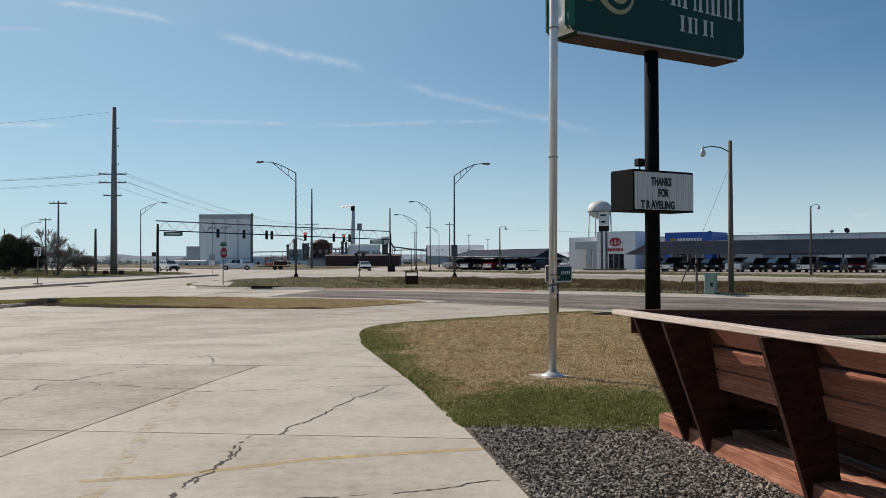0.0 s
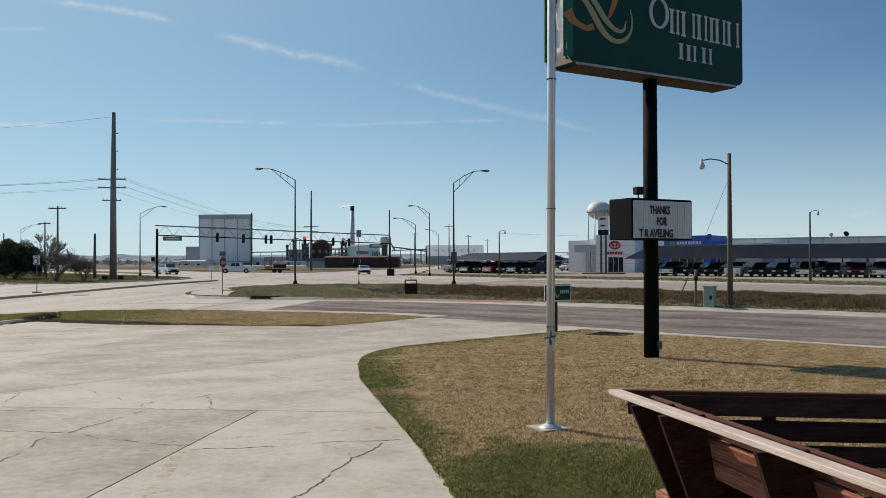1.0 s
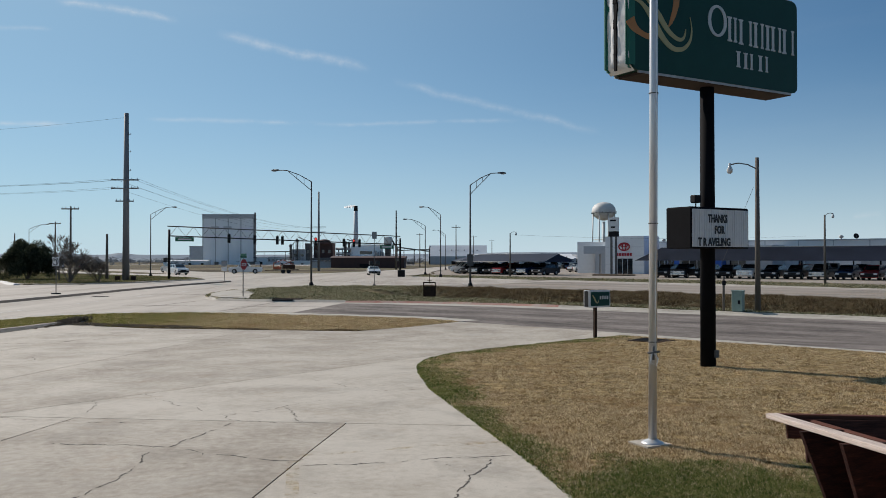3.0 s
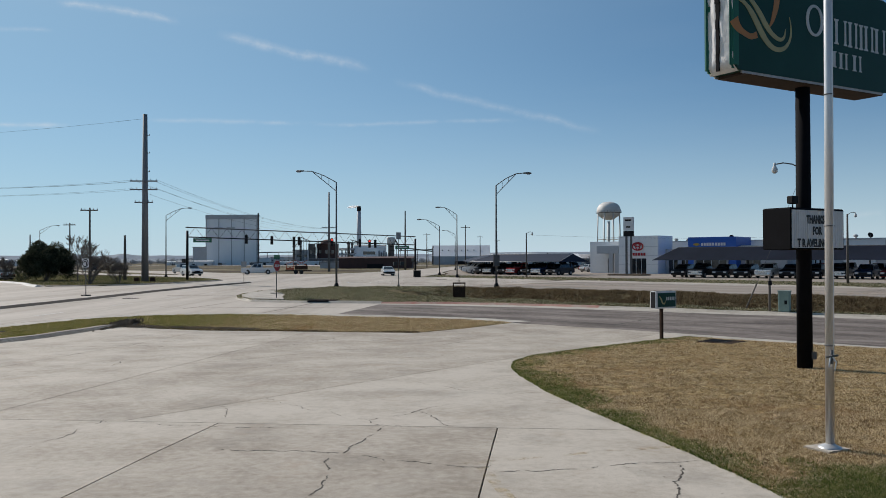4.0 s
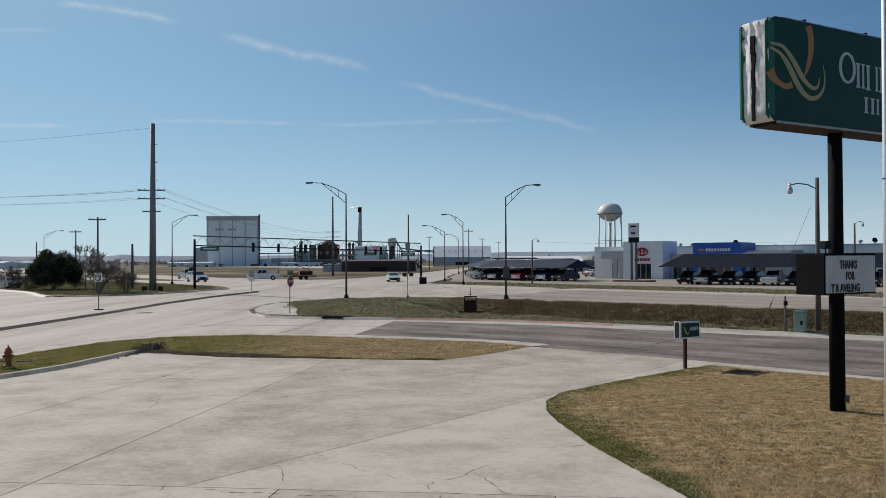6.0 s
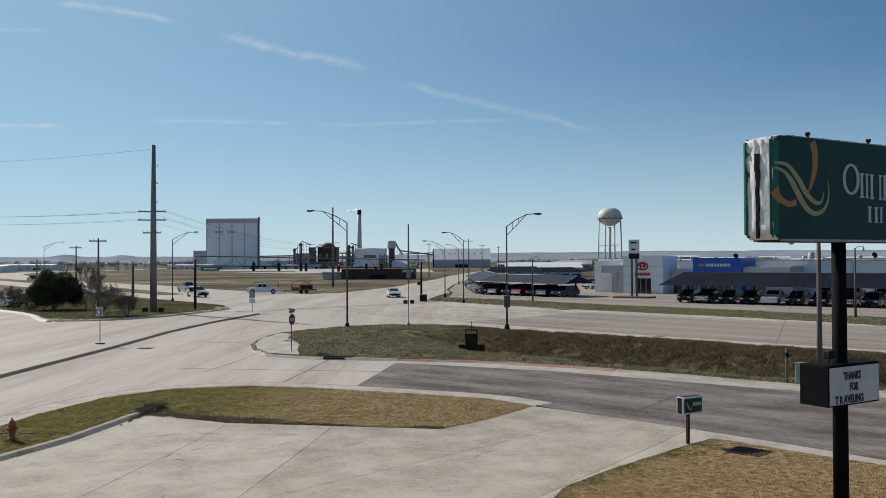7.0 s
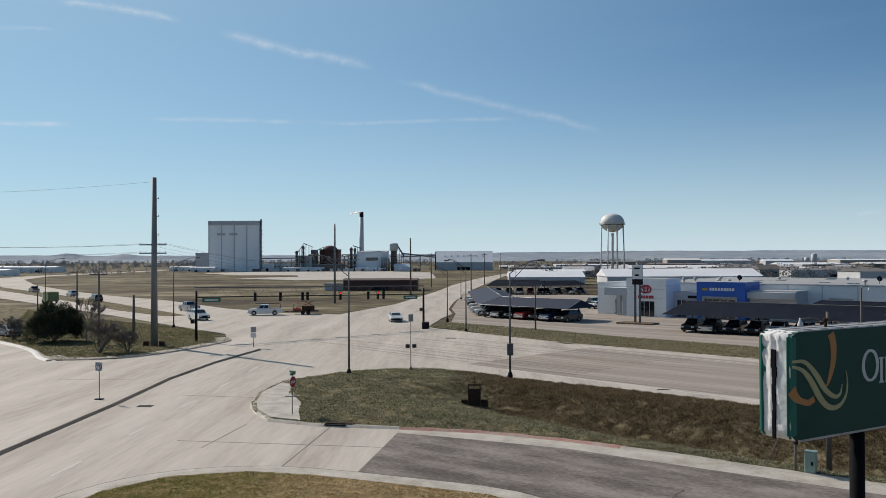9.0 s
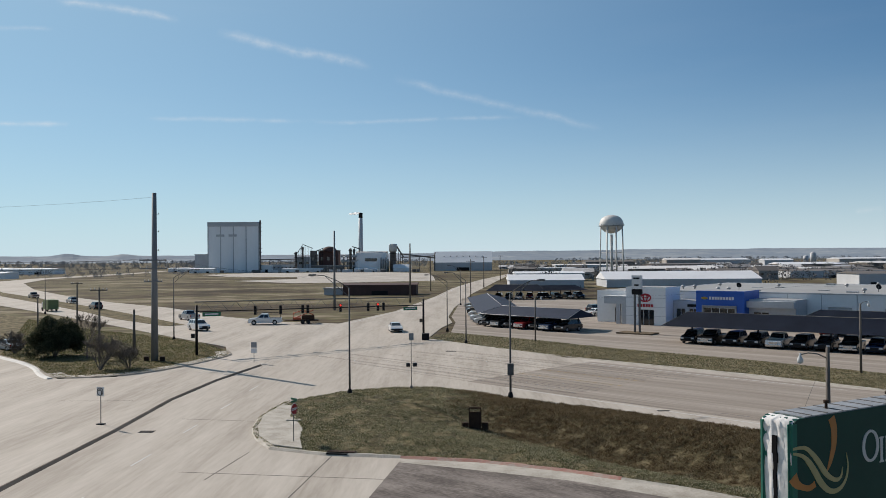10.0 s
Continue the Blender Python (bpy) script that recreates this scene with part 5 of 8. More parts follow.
for rows, mat_, y in ((ORANGE1, ORANGE, -0.006), (ORANGE2, ORANGE, -0.006), (CREAM1, CREAM, -0.010), (CREAM2, CREAM, -0.012)):
    bm = BM()
    ribbon(bm, smooth_rows([(x, z - dz, w) for x, z, w in rows]), y)
    part("swoosh", bm, mat_, sign, "curved printed band")
# the name is shown as plain upright bars
for x0, z1, x1, z0 in ((2.21, 7.62, 2.74, 6.88), (2.79, 7.44, 3.1, 6.9), (3.15, 7.43, 3.59, 6.88), (3.63, 7.43, 3.98, 6.87), (4.01, 7.42, 4.18, 6.86), (4.21, 7.42, 4.57, 6.86), (4.6, 7.41, 5.02, 6.85),
                       (3.06, 6.72, 3.2, 6.37), (3.3, 6.71, 3.62, 6.36), (3.78, 6.71, 4.12, 6.36)):
    w, h = x1 - x0, z1 - z0
    if h > 0.7:
        bm = BM()
        ribbon(bm, [(x0 + w / 2 + 0.46 * w * math.cos(radians(q)), z0 - dz + 0.10 + h * 0.42 + h * 0.42 * math.sin(radians(q)), 0.05 + 0.045 * abs(math.cos(radians(q)))) for q in range(0, 361, 12)], -0.010)
        part("ring", bm, SILVERINK, sign, "pale printed ring")
        continue
    bars = [(x0 + w / 2, 0.085)] if w < 0.2 else [(x0 + 0.065, 0.085), (x1 - 0.065, 0.06)]
    for i, (x, t) in enumerate(bars):
        bm = BM()
        slab_between(bm, [(x - t / 2 + px * t, -0.008, z0 - dz + pz * h) for px, pz in ((-0.4, 0), (1.4, 0), (1.4, 0.05), (1, 0.09), (1, 0.91), (1.4, 0.95), (1.4, 1), (-0.4, 1), (-0.4, 0.95), (0, 0.91), (0, 0.09), (-0.4, 0.05))], (0, 0.01, 0))
        part("bar", bm, SILVERINK, sign, "pale printed bar")
POLE = Vector((2.53, 17.15, 0)) + FACE * (SL / 2) + BACK * (SD / 2)
bm = BM()
base = G(POLE.y) - 0.1
rod(bm, (SL / 2, SD / 2, base - SZ), (SL / 2, SD / 2, -0.02), 0.165, 0.15, 20)
part("pole", bm, BLACKMATTE, sign, "thick dark steel pole")
bm = BM()
box(bm, (SL / 2 + 0.05, SD / 2 - 0.19, base - SZ + 0.4), (0.09, 0.07, 0.16))
part("junction_box", bm, GALV, sign)

board = thing("letter_board", (3.95, 18.1, 2.41), "small lit letter board with black changeable letters on the sign pole", "sign", turn=SIGN_TURN)
ML, MH, MD = 1.8, 0.87, 0.7
bm = BM()
box(bm, (ML / 2, MD / 2, MH / 2), (ML, MD, MH))
bmesh.ops.bevel(bm, geom=bm.edges[:], offset=0.012, segments=1, affect="EDGES")
part("case", bm, BLACKMATTE, board, "black metal case")
for i in range(24):
    bm = BM()
    box(bm, (0.035 + (ML - 0.07) * (i + 0.5) / 24, -0.004, MH / 2), ((ML - 0.07) / 24 - 0.007, 0.016, MH - 0.07))
    part("panel", bm, BOARDWHITE, board)
bm = BM()
box(bm, (ML / 2, MD / 2, MH + 0.006), (ML - 0.04, MD - 0.04, 0.016))
part("top_plate", bm, BLACKMATTE, board, "dull black top")


def lettering(words, size, x, z, parent, material, y=-0.02, width=None):
    """Words in the built-in font, upright on the front."""
    c = bpy.data.curves.new("letters", "FONT")
    c.body, c.size, c.extrude, c.resolution_u, c.offset = words, size, 0.003, 2, 0.010
    tmp = bpy.data.objects.new("letters", c)
    me = bpy.data.meshes.new_from_object(tmp)
    bpy.data.objects.remove(tmp)
    xs_ = [v.co.x for v in me.vertices]
    k = (width / (max(xs_) - min(xs_))) if width else 1
    me.transform(Matrix.Translation((x - min(xs_) * k, y, z)) @ Matrix.Rotation(radians(90), 4, "X") @ Matrix.Diagonal((k, 1, 1, 1)))
    me.materials.append(material)
    ob = new("letters", me)
    ob.parent = parent
    ob["label"] = "black plastic letters reading " + words.lower()
    return ob


lettering("THANKS", 0.235, 0.50, 0.56, board, BLACKINK, width=0.60)
lettering("FOR", 0.235, 0.71, 0.32, board, BLACKINK, width=0.31)
lettering("T R AVELING", 0.235, 0.20, 0.06, board, BLACKINK, width=0.99)
bm = BM()
box(bm, (0.50, 0.32, MH + 0.20), (0.20, 0.16, 0.17))
bmesh.ops.bevel(bm, geom=bm.edges[:], offset=0.02, segments=1, affect="EDGES")
rod(bm, (0.50, 0.32, MH), (0.50, 0.32, MH + 0.13), 0.015)
part("floodlight", bm, DARKMETAL, board, "small dark floodlight on the case")

flag = thing("flagpole", (1.36, 10.255, 0.0), "tall brushed aluminium flagpole on a concrete pad", "flagpole")
bm = BM()
pipe(bm, [(0, 0, -0.05), (0.04, 0.05, 4.2), (0.10, 0.13, 12.5)], 0.049, 20)
part("pole", bm, STEELPALE, flag)
bm = BM()
lathe(bm, (0, 0, 0.01), [(0.135, 0), (0.132, 0.014), (0.10, 0.03), (0.066, 0.046), (0.054, 0.055)], 28)
part("collar", bm, STEELPALE, flag, "flared metal collar")
bm = BM()
box(bm, (-0.03, 0.02, -0.028), (0.36, 0.36, 0.09), 28)
part("pad", bm, CONCRETE, flag, "pale concrete pad")
bm = BM()
rod(bm, (0.0, -0.062, 1.0), (0.0, -0.062, 1.16), 0.014)
rod(bm, (-0.07, -0.075, 1.08), (0.07, -0.075, 1.10), 0.012)
part("cleat", bm, GALV, flag)
bm = BM()
pipe(bm, [(-0.01, -0.07, 1.1), (0.05, -0.075, 1.02), (0.03, -0.08, 0.93), (-0.04, -0.08, 0.97), (-0.02, -0.075, 1.08)], 0.009, 6)
pipe(bm, [(0.02, -0.062, 1.1), (0.05, -0.03, 3.0), (0.12, 0.065, 12.3)], 0.005, 5)
part("halyard", bm, SIGNWHITE, flag, "thin pale rope tied at the cleat")
for z in (1.2, 2.6, 4.15):
    bm = BM()
    lathe(bm, (0.0095 * z, 0.012 * z, z), [(0.057, 0), (0.0595, 0.006), (0.058, 0.012)], 20)
    part("joint_ring", bm, GALV, flag)

# ---- timber bench ----
bench = thing("timber_bench", (1.865, 7.09, 0.0), "large red-stained timber corner bench with leaning slatted backs", "bench")
B0, BW = Vector((0, 0, 0)), Vector((0.16, -0.987, 0))
R0, RW = Vector((-0.432, -0.396, 0.985)), Vector((0.245, -0.97, 0))
INW = Vector((0.975, 0.2, 0))


def plank(bm, a, b, wide, thick, up=Vector((0, 0, 1))):
    """A board from a to b; wide along up, thick across."""
    a, b, up = Vector(a), Vector(b), Vector(up)
    w = (b - a).normalized()
    up = (up - w * up.dot(w)).normalized()
    side = w.cross(up)
    v = [bm.verts.new(p + up * wide / 2 * i + side * thick / 2 * j) for p in (a, b) for i, j in ((-1, -1), (1, -1), (1, 1), (-1, 1))]
    for f in ((3, 2, 1, 0), (4, 5, 6, 7), (0, 1, 5, 4), (1, 2, 6, 5), (2, 3, 7, 6), (3, 0, 4, 7)):
        bm.faces.new([v[i] for i in f])
    bmesh.ops.bevel(bm, geom=list({e for q in v for e in q.link_edges}), offset=0.004, segments=1, affect="EDGES")


def board_part(name, a, b, wide, thick, up, material=WOODSHADED, label=""):
    a, b = Vector(a), Vector(b)
    w = (b - a).normalized()
    up = (Vector(up) - w * Vector(up).dot(w)).normalized()
    m = Matrix((w, up, w.cross(up))).transposed().to_4x4()
    m.translation = a
    bm = BM()
    plank(bm, (0, 0, 0), ((b - a).length, 0, 0), wide, thick, (0, 1, 0))
    ob = part(name, bm, material, bench, label)
    ob.matrix_basis = m
    return ob


LEN = 5.2
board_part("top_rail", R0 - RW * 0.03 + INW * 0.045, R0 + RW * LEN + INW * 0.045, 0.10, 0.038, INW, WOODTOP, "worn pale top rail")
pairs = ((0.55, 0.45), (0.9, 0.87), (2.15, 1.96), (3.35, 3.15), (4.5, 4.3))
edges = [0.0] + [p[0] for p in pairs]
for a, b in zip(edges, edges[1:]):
    board_part("base_beam", B0 + BW * (a + 0.045) + Vector((0, 0, 0.075)), B0 + BW * (b - 0.03) + Vector((0, 0, 0.075)), 0.14, 0.04, (0, 0, 1), WOODLIT, "base beam of lighter orange timber")
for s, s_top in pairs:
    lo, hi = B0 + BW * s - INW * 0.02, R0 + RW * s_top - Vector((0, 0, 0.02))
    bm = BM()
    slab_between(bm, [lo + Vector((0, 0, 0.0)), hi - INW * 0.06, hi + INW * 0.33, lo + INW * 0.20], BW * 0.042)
    # supports show their shaded side through the darkened timber
    part("support", bm, WOODSHADED, bench, "broad leaning support board")


def back_point(s, h):
    """A place on the leaning back: s along it, h of its height."""
    lo, hi = B0 + BW * s + INW * 0.17, R0 + RW * (s - 0.2) + INW * 0.27
    return lo.lerp(hi, h)


for h in (0.91, 0.735, 0.58):
    a, b = back_point(0.25, h), back_point(LEN, h)
    up = back_point(1, 1) - back_point(1, 0)
    # top slat takes the shade-darkened timber, the two below the lit tone
    board_part("slat", a, b, 0.15, 0.035, up, WOODSHADED if h > 0.9 else WOODLIT)
UPZ = Vector((0, 0, 1))
# inner boards in the shade tone; end boards added to close the dark interior
for k in range(3):
    board_part("seat_front", B0 + BW * 0.3 + INW * 0.52 + UPZ * (0.22 + 0.11 * k), B0 + BW * LEN + INW * 0.52 + UPZ * (0.22 + 0.11 * k), 0.108, 0.036, (0, 0, 1))
    board_part("end_board", B0 + BW * 0.32 + INW * 0.16 + UPZ * (0.22 + 0.11 * k), B0 + BW * 0.32 + INW * 0.52 + UPZ * (0.22 + 0.11 * k), 0.108, 0.036, (0, 0, 1))
for k in range(3):
    off = 0.22 + 0.13 * k
    board_part("seat_board", B0 + BW * 0.3 + INW * off + UPZ * 0.49, B0 + BW * LEN + INW * off + UPZ * 0.49, 0.124, 0.036, INW)
for k in range(5):
    off = 0.075 + 0.102 * k
    board_part("deck_board", B0 + BW * 0.03 + INW * off + UPZ * 0.135, B0 + BW * LEN + INW * off + UPZ * 0.135, 0.094, 0.03, INW, WOODLIT)
# the back along the lawn, all in the shade-darkened timber
FAR0, FARW = R0.copy(), Vector((1.0, -0.118, 0)).normalized()
board_part("top_rail", FAR0 + Vector((0.02, 0.03, 0)), FAR0 + FARW * 3.4 + Vector((0, 0.03, 0)), 0.06, 0.036, (0, 1, 0), WOODSHADED, "top rail in shade-darkened timber")
FALL = Vector((0.05, -0.24, -1.0))
for i, d in enumerate((0.085, 0.255, 0.425, 0.595, 0.765)):
    a = FAR0 + FALL * d
    board_part("slat", a + FARW * (0.12 + 0.115 * i), a + FARW * 3.4, 0.148, 0.036, -FALL)
for s in (0.55, 1.15, 2.1, 3.0):
    board_part("support", FAR0 + FARW * s + Vector((0, 0.035, 0.0)) + FALL * 0.02, FAR0 + FARW * s + Vector((0, 0.035, 0)) + FALL * 0.96, 0.10, 0.05, FARW)

# ---- small sign, plate, hydrant, boxes beside the frontage road ----
small = thing("entrance_sign", (3.40, 27.2, G(27.2)), "small white-edged green entrance sign on a brown post", "sign", turn=31)
bm = BM()
box(bm, (0, 0, 0.47), (0.085, 0.085, 1.0))
part("post", bm, RUST, small)
bm = BM()
box(bm, (0.08, 0.0, 1.24), (0.86, 0.30, 0.54))
bmesh.ops.bevel(bm, geom=bm.edges[:], offset=0.02, segments=2, affect="EDGES")
part("case", bm, SIGNWHITE, small, "white cabinet edge")
bm = BM()
box(bm, (-0.352, 0.0, 1.24), (0.012, 0.19, 0.50))
part("end_panel", bm, DARKMETAL, small, "dark end panel")
bm = BM()
box(bm, (0.08, 0.0, 1.512), (0.8, 0.18, 0.012))
part("top_panel", bm, DARKMETAL, small, "dark top panel")
bm = BM()
box(bm, (0.08, -0.152, 1.24), (0.76, 0.012, 0.44))
part("face", bm, SIGNGREEN, small, "dark green sign face")
bm = BM()
ribbon(bm, smooth_rows([(-0.24, 1.36, 0.02), (-0.17, 1.28, 0.05), (-0.10, 1.15, 0.05), (-0.02, 1.12, 0.03), (0.02, 1.22, 0.01)]), -0.164, 0.008)
part("swoosh", bm, CREAM, small)
for i in range(5):
    bm = BM()
    box(bm, (0.08 + 0.075 * i, -0.161, 1.28), (0.045, 0.008, 0.11))
    part("bar", bm, SILVERINK, small)

plate = thing("ground_plate", (4.88, 25.9, G(25.9) + 0.02), "dark rusty square utility cover in the lawn", "utility cover", turn=-40)
bm = BM()
box(bm, (0, 0, 0.008), (0.92, 0.92, 0.02))
part("cover", bm, RUST, plate)
bm = BM()
for sx, sy, lx, ly in ((0, -0.49, 1.04, 0.06), (0, 0.49, 1.04, 0.06), (-0.49, 0, 0.06, 0.92), (0.49, 0, 0.06, 0.92)):
    box(bm, (sx, sy, 0.006), (lx, ly, 0.02))
part("rim", bm, RUST, plate)

hyd = thing("fire_hydrant", (-18.6, 27.7, G(27.7) + 0.07), "rusty orange fire hydrant on the grass strip", "hydrant")
bm = BM()
lathe(bm, (0, 0, 0), [(0.15, 0), (0.15, 0.04), (0.10, 0.05), (0.10, 0.42), (0.135, 0.43), (0.135, 0.47), (0.115, 0.50), (0.09, 0.58), (0.05, 0.63), (0.03, 0.64)], 18)
part("body", bm, HYDRANT, hyd)
bm = BM()
rod(bm, (0, 0, 0.63), (0, 0, 0.70), 0.028, 0.028, 5)
part("nut", bm, HYDRANT, hyd)
for a in (0, 90, 180):
    d = Vector((math.cos(radians(a)), math.sin(radians(a)), 0))
    bm = BM()
    rod(bm, d * 0.08 + Vector((0, 0, 0.34)), d * 0.17 + Vector((0, 0, 0.34)), 0.055, 0.055, 12)
    part("cap", bm, HYDRANT, hyd)
for a, b in ((0.2, 0.75), (-0.55, -0.2)):
    bm = BM()
    pipe(bm, [(a, 0.1, 0.16), (b, 0.13, 0.16)], 0.02)
    part("guard_bar", bm, GALV, hyd, "pale guard bar")

cab = thing("utility_box", (11.95, 39.6, island_z(11.95, 39.6)), "faded green steel utility box on the verge", "utility box", turn=-35)
bm = BM()
box(bm, (0, 0, 0.45), (0.48, 0.40, 0.92))
bmesh.ops.bevel(bm, geom=bm.edges[:], offset=0.02, segments=1, affect="EDGES")
part("case", bm, UTILGREEN, cab)
bm = BM()
box(bm, (0, 0, 0.93), (0.52, 0.44, 0.05))
part("lid", bm, UTILGREEN, cab)
bm = BM()
box(bm, (0.10, -0.205, 0.42), (0.11, 0.012, 0.18))
part("label_plate", bm, DARKMETAL, cab)
post = thing("marker_post", (11.38, 39.9, island_z(11.38, 39.9)), "short weathered timber post", "post")
bm = BM()
rod(bm, (0, 0, -0.1), (0, 0, 1.62), 0.06, 0.055, 10)
part("post", bm, POLEWOOD, post)
bm = BM()
box(bm, (0, -0.05, 1.3), (0.16, 0.1, 0.2))
part("meter", bm, DARKMETAL, post)
guy = thing("guy_stay", (11.0, 42.4, island_z(11.0, 42.4)), "slanting guy stay with a sleeve", "guy wire")
bm = BM()
rod(bm, (0, 0, -0.1), (0.68, 0.02, 1.45), 0.035, 0.035, 8)
part("sleeve", bm, POLEWOOD, guy)
bm = BM()
rod(bm, (0.68, 0.02, 1.45), (2.75, 0.3, 6.2), 0.008, 0.008, 5)
part("wire", bm, GALV, guy)

inl = thing("ditch_inlet", (-3.0, 61.2, island_z(-3.0, 61.2) - 0.1), "rusted steel drainage gate in the ditch", "drain gate")
bm = BM()
for x in (-0.55, 0.55):
    box(bm, (x, 0, 0.85), (0.10, 0.12, 1.9))
box(bm, (0, 0, 1.78), (1.2, 0.14, 0.10))
part("gate_frame", bm, RUST, inl)
bm = BM()
box(bm, (0, 0.02, 0.75), (1.05, 0.06, 1.45))
part("gate", bm, RUST, inl)
bm = BM()
rod(bm, (0, 0, 1.7), (0, 0, 2.5), 0.025)
rod(bm, (-0.2, 0, 1.95), (0.2, 0, 1.95), 0.02)
part("screw_stem", bm, RUST, inl)
for x in (-0.95, 0.95):
    bm = BM()
    box(bm, (x, 0.15, 0.25), (0.6, 0.3, 0.7), 18 if x < 0 else -18)
    part("wing_wall", bm, RUST, inl)

inl.scale = (0.75, 0.75, 0.9)

# ---- street lamps, poles, wires ----


def street_lamp(x, y, height, arm, side, label, box_on=False):
    """A steel lamp post with a trussed arm; arm: its reach, side: the way it points."""
    t = thing("street_lamp", (x, y, G(y) + (0.12 if y < 76 and -19 < x < 16 else 0.0)), label, "street lamp", "street lamps along the roads")
    side = Vector((side[0], side[1], 0)).normalized()
    bm = BM()
    rod(bm, (0, 0, 0.3), (0, 0, height), 0.092, 0.055, 14)
    part("post", bm, GALV, t)
    bm = BM()
    lathe(bm, (0, 0, -0.1), [(0.22, 0), (0.22, 0.3), (0.15, 0.55), (0.11, 0.6)], 12)
    part("base", bm, DARKMETAL, t)
    top, low = Vector((0, 0, height)), Vector((0, 0, height - 0.75))
    tip = top + side * arm + Vector((0, 0, 1.08))
    knee = top + side * arm * 0.72 + Vector((0, 0, 1.02))
    bm = BM()
    pipe(bm, [top, top.lerp(knee, 0.5) + Vector((0, 0, 0.10)), knee, tip], 0.035, 8)
    part("upper_arm", bm, GALV, t)
    bm = BM()
    pipe(bm, [low, low.lerp(knee, 0.5) + Vector((0, 0, 0.0)), knee], 0.03, 8)
    part("lower_arm", bm, GALV, t)
    for f in (0.3, 0.6):
        bm = BM()
        rod(bm, top.lerp(knee, f) + Vector((0, 0, 0.08)), low.lerp(knee, f), 0.02, 0.02, 6)
        part("brace", bm, GALV, t)
    bm = BM()
    rod(bm, tip - side * 0.1, tip + side * 0.34, 0.06, 0.10, 10)
    rod(bm, tip + side * 0.34, tip + side * 0.62, 0.10, 0.06, 10)
    head = part("lamp_head", bm, GALV, t)
    bm = BM()
    c = tip + side * 0.34
    box(bm, (c.x, c.y, c.z - 0.09), (0.26, 0.18, 0.05), math.degrees(math.atan2(side.y, side.x)))
    part("lens", bm, LAMPGLASS, head)
    if box_on:
        bm = BM()
        box(bm, (0.0, -0.2, 2.35), (0.5, 0.28, 0.95))
        part("control_box", bm, GALV, t, "grey steel control box")
    return t


street_lamp(-13.36, 71.9, 9.0, 3.2, (-0.93, 0.3), "tall grey steel street lamp on the grass island")
street_lamp(0.05, 70.0, 8.5, 2.5, (0.95, 0.3), "tall grey steel street lamp with a control box", True)
street_lamp(-44.9, 121.0, 8.9, 3.0, (1, 0.2), "grey steel street lamp beside the highway corner")
street_lamp(-3.3, 113.7, 8.4, 2.4, (-1, 0.3), "grey steel street lamp by the far corner")
street_lamp(-6.1, 133.2, 7.7, 3.0, (-1, 0.2), "grey steel street lamp by the side street")
street_lamp(-93, 181, 9.0, 3.4, (1, 0.2), "grey steel street lamp far along the highway")
street_lamp(-4.0, 205, 8.5, 2.6, (-1, 0.2), "grey steel street lamp far along the side street")


def wood_pole(x, y, h, r, arms, label, mat_=POLEWOOD, z=None, lamp=None):
    t = thing("utility_pole", (x, y, G(y) if z is None else z), label, "utility pole", "utility poles")
    bm = BM()
    rod(bm, (0, 0, -0.2), (0, 0, h), r, r * 0.62, 12)
    part("pole", bm, mat_, t)
    for zz, half, turn in arms:
        bm = BM()
        box(bm, (0, -r, zz), (2 * half, 0.11, 0.13), turn)
        arm_ = part("crossarm", bm, mat_, t)
        for s in (-0.92, -0.5, 0.5, 0.92):
            bm = BM()
            c = Matrix.Rotation(radians(turn), 3, "Z") @ Vector((s * half, 0, 0))
            rod(bm, (c.x, c.y - r, zz + 0.06), (c.x, c.y - r, zz + 0.24), 0.045, 0.03, 7)
            part("insulator", bm, LAMPGLASS, arm_)
    if lamp:
        d = Vector((lamp[0], lamp[1], 0))
        a = Vector((0, 0, lamp[2]))
        bm = BM()
        pipe(bm, [a, a + d * 0.35 + Vector((0, 0, 0.22)), a + d * 0.7 + Vector((0, 0, 0.28)), a + d + Vector((0, 0, 0.2))], 0.028, 8)
        br = part("lamp_arm", bm, GALV, t)
        bm = BM()
        c = a + d
        lathe(bm, (c.x, c.y, c.z - 0.22), [(0.05, 0), (0.13, 0.06), (0.14, 0.2), (0.09, 0.3), (0.05, 0.4), (0.05, 0.5)], 14)
        part("lamp_head", bm, LAMPGLASS, br, "pale glass dusk lamp")
    return t


wood_pole(13.2, 40.6, 7.4, 0.14, (), "timber pole with a curved lamp arm", z=-0.42, lamp=(-1.32, -0.1, 6.85))
big = wood_pole(-38.5, 95.7, 19.0, 0.40, ((11.4, 1.5, 8), (10.45, 1.5, 8), (9.0, 1.0, 8)), "very tall grey power pole with three crossarms", POLEGREY)
for zz in (12.5, 14.6, 16.6):
    bm = BM()
    box(bm, (0.3, 0, zz), (0.5, 0.05, 0.05))
    rod(bm, (0.5, 0, zz), (0.5, 0, zz + 0.16), 0.05, 0.03, 7)
    part("bracket", bm, POLEGREY, big)
for dx in (-0.9, 0.9):
    bm = BM()
    box(bm, (dx, -0.1, 0.3), (0.5, 0.4, 0.5))
    part("footing_box", bm, RUST, big)
wood_pole(-44.4, 94.8, 8.4, 0.14, ((8.1, 0.95, 5),), "slim timber pole with one crossarm")
wood_pole(-43.2, 101.8, 5.5, 0.20, (), "short cut-off timber pole")
wood_pole(6.1, 115.8, 6.0, 0.12, (), "timber pole with a small floodlight by the car lot", lamp=(0.8, 0, 5.9))
wood_pole(34.9, 84.0, 6.8, 0.13, (), "timber pole with a small floodlight by the car lot", lamp=(0.8, 0, 6.7))
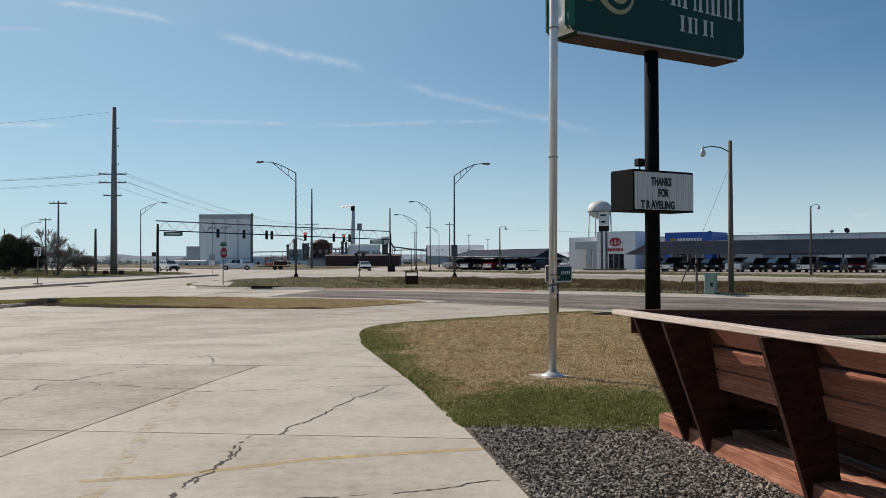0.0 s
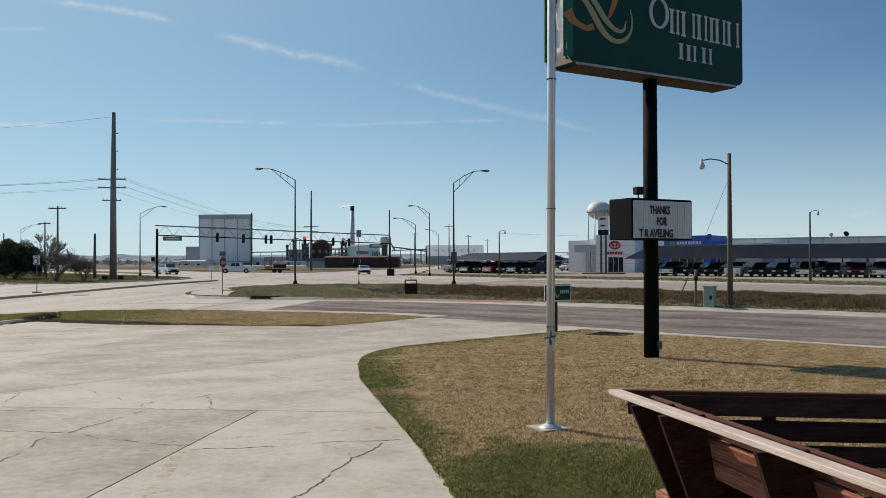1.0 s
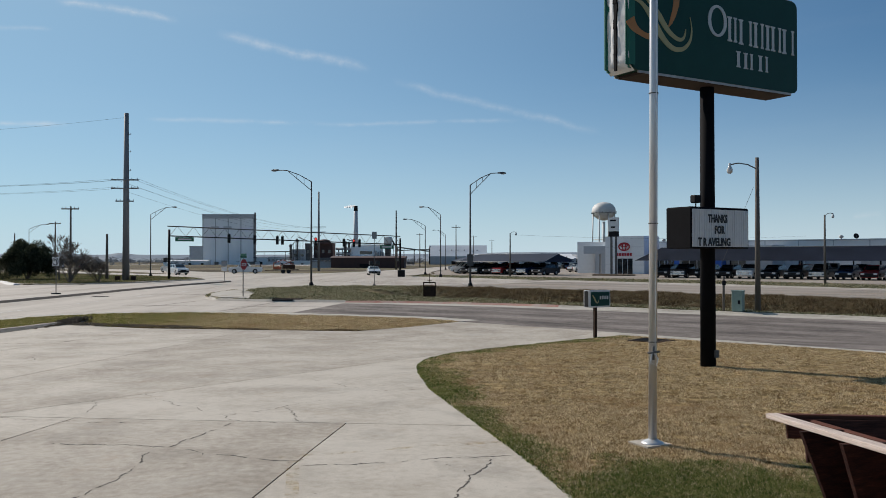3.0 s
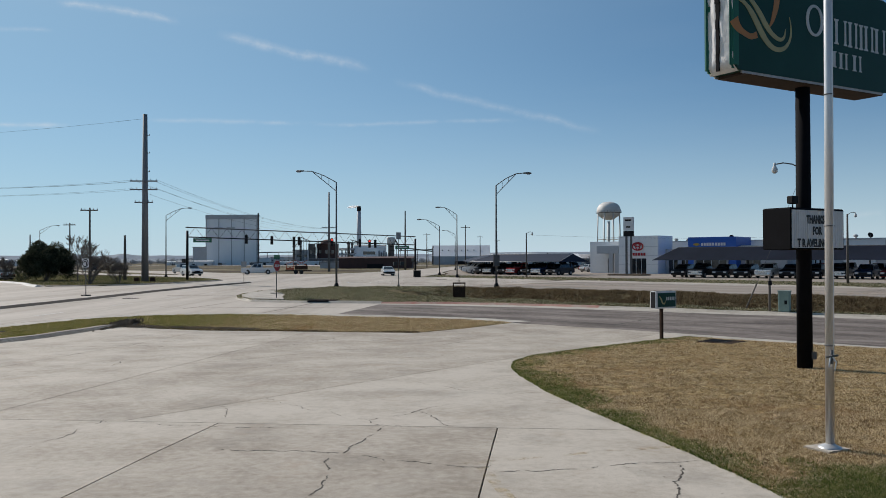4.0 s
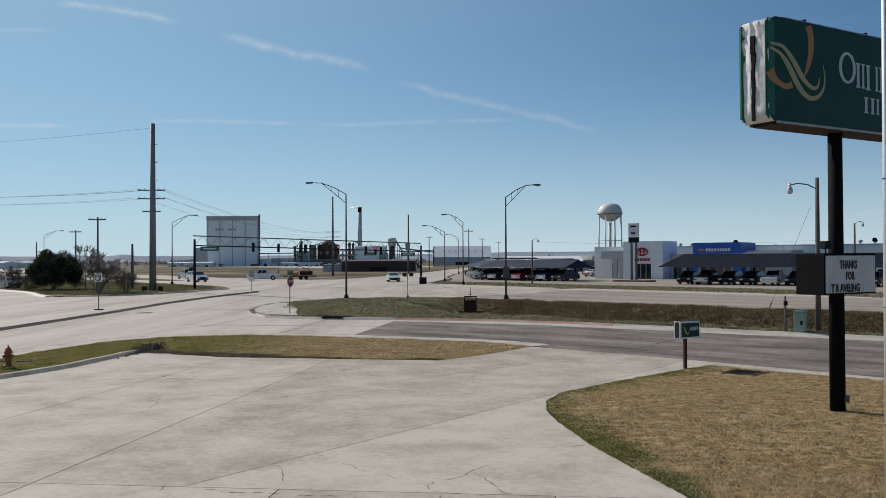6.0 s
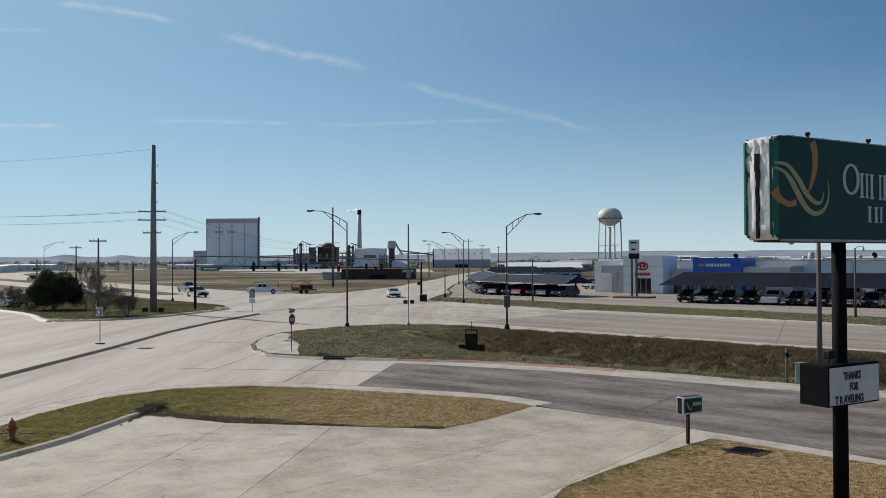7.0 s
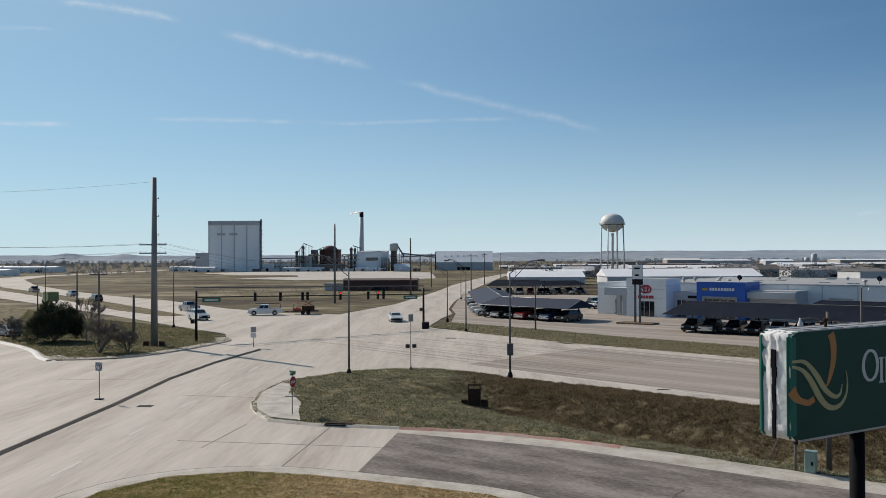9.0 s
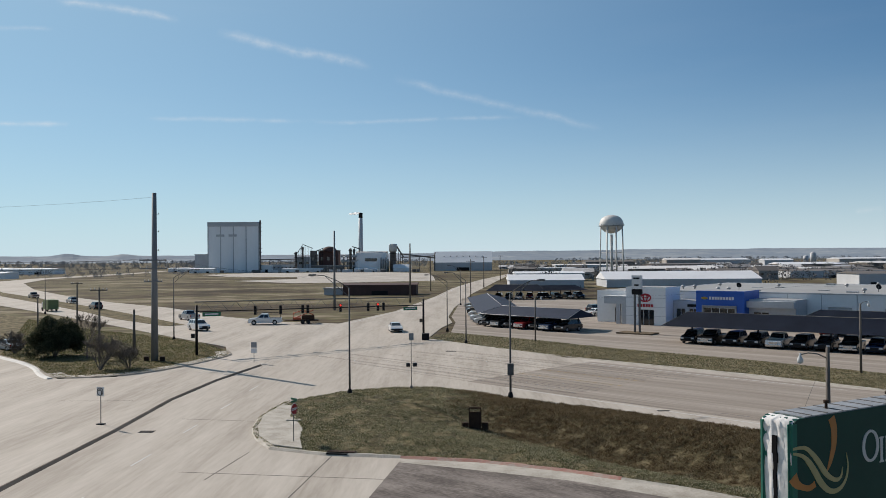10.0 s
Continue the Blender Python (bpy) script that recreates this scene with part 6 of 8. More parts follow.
wood_pole(-32.0, 189, 17.6, 0.28, ((9.7, 1.6, 0), (8.6, 1.6, 0)), "tall timber power pole by the field", POLEGREY)
wood_pole(-17.0, 220, 15.2, 0.26, (), "tall bare timber pole by the field")
wood_pole(-62, 128, 8.2, 0.14, ((7.9, 0.9, 0),), "timber pole with one crossarm")
wood_pole(-64, 120, 6.2, 0.13, (), "timber pole beside the street")
wood_pole(-118, 205, 8.5, 0.16, ((8.2, 1.0, 0), (7.4, 1.0, 0)), "timber pole with two crossarms by the highway")
wood_pole(-14.5, 300, 12.0, 0.2, ((11.5, 1.2, 0),), "timber pole beside the far street")
wood_pole(5.0, 330, 12.0, 0.2, ((11.5, 1.2, 0),), "timber pole beside the far street")
wood_pole(16.0, 430, 13.0, 0.22, ((12.4, 1.3, 0),), "timber pole beside the far street")
wood_pole(-1.5, 210, 11.0, 0.16, ((10.4, 1.1, 0),), "timber pole beside the far street")


def wire(a, b, sag, r=0.012):
    a, b = Vector(a), Vector(b)
    t = new("power_line")
    t.matrix_basis = Matrix.Translation(a)
    tagged(t, "thin sagging power line between poles", "power line", "power lines")
    pts = []
    for i in range(13):
        f = i / 12
        p = (b - a) * f
        p.z -= sag * 4 * f * (1 - f)
        pts.append(p)
    bm = BM()
    pipe(bm, pts, r, 4)
    part("wire", bm, GALV, t)


for dz_, dx in ((11.55, -1.35), (11.55, 0.75), (11.55, 1.35), (10.6, -1.35), (10.6, 1.35)):
    wire((-38.5 + dx, 95.7, G(95.7) + dz_), (-32.0 + dx * 0.9, 189, G(189) + dz_ - 2.1), 1.4)
    wire((-38.5 + dx, 95.7, G(95.7) + dz_), (-112 + dx, 118, G(118) + dz_ + 3.5), 1.6)
wire((-38.2, 95.7, 18.3), (-110, 116, 19.5), 1.2)
wire((6.1, 115.8, 5.5), (60, 150, 6.2), 0.5)

# ---- traffic signals on a long span truss ----
MA, MB = Vector((-35.4, 101.0, G(101))), Vector((-9.4, 123.9, G(123.9)))
span = thing("signal_truss", MA, "long steel truss carrying traffic signals over the junction", "traffic signal")
along = (MB - MA)
ad = along.normalized()
bm = BM()
rod(bm, (0, 0, -0.1), (0, 0, 6.0), 0.16, 0.14, 14)
part("mast", bm, DARKMETAL, span)
bm = BM()
rod(bm, along + Vector((0, 0, -0.1)), along + Vector((0, 0, 5.5)), 0.16, 0.14, 14)
part("mast", bm, DARKMETAL, span)
lo0, lo1 = Vector((0, 0, 5.25)), along + Vector((0, 0, 4.6))
hi0, hi1 = lo0 + Vector((0, 0, 1.15)), lo1 + Vector((0, 0, 1.2))
for name, a, b in (("lower_chord", lo0, lo1), ("upper_chord", hi0 - ad * 0.2, hi1)):
    bm = BM()
    rod(bm, a, b, 0.07, 0.07, 8)
    part(name, bm, GALV if name == "upper_chord" else DARKMETAL, span)
for i in range(17):
    f0, f1 = i / 17, (i + 1) / 17
    for a, b in ((lo0.lerp(lo1, f0), hi0.lerp(hi1, (f0 + f1) / 2)), (hi0.lerp(hi1, (f0 + f1) / 2), lo0.lerp(lo1, f1))):
        bm = BM()
        rod(bm, a, b, 0.022, 0.022, 5)
        part("lattice", bm, GALV, span)


def signal_head(f, lit, pair):
    p = MA + lo0.lerp(lo1, f)
    t = thing("traffic_light", p, "black three-lamp traffic light with a " + lit + " lamp" if lit == "red" else "black three-lamp traffic light hung from the truss", "traffic light", "traffic lights on the truss", turn=pair)
    bm = BM()
    box(bm, (0, -0.13, -0.05), (0.36, 0.22, 1.10))
    bmesh.ops.bevel(bm, geom=bm.edges[:], offset=0.03, segments=1, affect="EDGES")
    part("housing", bm, BLACKINK, t)
    for k in range(3):
        z = 0.30 - 0.35 * k
        bm = BM()
        rod(bm, (0, -0.235, z), (0, -0.255, z), 0.13, 0.13, 14)
        part("lens", bm, RED_ON if (k == 0 and lit == "red") else DARKMETAL, t, "glowing red lens" if (k == 0 and lit == "red") else "")
        bm = BM()
        for j in range(9):
            a0, a1 = math.pi * (j / 9 * 1.2 - 0.1), math.pi * ((j + 1) / 9 * 1.2 - 0.1)
            v = [bm.verts.new((0.145 * math.cos(a), y, z + 0.145 * math.sin(a))) for a, y in ((a0, -0.24), (a1, -0.24), (a1, -0.40), (a0, -0.40))]
            bm.faces.new(v)
        part("visor", bm, BLACKINK, t)
    bm = BM()
    rod(bm, (0, -0.05, 0.45), (0, 0, 0.62), 0.03)
    part("bracket", bm, GALV, t)


for f, lit in ((0.223, ""), (0.326, ""), (0.419, ""), (0.441, ""), (0.587, "red"), (0.718, ""), (0.765, "red"), (0.793, "")):
    signal_head(f, lit, 10)
for f, up in ((0.055, -0.35), (0.93, -0.42)):
    p = MA + lo0.lerp(lo1, f)
    t = thing("street_name_sign", p, "green street name sign hung from the truss", "street sign", turn=30)
    bm = BM()
    box(bm, (0, -0.05, up), (2.2, 0.05, 0.5))
    part("plate", bm, STREETGREEN, t)
    bm = BM()
    box(bm, (0, -0.08, up), (1.6, 0.02, 0.16))
    part("bar", bm, SIGNWHITE, t)
    bm = BM()
    for x in (-0.7, 0.7):
        rod(bm, (x, -0.05, up + 0.2), (x, 0, 0.05), 0.02)
    part("hanger", bm, GALV, t)
for x, y in ((-35.4, 100.85), (-9.4, 123.75)):
    t = thing("pedestrian_signal", (x - 0.35, y - 0.1, G(y) + 2.4), "small black pedestrian signal on the mast", "traffic light")
    bm = BM()
    box(bm, (0, 0, 0), (0.42, 0.35, 0.5))
    bmesh.ops.bevel(bm, geom=bm.edges[:], offset=0.03, segments=1, affect="EDGES")
    part("housing", bm, BLACKINK, t)
    bm = BM()
    box(bm, (0, -0.18, 0), (0.3, 0.02, 0.36))
    part("lens", bm, GLASS, t)
mastbox = thing("signal_cabinet", (-8.9, 119.0, G(119)), "dark cabinet box on the corner verge", "utility box")
bm = BM()
box(bm, (0, 0, 0.45), (1.0, 0.6, 0.9))
part("case", bm, DARKMETAL, mastbox)
bm = BM()
box(bm, (0, 0, 0.93), (1.06, 0.66, 0.06))
part("lid", bm, GALV, mastbox)


def post_sign(name, x, y, h, label, kind, face, size, turn=0.0, lift=0.0):
    t = thing(name, (x, y, G(y) + lift), label, kind, turn=turn)
    bm = BM()
    rod(bm, (0, 0.03, -0.1), (0, 0.03, h), 0.03, 0.03, 8)
    part("post", bm, GALV, t)
    return t


stop = post_sign("stop_sign", -14.45, 53.5, 2.55, "red octagonal stop sign with street name plates", "stop sign", None, 0, 68, 0.12)
bm = BM()
slab_between(bm, [(0.38 * math.cos(radians(22.5 + 45 * i)), -0.02, 2.08 + 0.38 * math.sin(radians(22.5 + 45 * i))) for i in range(8)], (0, 0.015, 0))
part("border", bm, SIGNWHITE, stop)
bm = BM()
slab_between(bm, [(0.35 * math.cos(radians(22.5 + 45 * i)), -0.03, 2.08 + 0.35 * math.sin(radians(22.5 + 45 * i))) for i in range(8)], (0, 0.012, 0))
part("plate", bm, SIGNRED, stop)
lettering("STOP", 0.22, -0.24, 2.0, stop, SIGNWHITE, -0.04, 0.48)["label"] = "white letters reading stop"
for z, a in ((2.57, 0), (2.70, 70)):
    bm = BM()
    box(bm, (0, 0, z), (0.62, 0.02, 0.13), a)
    part("name_plate", bm, STREETGREEN, stop)
noturn = post_sign("no_turn_sign", -29.23, 59.5, 2.6, "white no-turn sign with a black arrow on a slim post", "road sign", None, 0, -20, 0.1)
bm = BM()
box(bm, (0, -0.02, 2.3), (0.62, 0.015, 0.62))
part("plate", bm, SIGNWHITE, noturn)
bm = BM()
ribbon(bm, smooth_rows([(0.26 * math.cos(radians(a)), 2.3 + 0.26 * math.sin(radians(a)), 0.06) for a in range(0, 361, 30)], 1), -0.04, 0.008)
part("ring", bm, BLACKINK, noturn)
bm = BM()
ribbon(bm, smooth_rows([(0.12, 2.12, 0.07), (0.12, 2.32, 0.07), (0.02, 2.42, 0.07), (-0.1, 2.38, 0.08), (-0.16, 2.32, 0.02)]), -0.042, 0.008)
part("arrow", bm, BLACKINK, noturn)
bm = BM()
box(bm, (0, 0.03, 0.03), (0.5, 0.4, 0.08))
part("base", bm, DARKMETAL, noturn)
ks = post_sign("median_sign", -26.8, 93.8, 2.2, "white sign plates on a post at the median tip", "road sign", None, 0, 0, 0.1)
bm = BM()
box(bm, (0, -0.02, 1.9), (0.62, 0.015, 0.6))
part("plate", bm, SIGNBACK, ks)
bm = BM()
box(bm, (0, -0.02, 1.28), (0.62, 0.015, 0.5))
part("plate", bm, SIGNWHITE, ks)
sb = post_sign("signal_post", -8.35, 75.2, 4.8, "slim signal post with black lamps seen from the side", "traffic signal", None, 0, 15, 0.1)
bm = BM()
box(bm, (0, -0.03, 4.55), (0.42, 0.02, 0.62))
part("plate", bm, SIGNBACK, sb)
for x in (-0.3, 0.3):
    bm = BM()
    box(bm, (x, -0.05, 2.1), (0.34, 0.34, 0.32))
    bmesh.ops.bevel(bm, geom=bm.edges[:], offset=0.03, segments=1, affect="EDGES")
    part("signal_lamp", bm, BLACKINK, sb)
bm = BM()
lathe(bm, (0, 0.03, -0.1), [(0.14, 0), (0.14, 0.25), (0.05, 0.4)], 10)
part("base", bm, GALV, sb)
pad = thing("kerb_ramp_pad", (-15.3, 60.8, G(60.8) + 0.19), "small pale concrete pad in the grass", "pavement", turn=-8)
bm = BM()
box(bm, (0, 0, 0), (1.9, 1.5, 0.12))
part("slab", bm, KERBC, pad)

# ---- shrubs and bare trees on the corner ----


def needle_bush(x, y, w, h, seed):
    t = thing("juniper", (x, y, G(y) + 0.04), "large dense dark green juniper shrub", "shrub")
    rng_ = np.random.default_rng(seed)
    bm = BM()
    for k in range(6):
        a = k * 1.05
        rod(bm, (0, 0, -0.1), (math.cos(a) * w * 0.3, math.sin(a) * w * 0.3, h * 0.6), 0.10, 0.03, 6)
    part("trunk", bm, BARK, t)
    v_, f_ = [], []
    lobes = []
    for k in range(58):
        a, f = rng_.uniform(0, 6.283), math.sqrt(rng_.uniform(0.0, 1))
        rim = 0.5 * w * (0.88 + 0.16 * math.sin(3 * a + 1) + 0.08 * math.sin(7 * a))
        top = h * (1.0 - 0.42 * f ** 3.0) * rng_.uniform(0.80, 1.02)
        r = rng_.uniform(0.09, 0.17) * h
        lobes.append((math.cos(a) * f * rim, math.sin(a) * f * rim, max(r * 0.8, (top - r) * rng_.uniform(0.35, 1.0)), r))
    for i in range(42000):
        cx, cy, cz, r = lobes[int(rng_.integers(len(lobes)))]
        d = Vector((rng_.normal(), rng_.normal(), rng_.normal())).normalized()
        p = Vector((cx, cy, cz)) + d * r * rng_.uniform(0.55, 1.15)
        p.z = max(0.05, p.z)
        d = (d * 0.7 + Vector((rng_.normal() * 0.6, rng_.normal() * 0.6, rng_.normal() * 0.6 + 0.5))).normalized()
        e = d.orthogonal().normalized()
        ln, wd = rng_.uniform(0.10, 0.30), rng_.uniform(0.025, 0.06)
        k = len(v_)
        v_ += [p - e * wd, p + e * wd, p + d * ln]
        f_.append((k, k + 1, k + 2))
    me_ = bpy.data.meshes.new("foliage")
    me_.from_pydata(v_, [], f_)
    me_.materials.append(NEEDLES)
    shared("foliage", me_, t)


def bare_tree(x, y, h, seed, spread=0.6, stems=1, limit=6, label="leafless tree with fine twigs"):
    t = thing("bare_tree", (x, y, G(y)), label, "tree", "bare trees on the corner")
    rng_ = random.Random(seed)
    bt, bw = BM(), BM()

    def grow(p, d, length, r, level):
        q = p + d * length
        rod(bt if level < 2 else bw, p, q, r, r * 0.65, 6 if level < 2 else 3, False)
        if level >= limit:
            return
        for _ in range(3 if 0 < level < 5 else 4):
            e = (d + Vector((rng_.uniform(-1, 1), rng_.uniform(-1, 1), rng_.uniform(-0.2, 0.6))) * spread).normalized()
            grow(p + d * length * rng_.uniform(0.55, 1.0), e, length * rng_.uniform(0.6, 0.82), max(0.011, r * 0.55), level + 1)

    for k in range(stems):
        d = Vector((rng_.uniform(-0.9, 0.9), rng_.uniform(-0.9, 0.9), 1)).normalized() if stems > 1 else Vector((0, 0, 1))
        grow(Vector((0, 0, -0.1)), d, h * 0.30, 0.10 if stems == 1 else 0.06, 0)
    part("trunk", bt, BARK, t)
    part("crown", bw, TWIG, t, "spray of fine bare twigs")


needle_bush(-52.0, 100.2, 5.5, 5.5, 3)
bare_tree(-47.3, 98.2, 7.0, 6, 0.52, 1, 6, "leafless young tree with a fine open crown")
bare_tree(-41.6, 88.4, 4.9, 5, 0.72, 7, 5, "low leafless many-stemmed shrub with fine twigs")
bare_tree(-58.8, 103.8, 3.8, 9, 0.7, 7, 5, "low leafless many-stemmed shrub with fine twigs")
bare_tree(-39.0, 89.6, 3.4, 12, 0.8, 6, 5, "low leafless many-stemmed shrub with fine twigs")

# ---- vehicles ----
SHAPES = {
    # body outline (x forward, z up), cab outline, axles, wheel radius, width, length
    "pickup": ([(0.0, 0.55), (0.0, 1.08), (0.06, 1.16), (2.15, 1.16), (4.15, 1.20), (5.45, 1.10), (5.72, 0.98), (5.78, 0.50), (5.6, 0.36)], [(2.12, 1.14), (4.32, 1.18), (3.62, 1.86), (2.34, 1.86)], (1.20, 4.78), 0.40, 1.98, 5.8),
    "suv": ([(0.0, 0.52), (0.02, 1.05), (0.3, 1.12), (3.5, 1.12), (4.5, 1.02), (4.78, 0.88), (4.84, 0.48), (4.7, 0.34)], [(0.16, 1.10), (3.72, 1.11), (2.95, 1.74), (0.42, 1.74)], (0.95, 3.85), 0.37, 1.88, 4.85),
    "sedan": ([(0.0, 0.45), (0.03, 0.92), (0.9, 1.0), (3.4, 0.98), (4.6, 0.84), (4.86, 0.70), (4.9, 0.38), (4.75, 0.26)], [(0.75, 0.97), (3.75, 0.96), (2.85, 1.42), (1.45, 1.42)], (0.98, 3.85), 0.33, 1.82, 4.9),
    "van": ([(0.0, 0.50), (0.0, 1.30), (4.3, 1.32), (5.2, 1.12), (5.45, 0.95), (5.5, 0.48), (5.35, 0.34)], [(0.02, 1.28), (4.62, 1.28), (3.9, 2.08), (0.10, 2.08)], (1.05, 4.4), 0.37, 1.98, 5.5),
}
PROTO = {}


def loft(bm, loop, half, inset=0.05, drop=0.03):
    """A body: the side outline across the width, drawn in slightly at both sides."""
    cx = sum(p[0] for p in loop) / len(loop)
    cz = sum(p[1] for p in loop) / len(loop)
    rows = []
    for y, k in ((-half, 0.975), (-half + inset, 1.0), (half - inset, 1.0), (half, 0.975)):
        rows.append([bm.verts.new((cx + (x - cx) * k, y, cz + (z - cz) * k)) for x, z in loop])
    for a, b in zip(rows, rows[1:]):
        for i in range(len(loop)):
            j = (i + 1) % len(loop)
            bm.faces.new((a[i], a[j], b[j], b[i]))
    bm.faces.new(rows[0])
    bm.faces.new(rows[-1][::-1])


def vehicle(kind, paint, place, heading, label, category="car", group=""):
    """A parked or standing vehicle; its middle stands at place, its nose points along heading (degrees)."""
    m = Matrix.Translation((place[0], place[1], G(place[1]))) @ Matrix.Rotation(radians(heading), 4, "Z")
    key = (kind, paint.name)
    if key in PROTO:
        t = copy_thing(PROTO[key], m)
        tagged(t, label, category, group)
        return t
    outline, cabin, axles, rw, width, length = SHAPES[kind]
    t = thing(kind if kind != "suv" else "sport_utility", (0, 0, 0), label, category, group)
    t.matrix_basis = m
    PROTO[key] = t
    half = width / 2
    mid = length / 2
    low = [(length - 0.15, 0.30)]
    for ax in reversed(axles):
        low += [(ax + (rw + 0.07) * math.cos(radians(a)), rw + (rw + 0.07) * math.sin(radians(a))) for a in range(-10, 191, 25)]
    low += [(0.12, 0.34)]
    loop = [(x - mid, z) for x, z in outline[:-1] + low]
    bm = BM()
    loft(bm, loop, half)
    body = part("body", bm, paint, t)
    cab_ = [(x - mid, z) for x, z in cabin]
    bm = BM()
    bot, top = [], []
    for x, z in cab_:
        y = half - 0.08 if z < cabin[2][1] - 0.1 else half - 0.25
        bot.append(bm.verts.new((x, -y, z)))
        top.append(bm.verts.new((x, y, z)))
    bm.faces.new(bot)
    bm.faces.new(top[::-1])
    for i in range(4):
        j = (i + 1) % 4
        bm.faces.new((bot[i], bot[j], top[j], top[i]))
    bmesh.ops.bevel(bm, geom=bm.edges[:], offset=0.035, segments=2, affect="EDGES")
    part("cab", bm, paint, t)
    (xb, zb), (xf, zf), (xt, zt), (xr, zr) = cab_

    def pane(name, corners):
        bm_ = BM()
        n = (Vector(corners[1]) - Vector(corners[0])).cross(Vector(corners[3]) - Vector(corners[0])).normalized()
        slab_between(bm_, [Vector(c) - n * 0.01 for c in corners], n * 0.022)
        part(name, bm_, GLASS, t)

    def side_point(u, v, sgn):
        xa, xb_ = xb + (xr - xb) * v, xf + (xt - xf) * v
        return (xa + (xb_ - xa) * u, sgn * (half - 0.08 - 0.17 * v), zb + (zr - zb) * v)

    splits = {"pickup": ((0.07, 0.45), (0.50, 0.90)), "suv": ((0.06, 0.30), (0.34, 0.60), (0.64, 0.90)), "sedan": ((0.10, 0.47), (0.52, 0.86)), "van": ((0.70, 0.93), (0.30, 0.64))}[kind]
    for sgn in (-1, 1):
        for u0, u1 in splits:
            c = [side_point(u0, 0.14, sgn), side_point(u1, 0.14, sgn), side_point(u1, 0.86, sgn), side_point(u0, 0.86, sgn)]
            pane("side_window", c if sgn < 0 else c[::-1])
    for name, (xa, za), (xc, zc), flip in (("windscreen", (xf, zf), (xt, zt), False), ("rear_window", (xb, zb), (xr, zr), True)):
        c = []
        for v, s in ((0.14, -1), (0.14, 1), (0.88, 1), (0.88, -1)):
            c.append((xa + (xc - xa) * v, s * (half - 0.16 - 0.15 * v), za + (zc - za) * v))
        pane(name, c[::-1] if flip else c)
    for ax in axles:
        for sgn in (-1, 1):
            c = Vector((ax - mid, sgn * (half - 0.13), rw))
            bm = BM()
            rod(bm, c + Vector((0, -0.12, 0)), c + Vector((0, 0.12, 0)), rw, rw, 20)
            bmesh.ops.bevel(bm, geom=[e for e in bm.edges if len(e.link_faces) == 2 and e.calc_face_angle(0) > 1], offset=0.03, segments=2, affect="EDGES")
            w = part("wheel", bm, RUBBER, t)
            bm = BM()
            rod(bm, c + Vector((0, sgn * 0.10, 0)), c + Vector((0, sgn * 0.128, 0)), rw * 0.62, rw * 0.55, 14)
            part("rim", bm, RIM, w)
    zl = outline[-3][1] - 0.12
    for sgn in (-1, 1):
        bm = BM()
        box(bm, (outline[-3][0] - mid - 0.03, sgn * (half - 0.27), zl - 0.03), (0.18, 0.40, 0.19))
        part("headlight", bm, LAMPGLASS, t)
        bm = BM()
        box(bm, (0.01 - mid, sgn * (half - 0.13), outline[1][1] - 0.18), (0.06, 0.16, 0.32))
        part("tail_light", bm, TAILRED, t)
    bm = BM()
    box(bm, (outline[-3][0] - mid + 0.02, 0, zl - 0.10), (0.14, width - 0.95, 0.30))
    part("grille", bm, DARKMETAL if kind != "pickup" else CHROME, t)
    for x, z in ((length - mid - 0.03, 0.50), (-mid + 0.0, 0.55)):
        bm = BM()
        box(bm, (x, 0, z), (0.16, width - 0.06, 0.20))
        bmesh.ops.bevel(bm, geom=bm.edges[:], offset=0.03, segments=1, affect="EDGES")
        part("bumper", bm, CHROME if kind == "pickup" else DARKMETAL, t)
    if kind == "pickup":
        bm = BM()
        box(bm, (1.08 - mid, 0, 1.165), (1.95, width - 0.34, 0.02))
        part("bed", bm, DARKMETAL, t)
    bm = BM()
    box(bm, (0, 0, 0.36), (length - 1.0, width - 0.5, 0.16))
    part("chassis", bm, DARKMETAL, t)
    return t


def paintwork(name, c):
    return paint_of(name, c, 0.3, 0.1, 0.5, 0.08, 0.6)


WHITECAR, BLACKCAR, SILVERCAR = paintwork("white car paint", (0.72, 0.72, 0.71)), paintwork("black car paint", (0.012, 0.012, 0.014)), paintwork("silver car paint", (0.36, 0.37, 0.38))
# the dark grey is deepened to suit cars in canopy shade
REDCAR, BLUECAR, GREYCAR, TANCAR = paintwork("red car paint", (0.26, 0.018, 0.02)), paintwork("dark blue car paint", (0.012, 0.028, 0.075)), paintwork("dark grey car paint deepened for shade", (0.03, 0.031, 0.034)), paintwork("tan car paint", (0.36, 0.31, 0.24))

HWL = math.degrees(math.atan2(-0.77, 0.64))
vehicle("sedan", WHITECAR, (-14.2, 133.0), -80, "white sedan standing at the junction", "car")
vehicle("suv", WHITECAR, (-46.3, 137.0), HWL, "white sport utility on the highway before the junction", "car")
vehicle("pickup", WHITECAR, (-38.2, 148.6), 190, "white work pickup with a ladder rack towing a trailer", "pickup truck")
vehicle("pickup", SILVERCAR, (-55.4, 160.5), HWL + 180, "silver pickup leaving along the highway", "pickup truck")
vehicle("suv", BLACKCAR, (-89, 197), HWL + 180, "dark sport utility far along the highway", "car")
vehicle("suv", SILVERCAR, (-107.5, 225), HWL + 180, "silver sport utility far along the highway", "car")
vehicle("pickup", BLACKCAR, (-134.5, 258), HWL + 180, "black pickup far along the highway", "pickup truck")
vehicle("sedan", SILVERCAR, (-62, 108.5), 140, "pale car parked beyond the shrubs", "car")
vehicle("van", WHITECAR, (-69, 112), 140, "white van parked beyond the shrubs", "van")
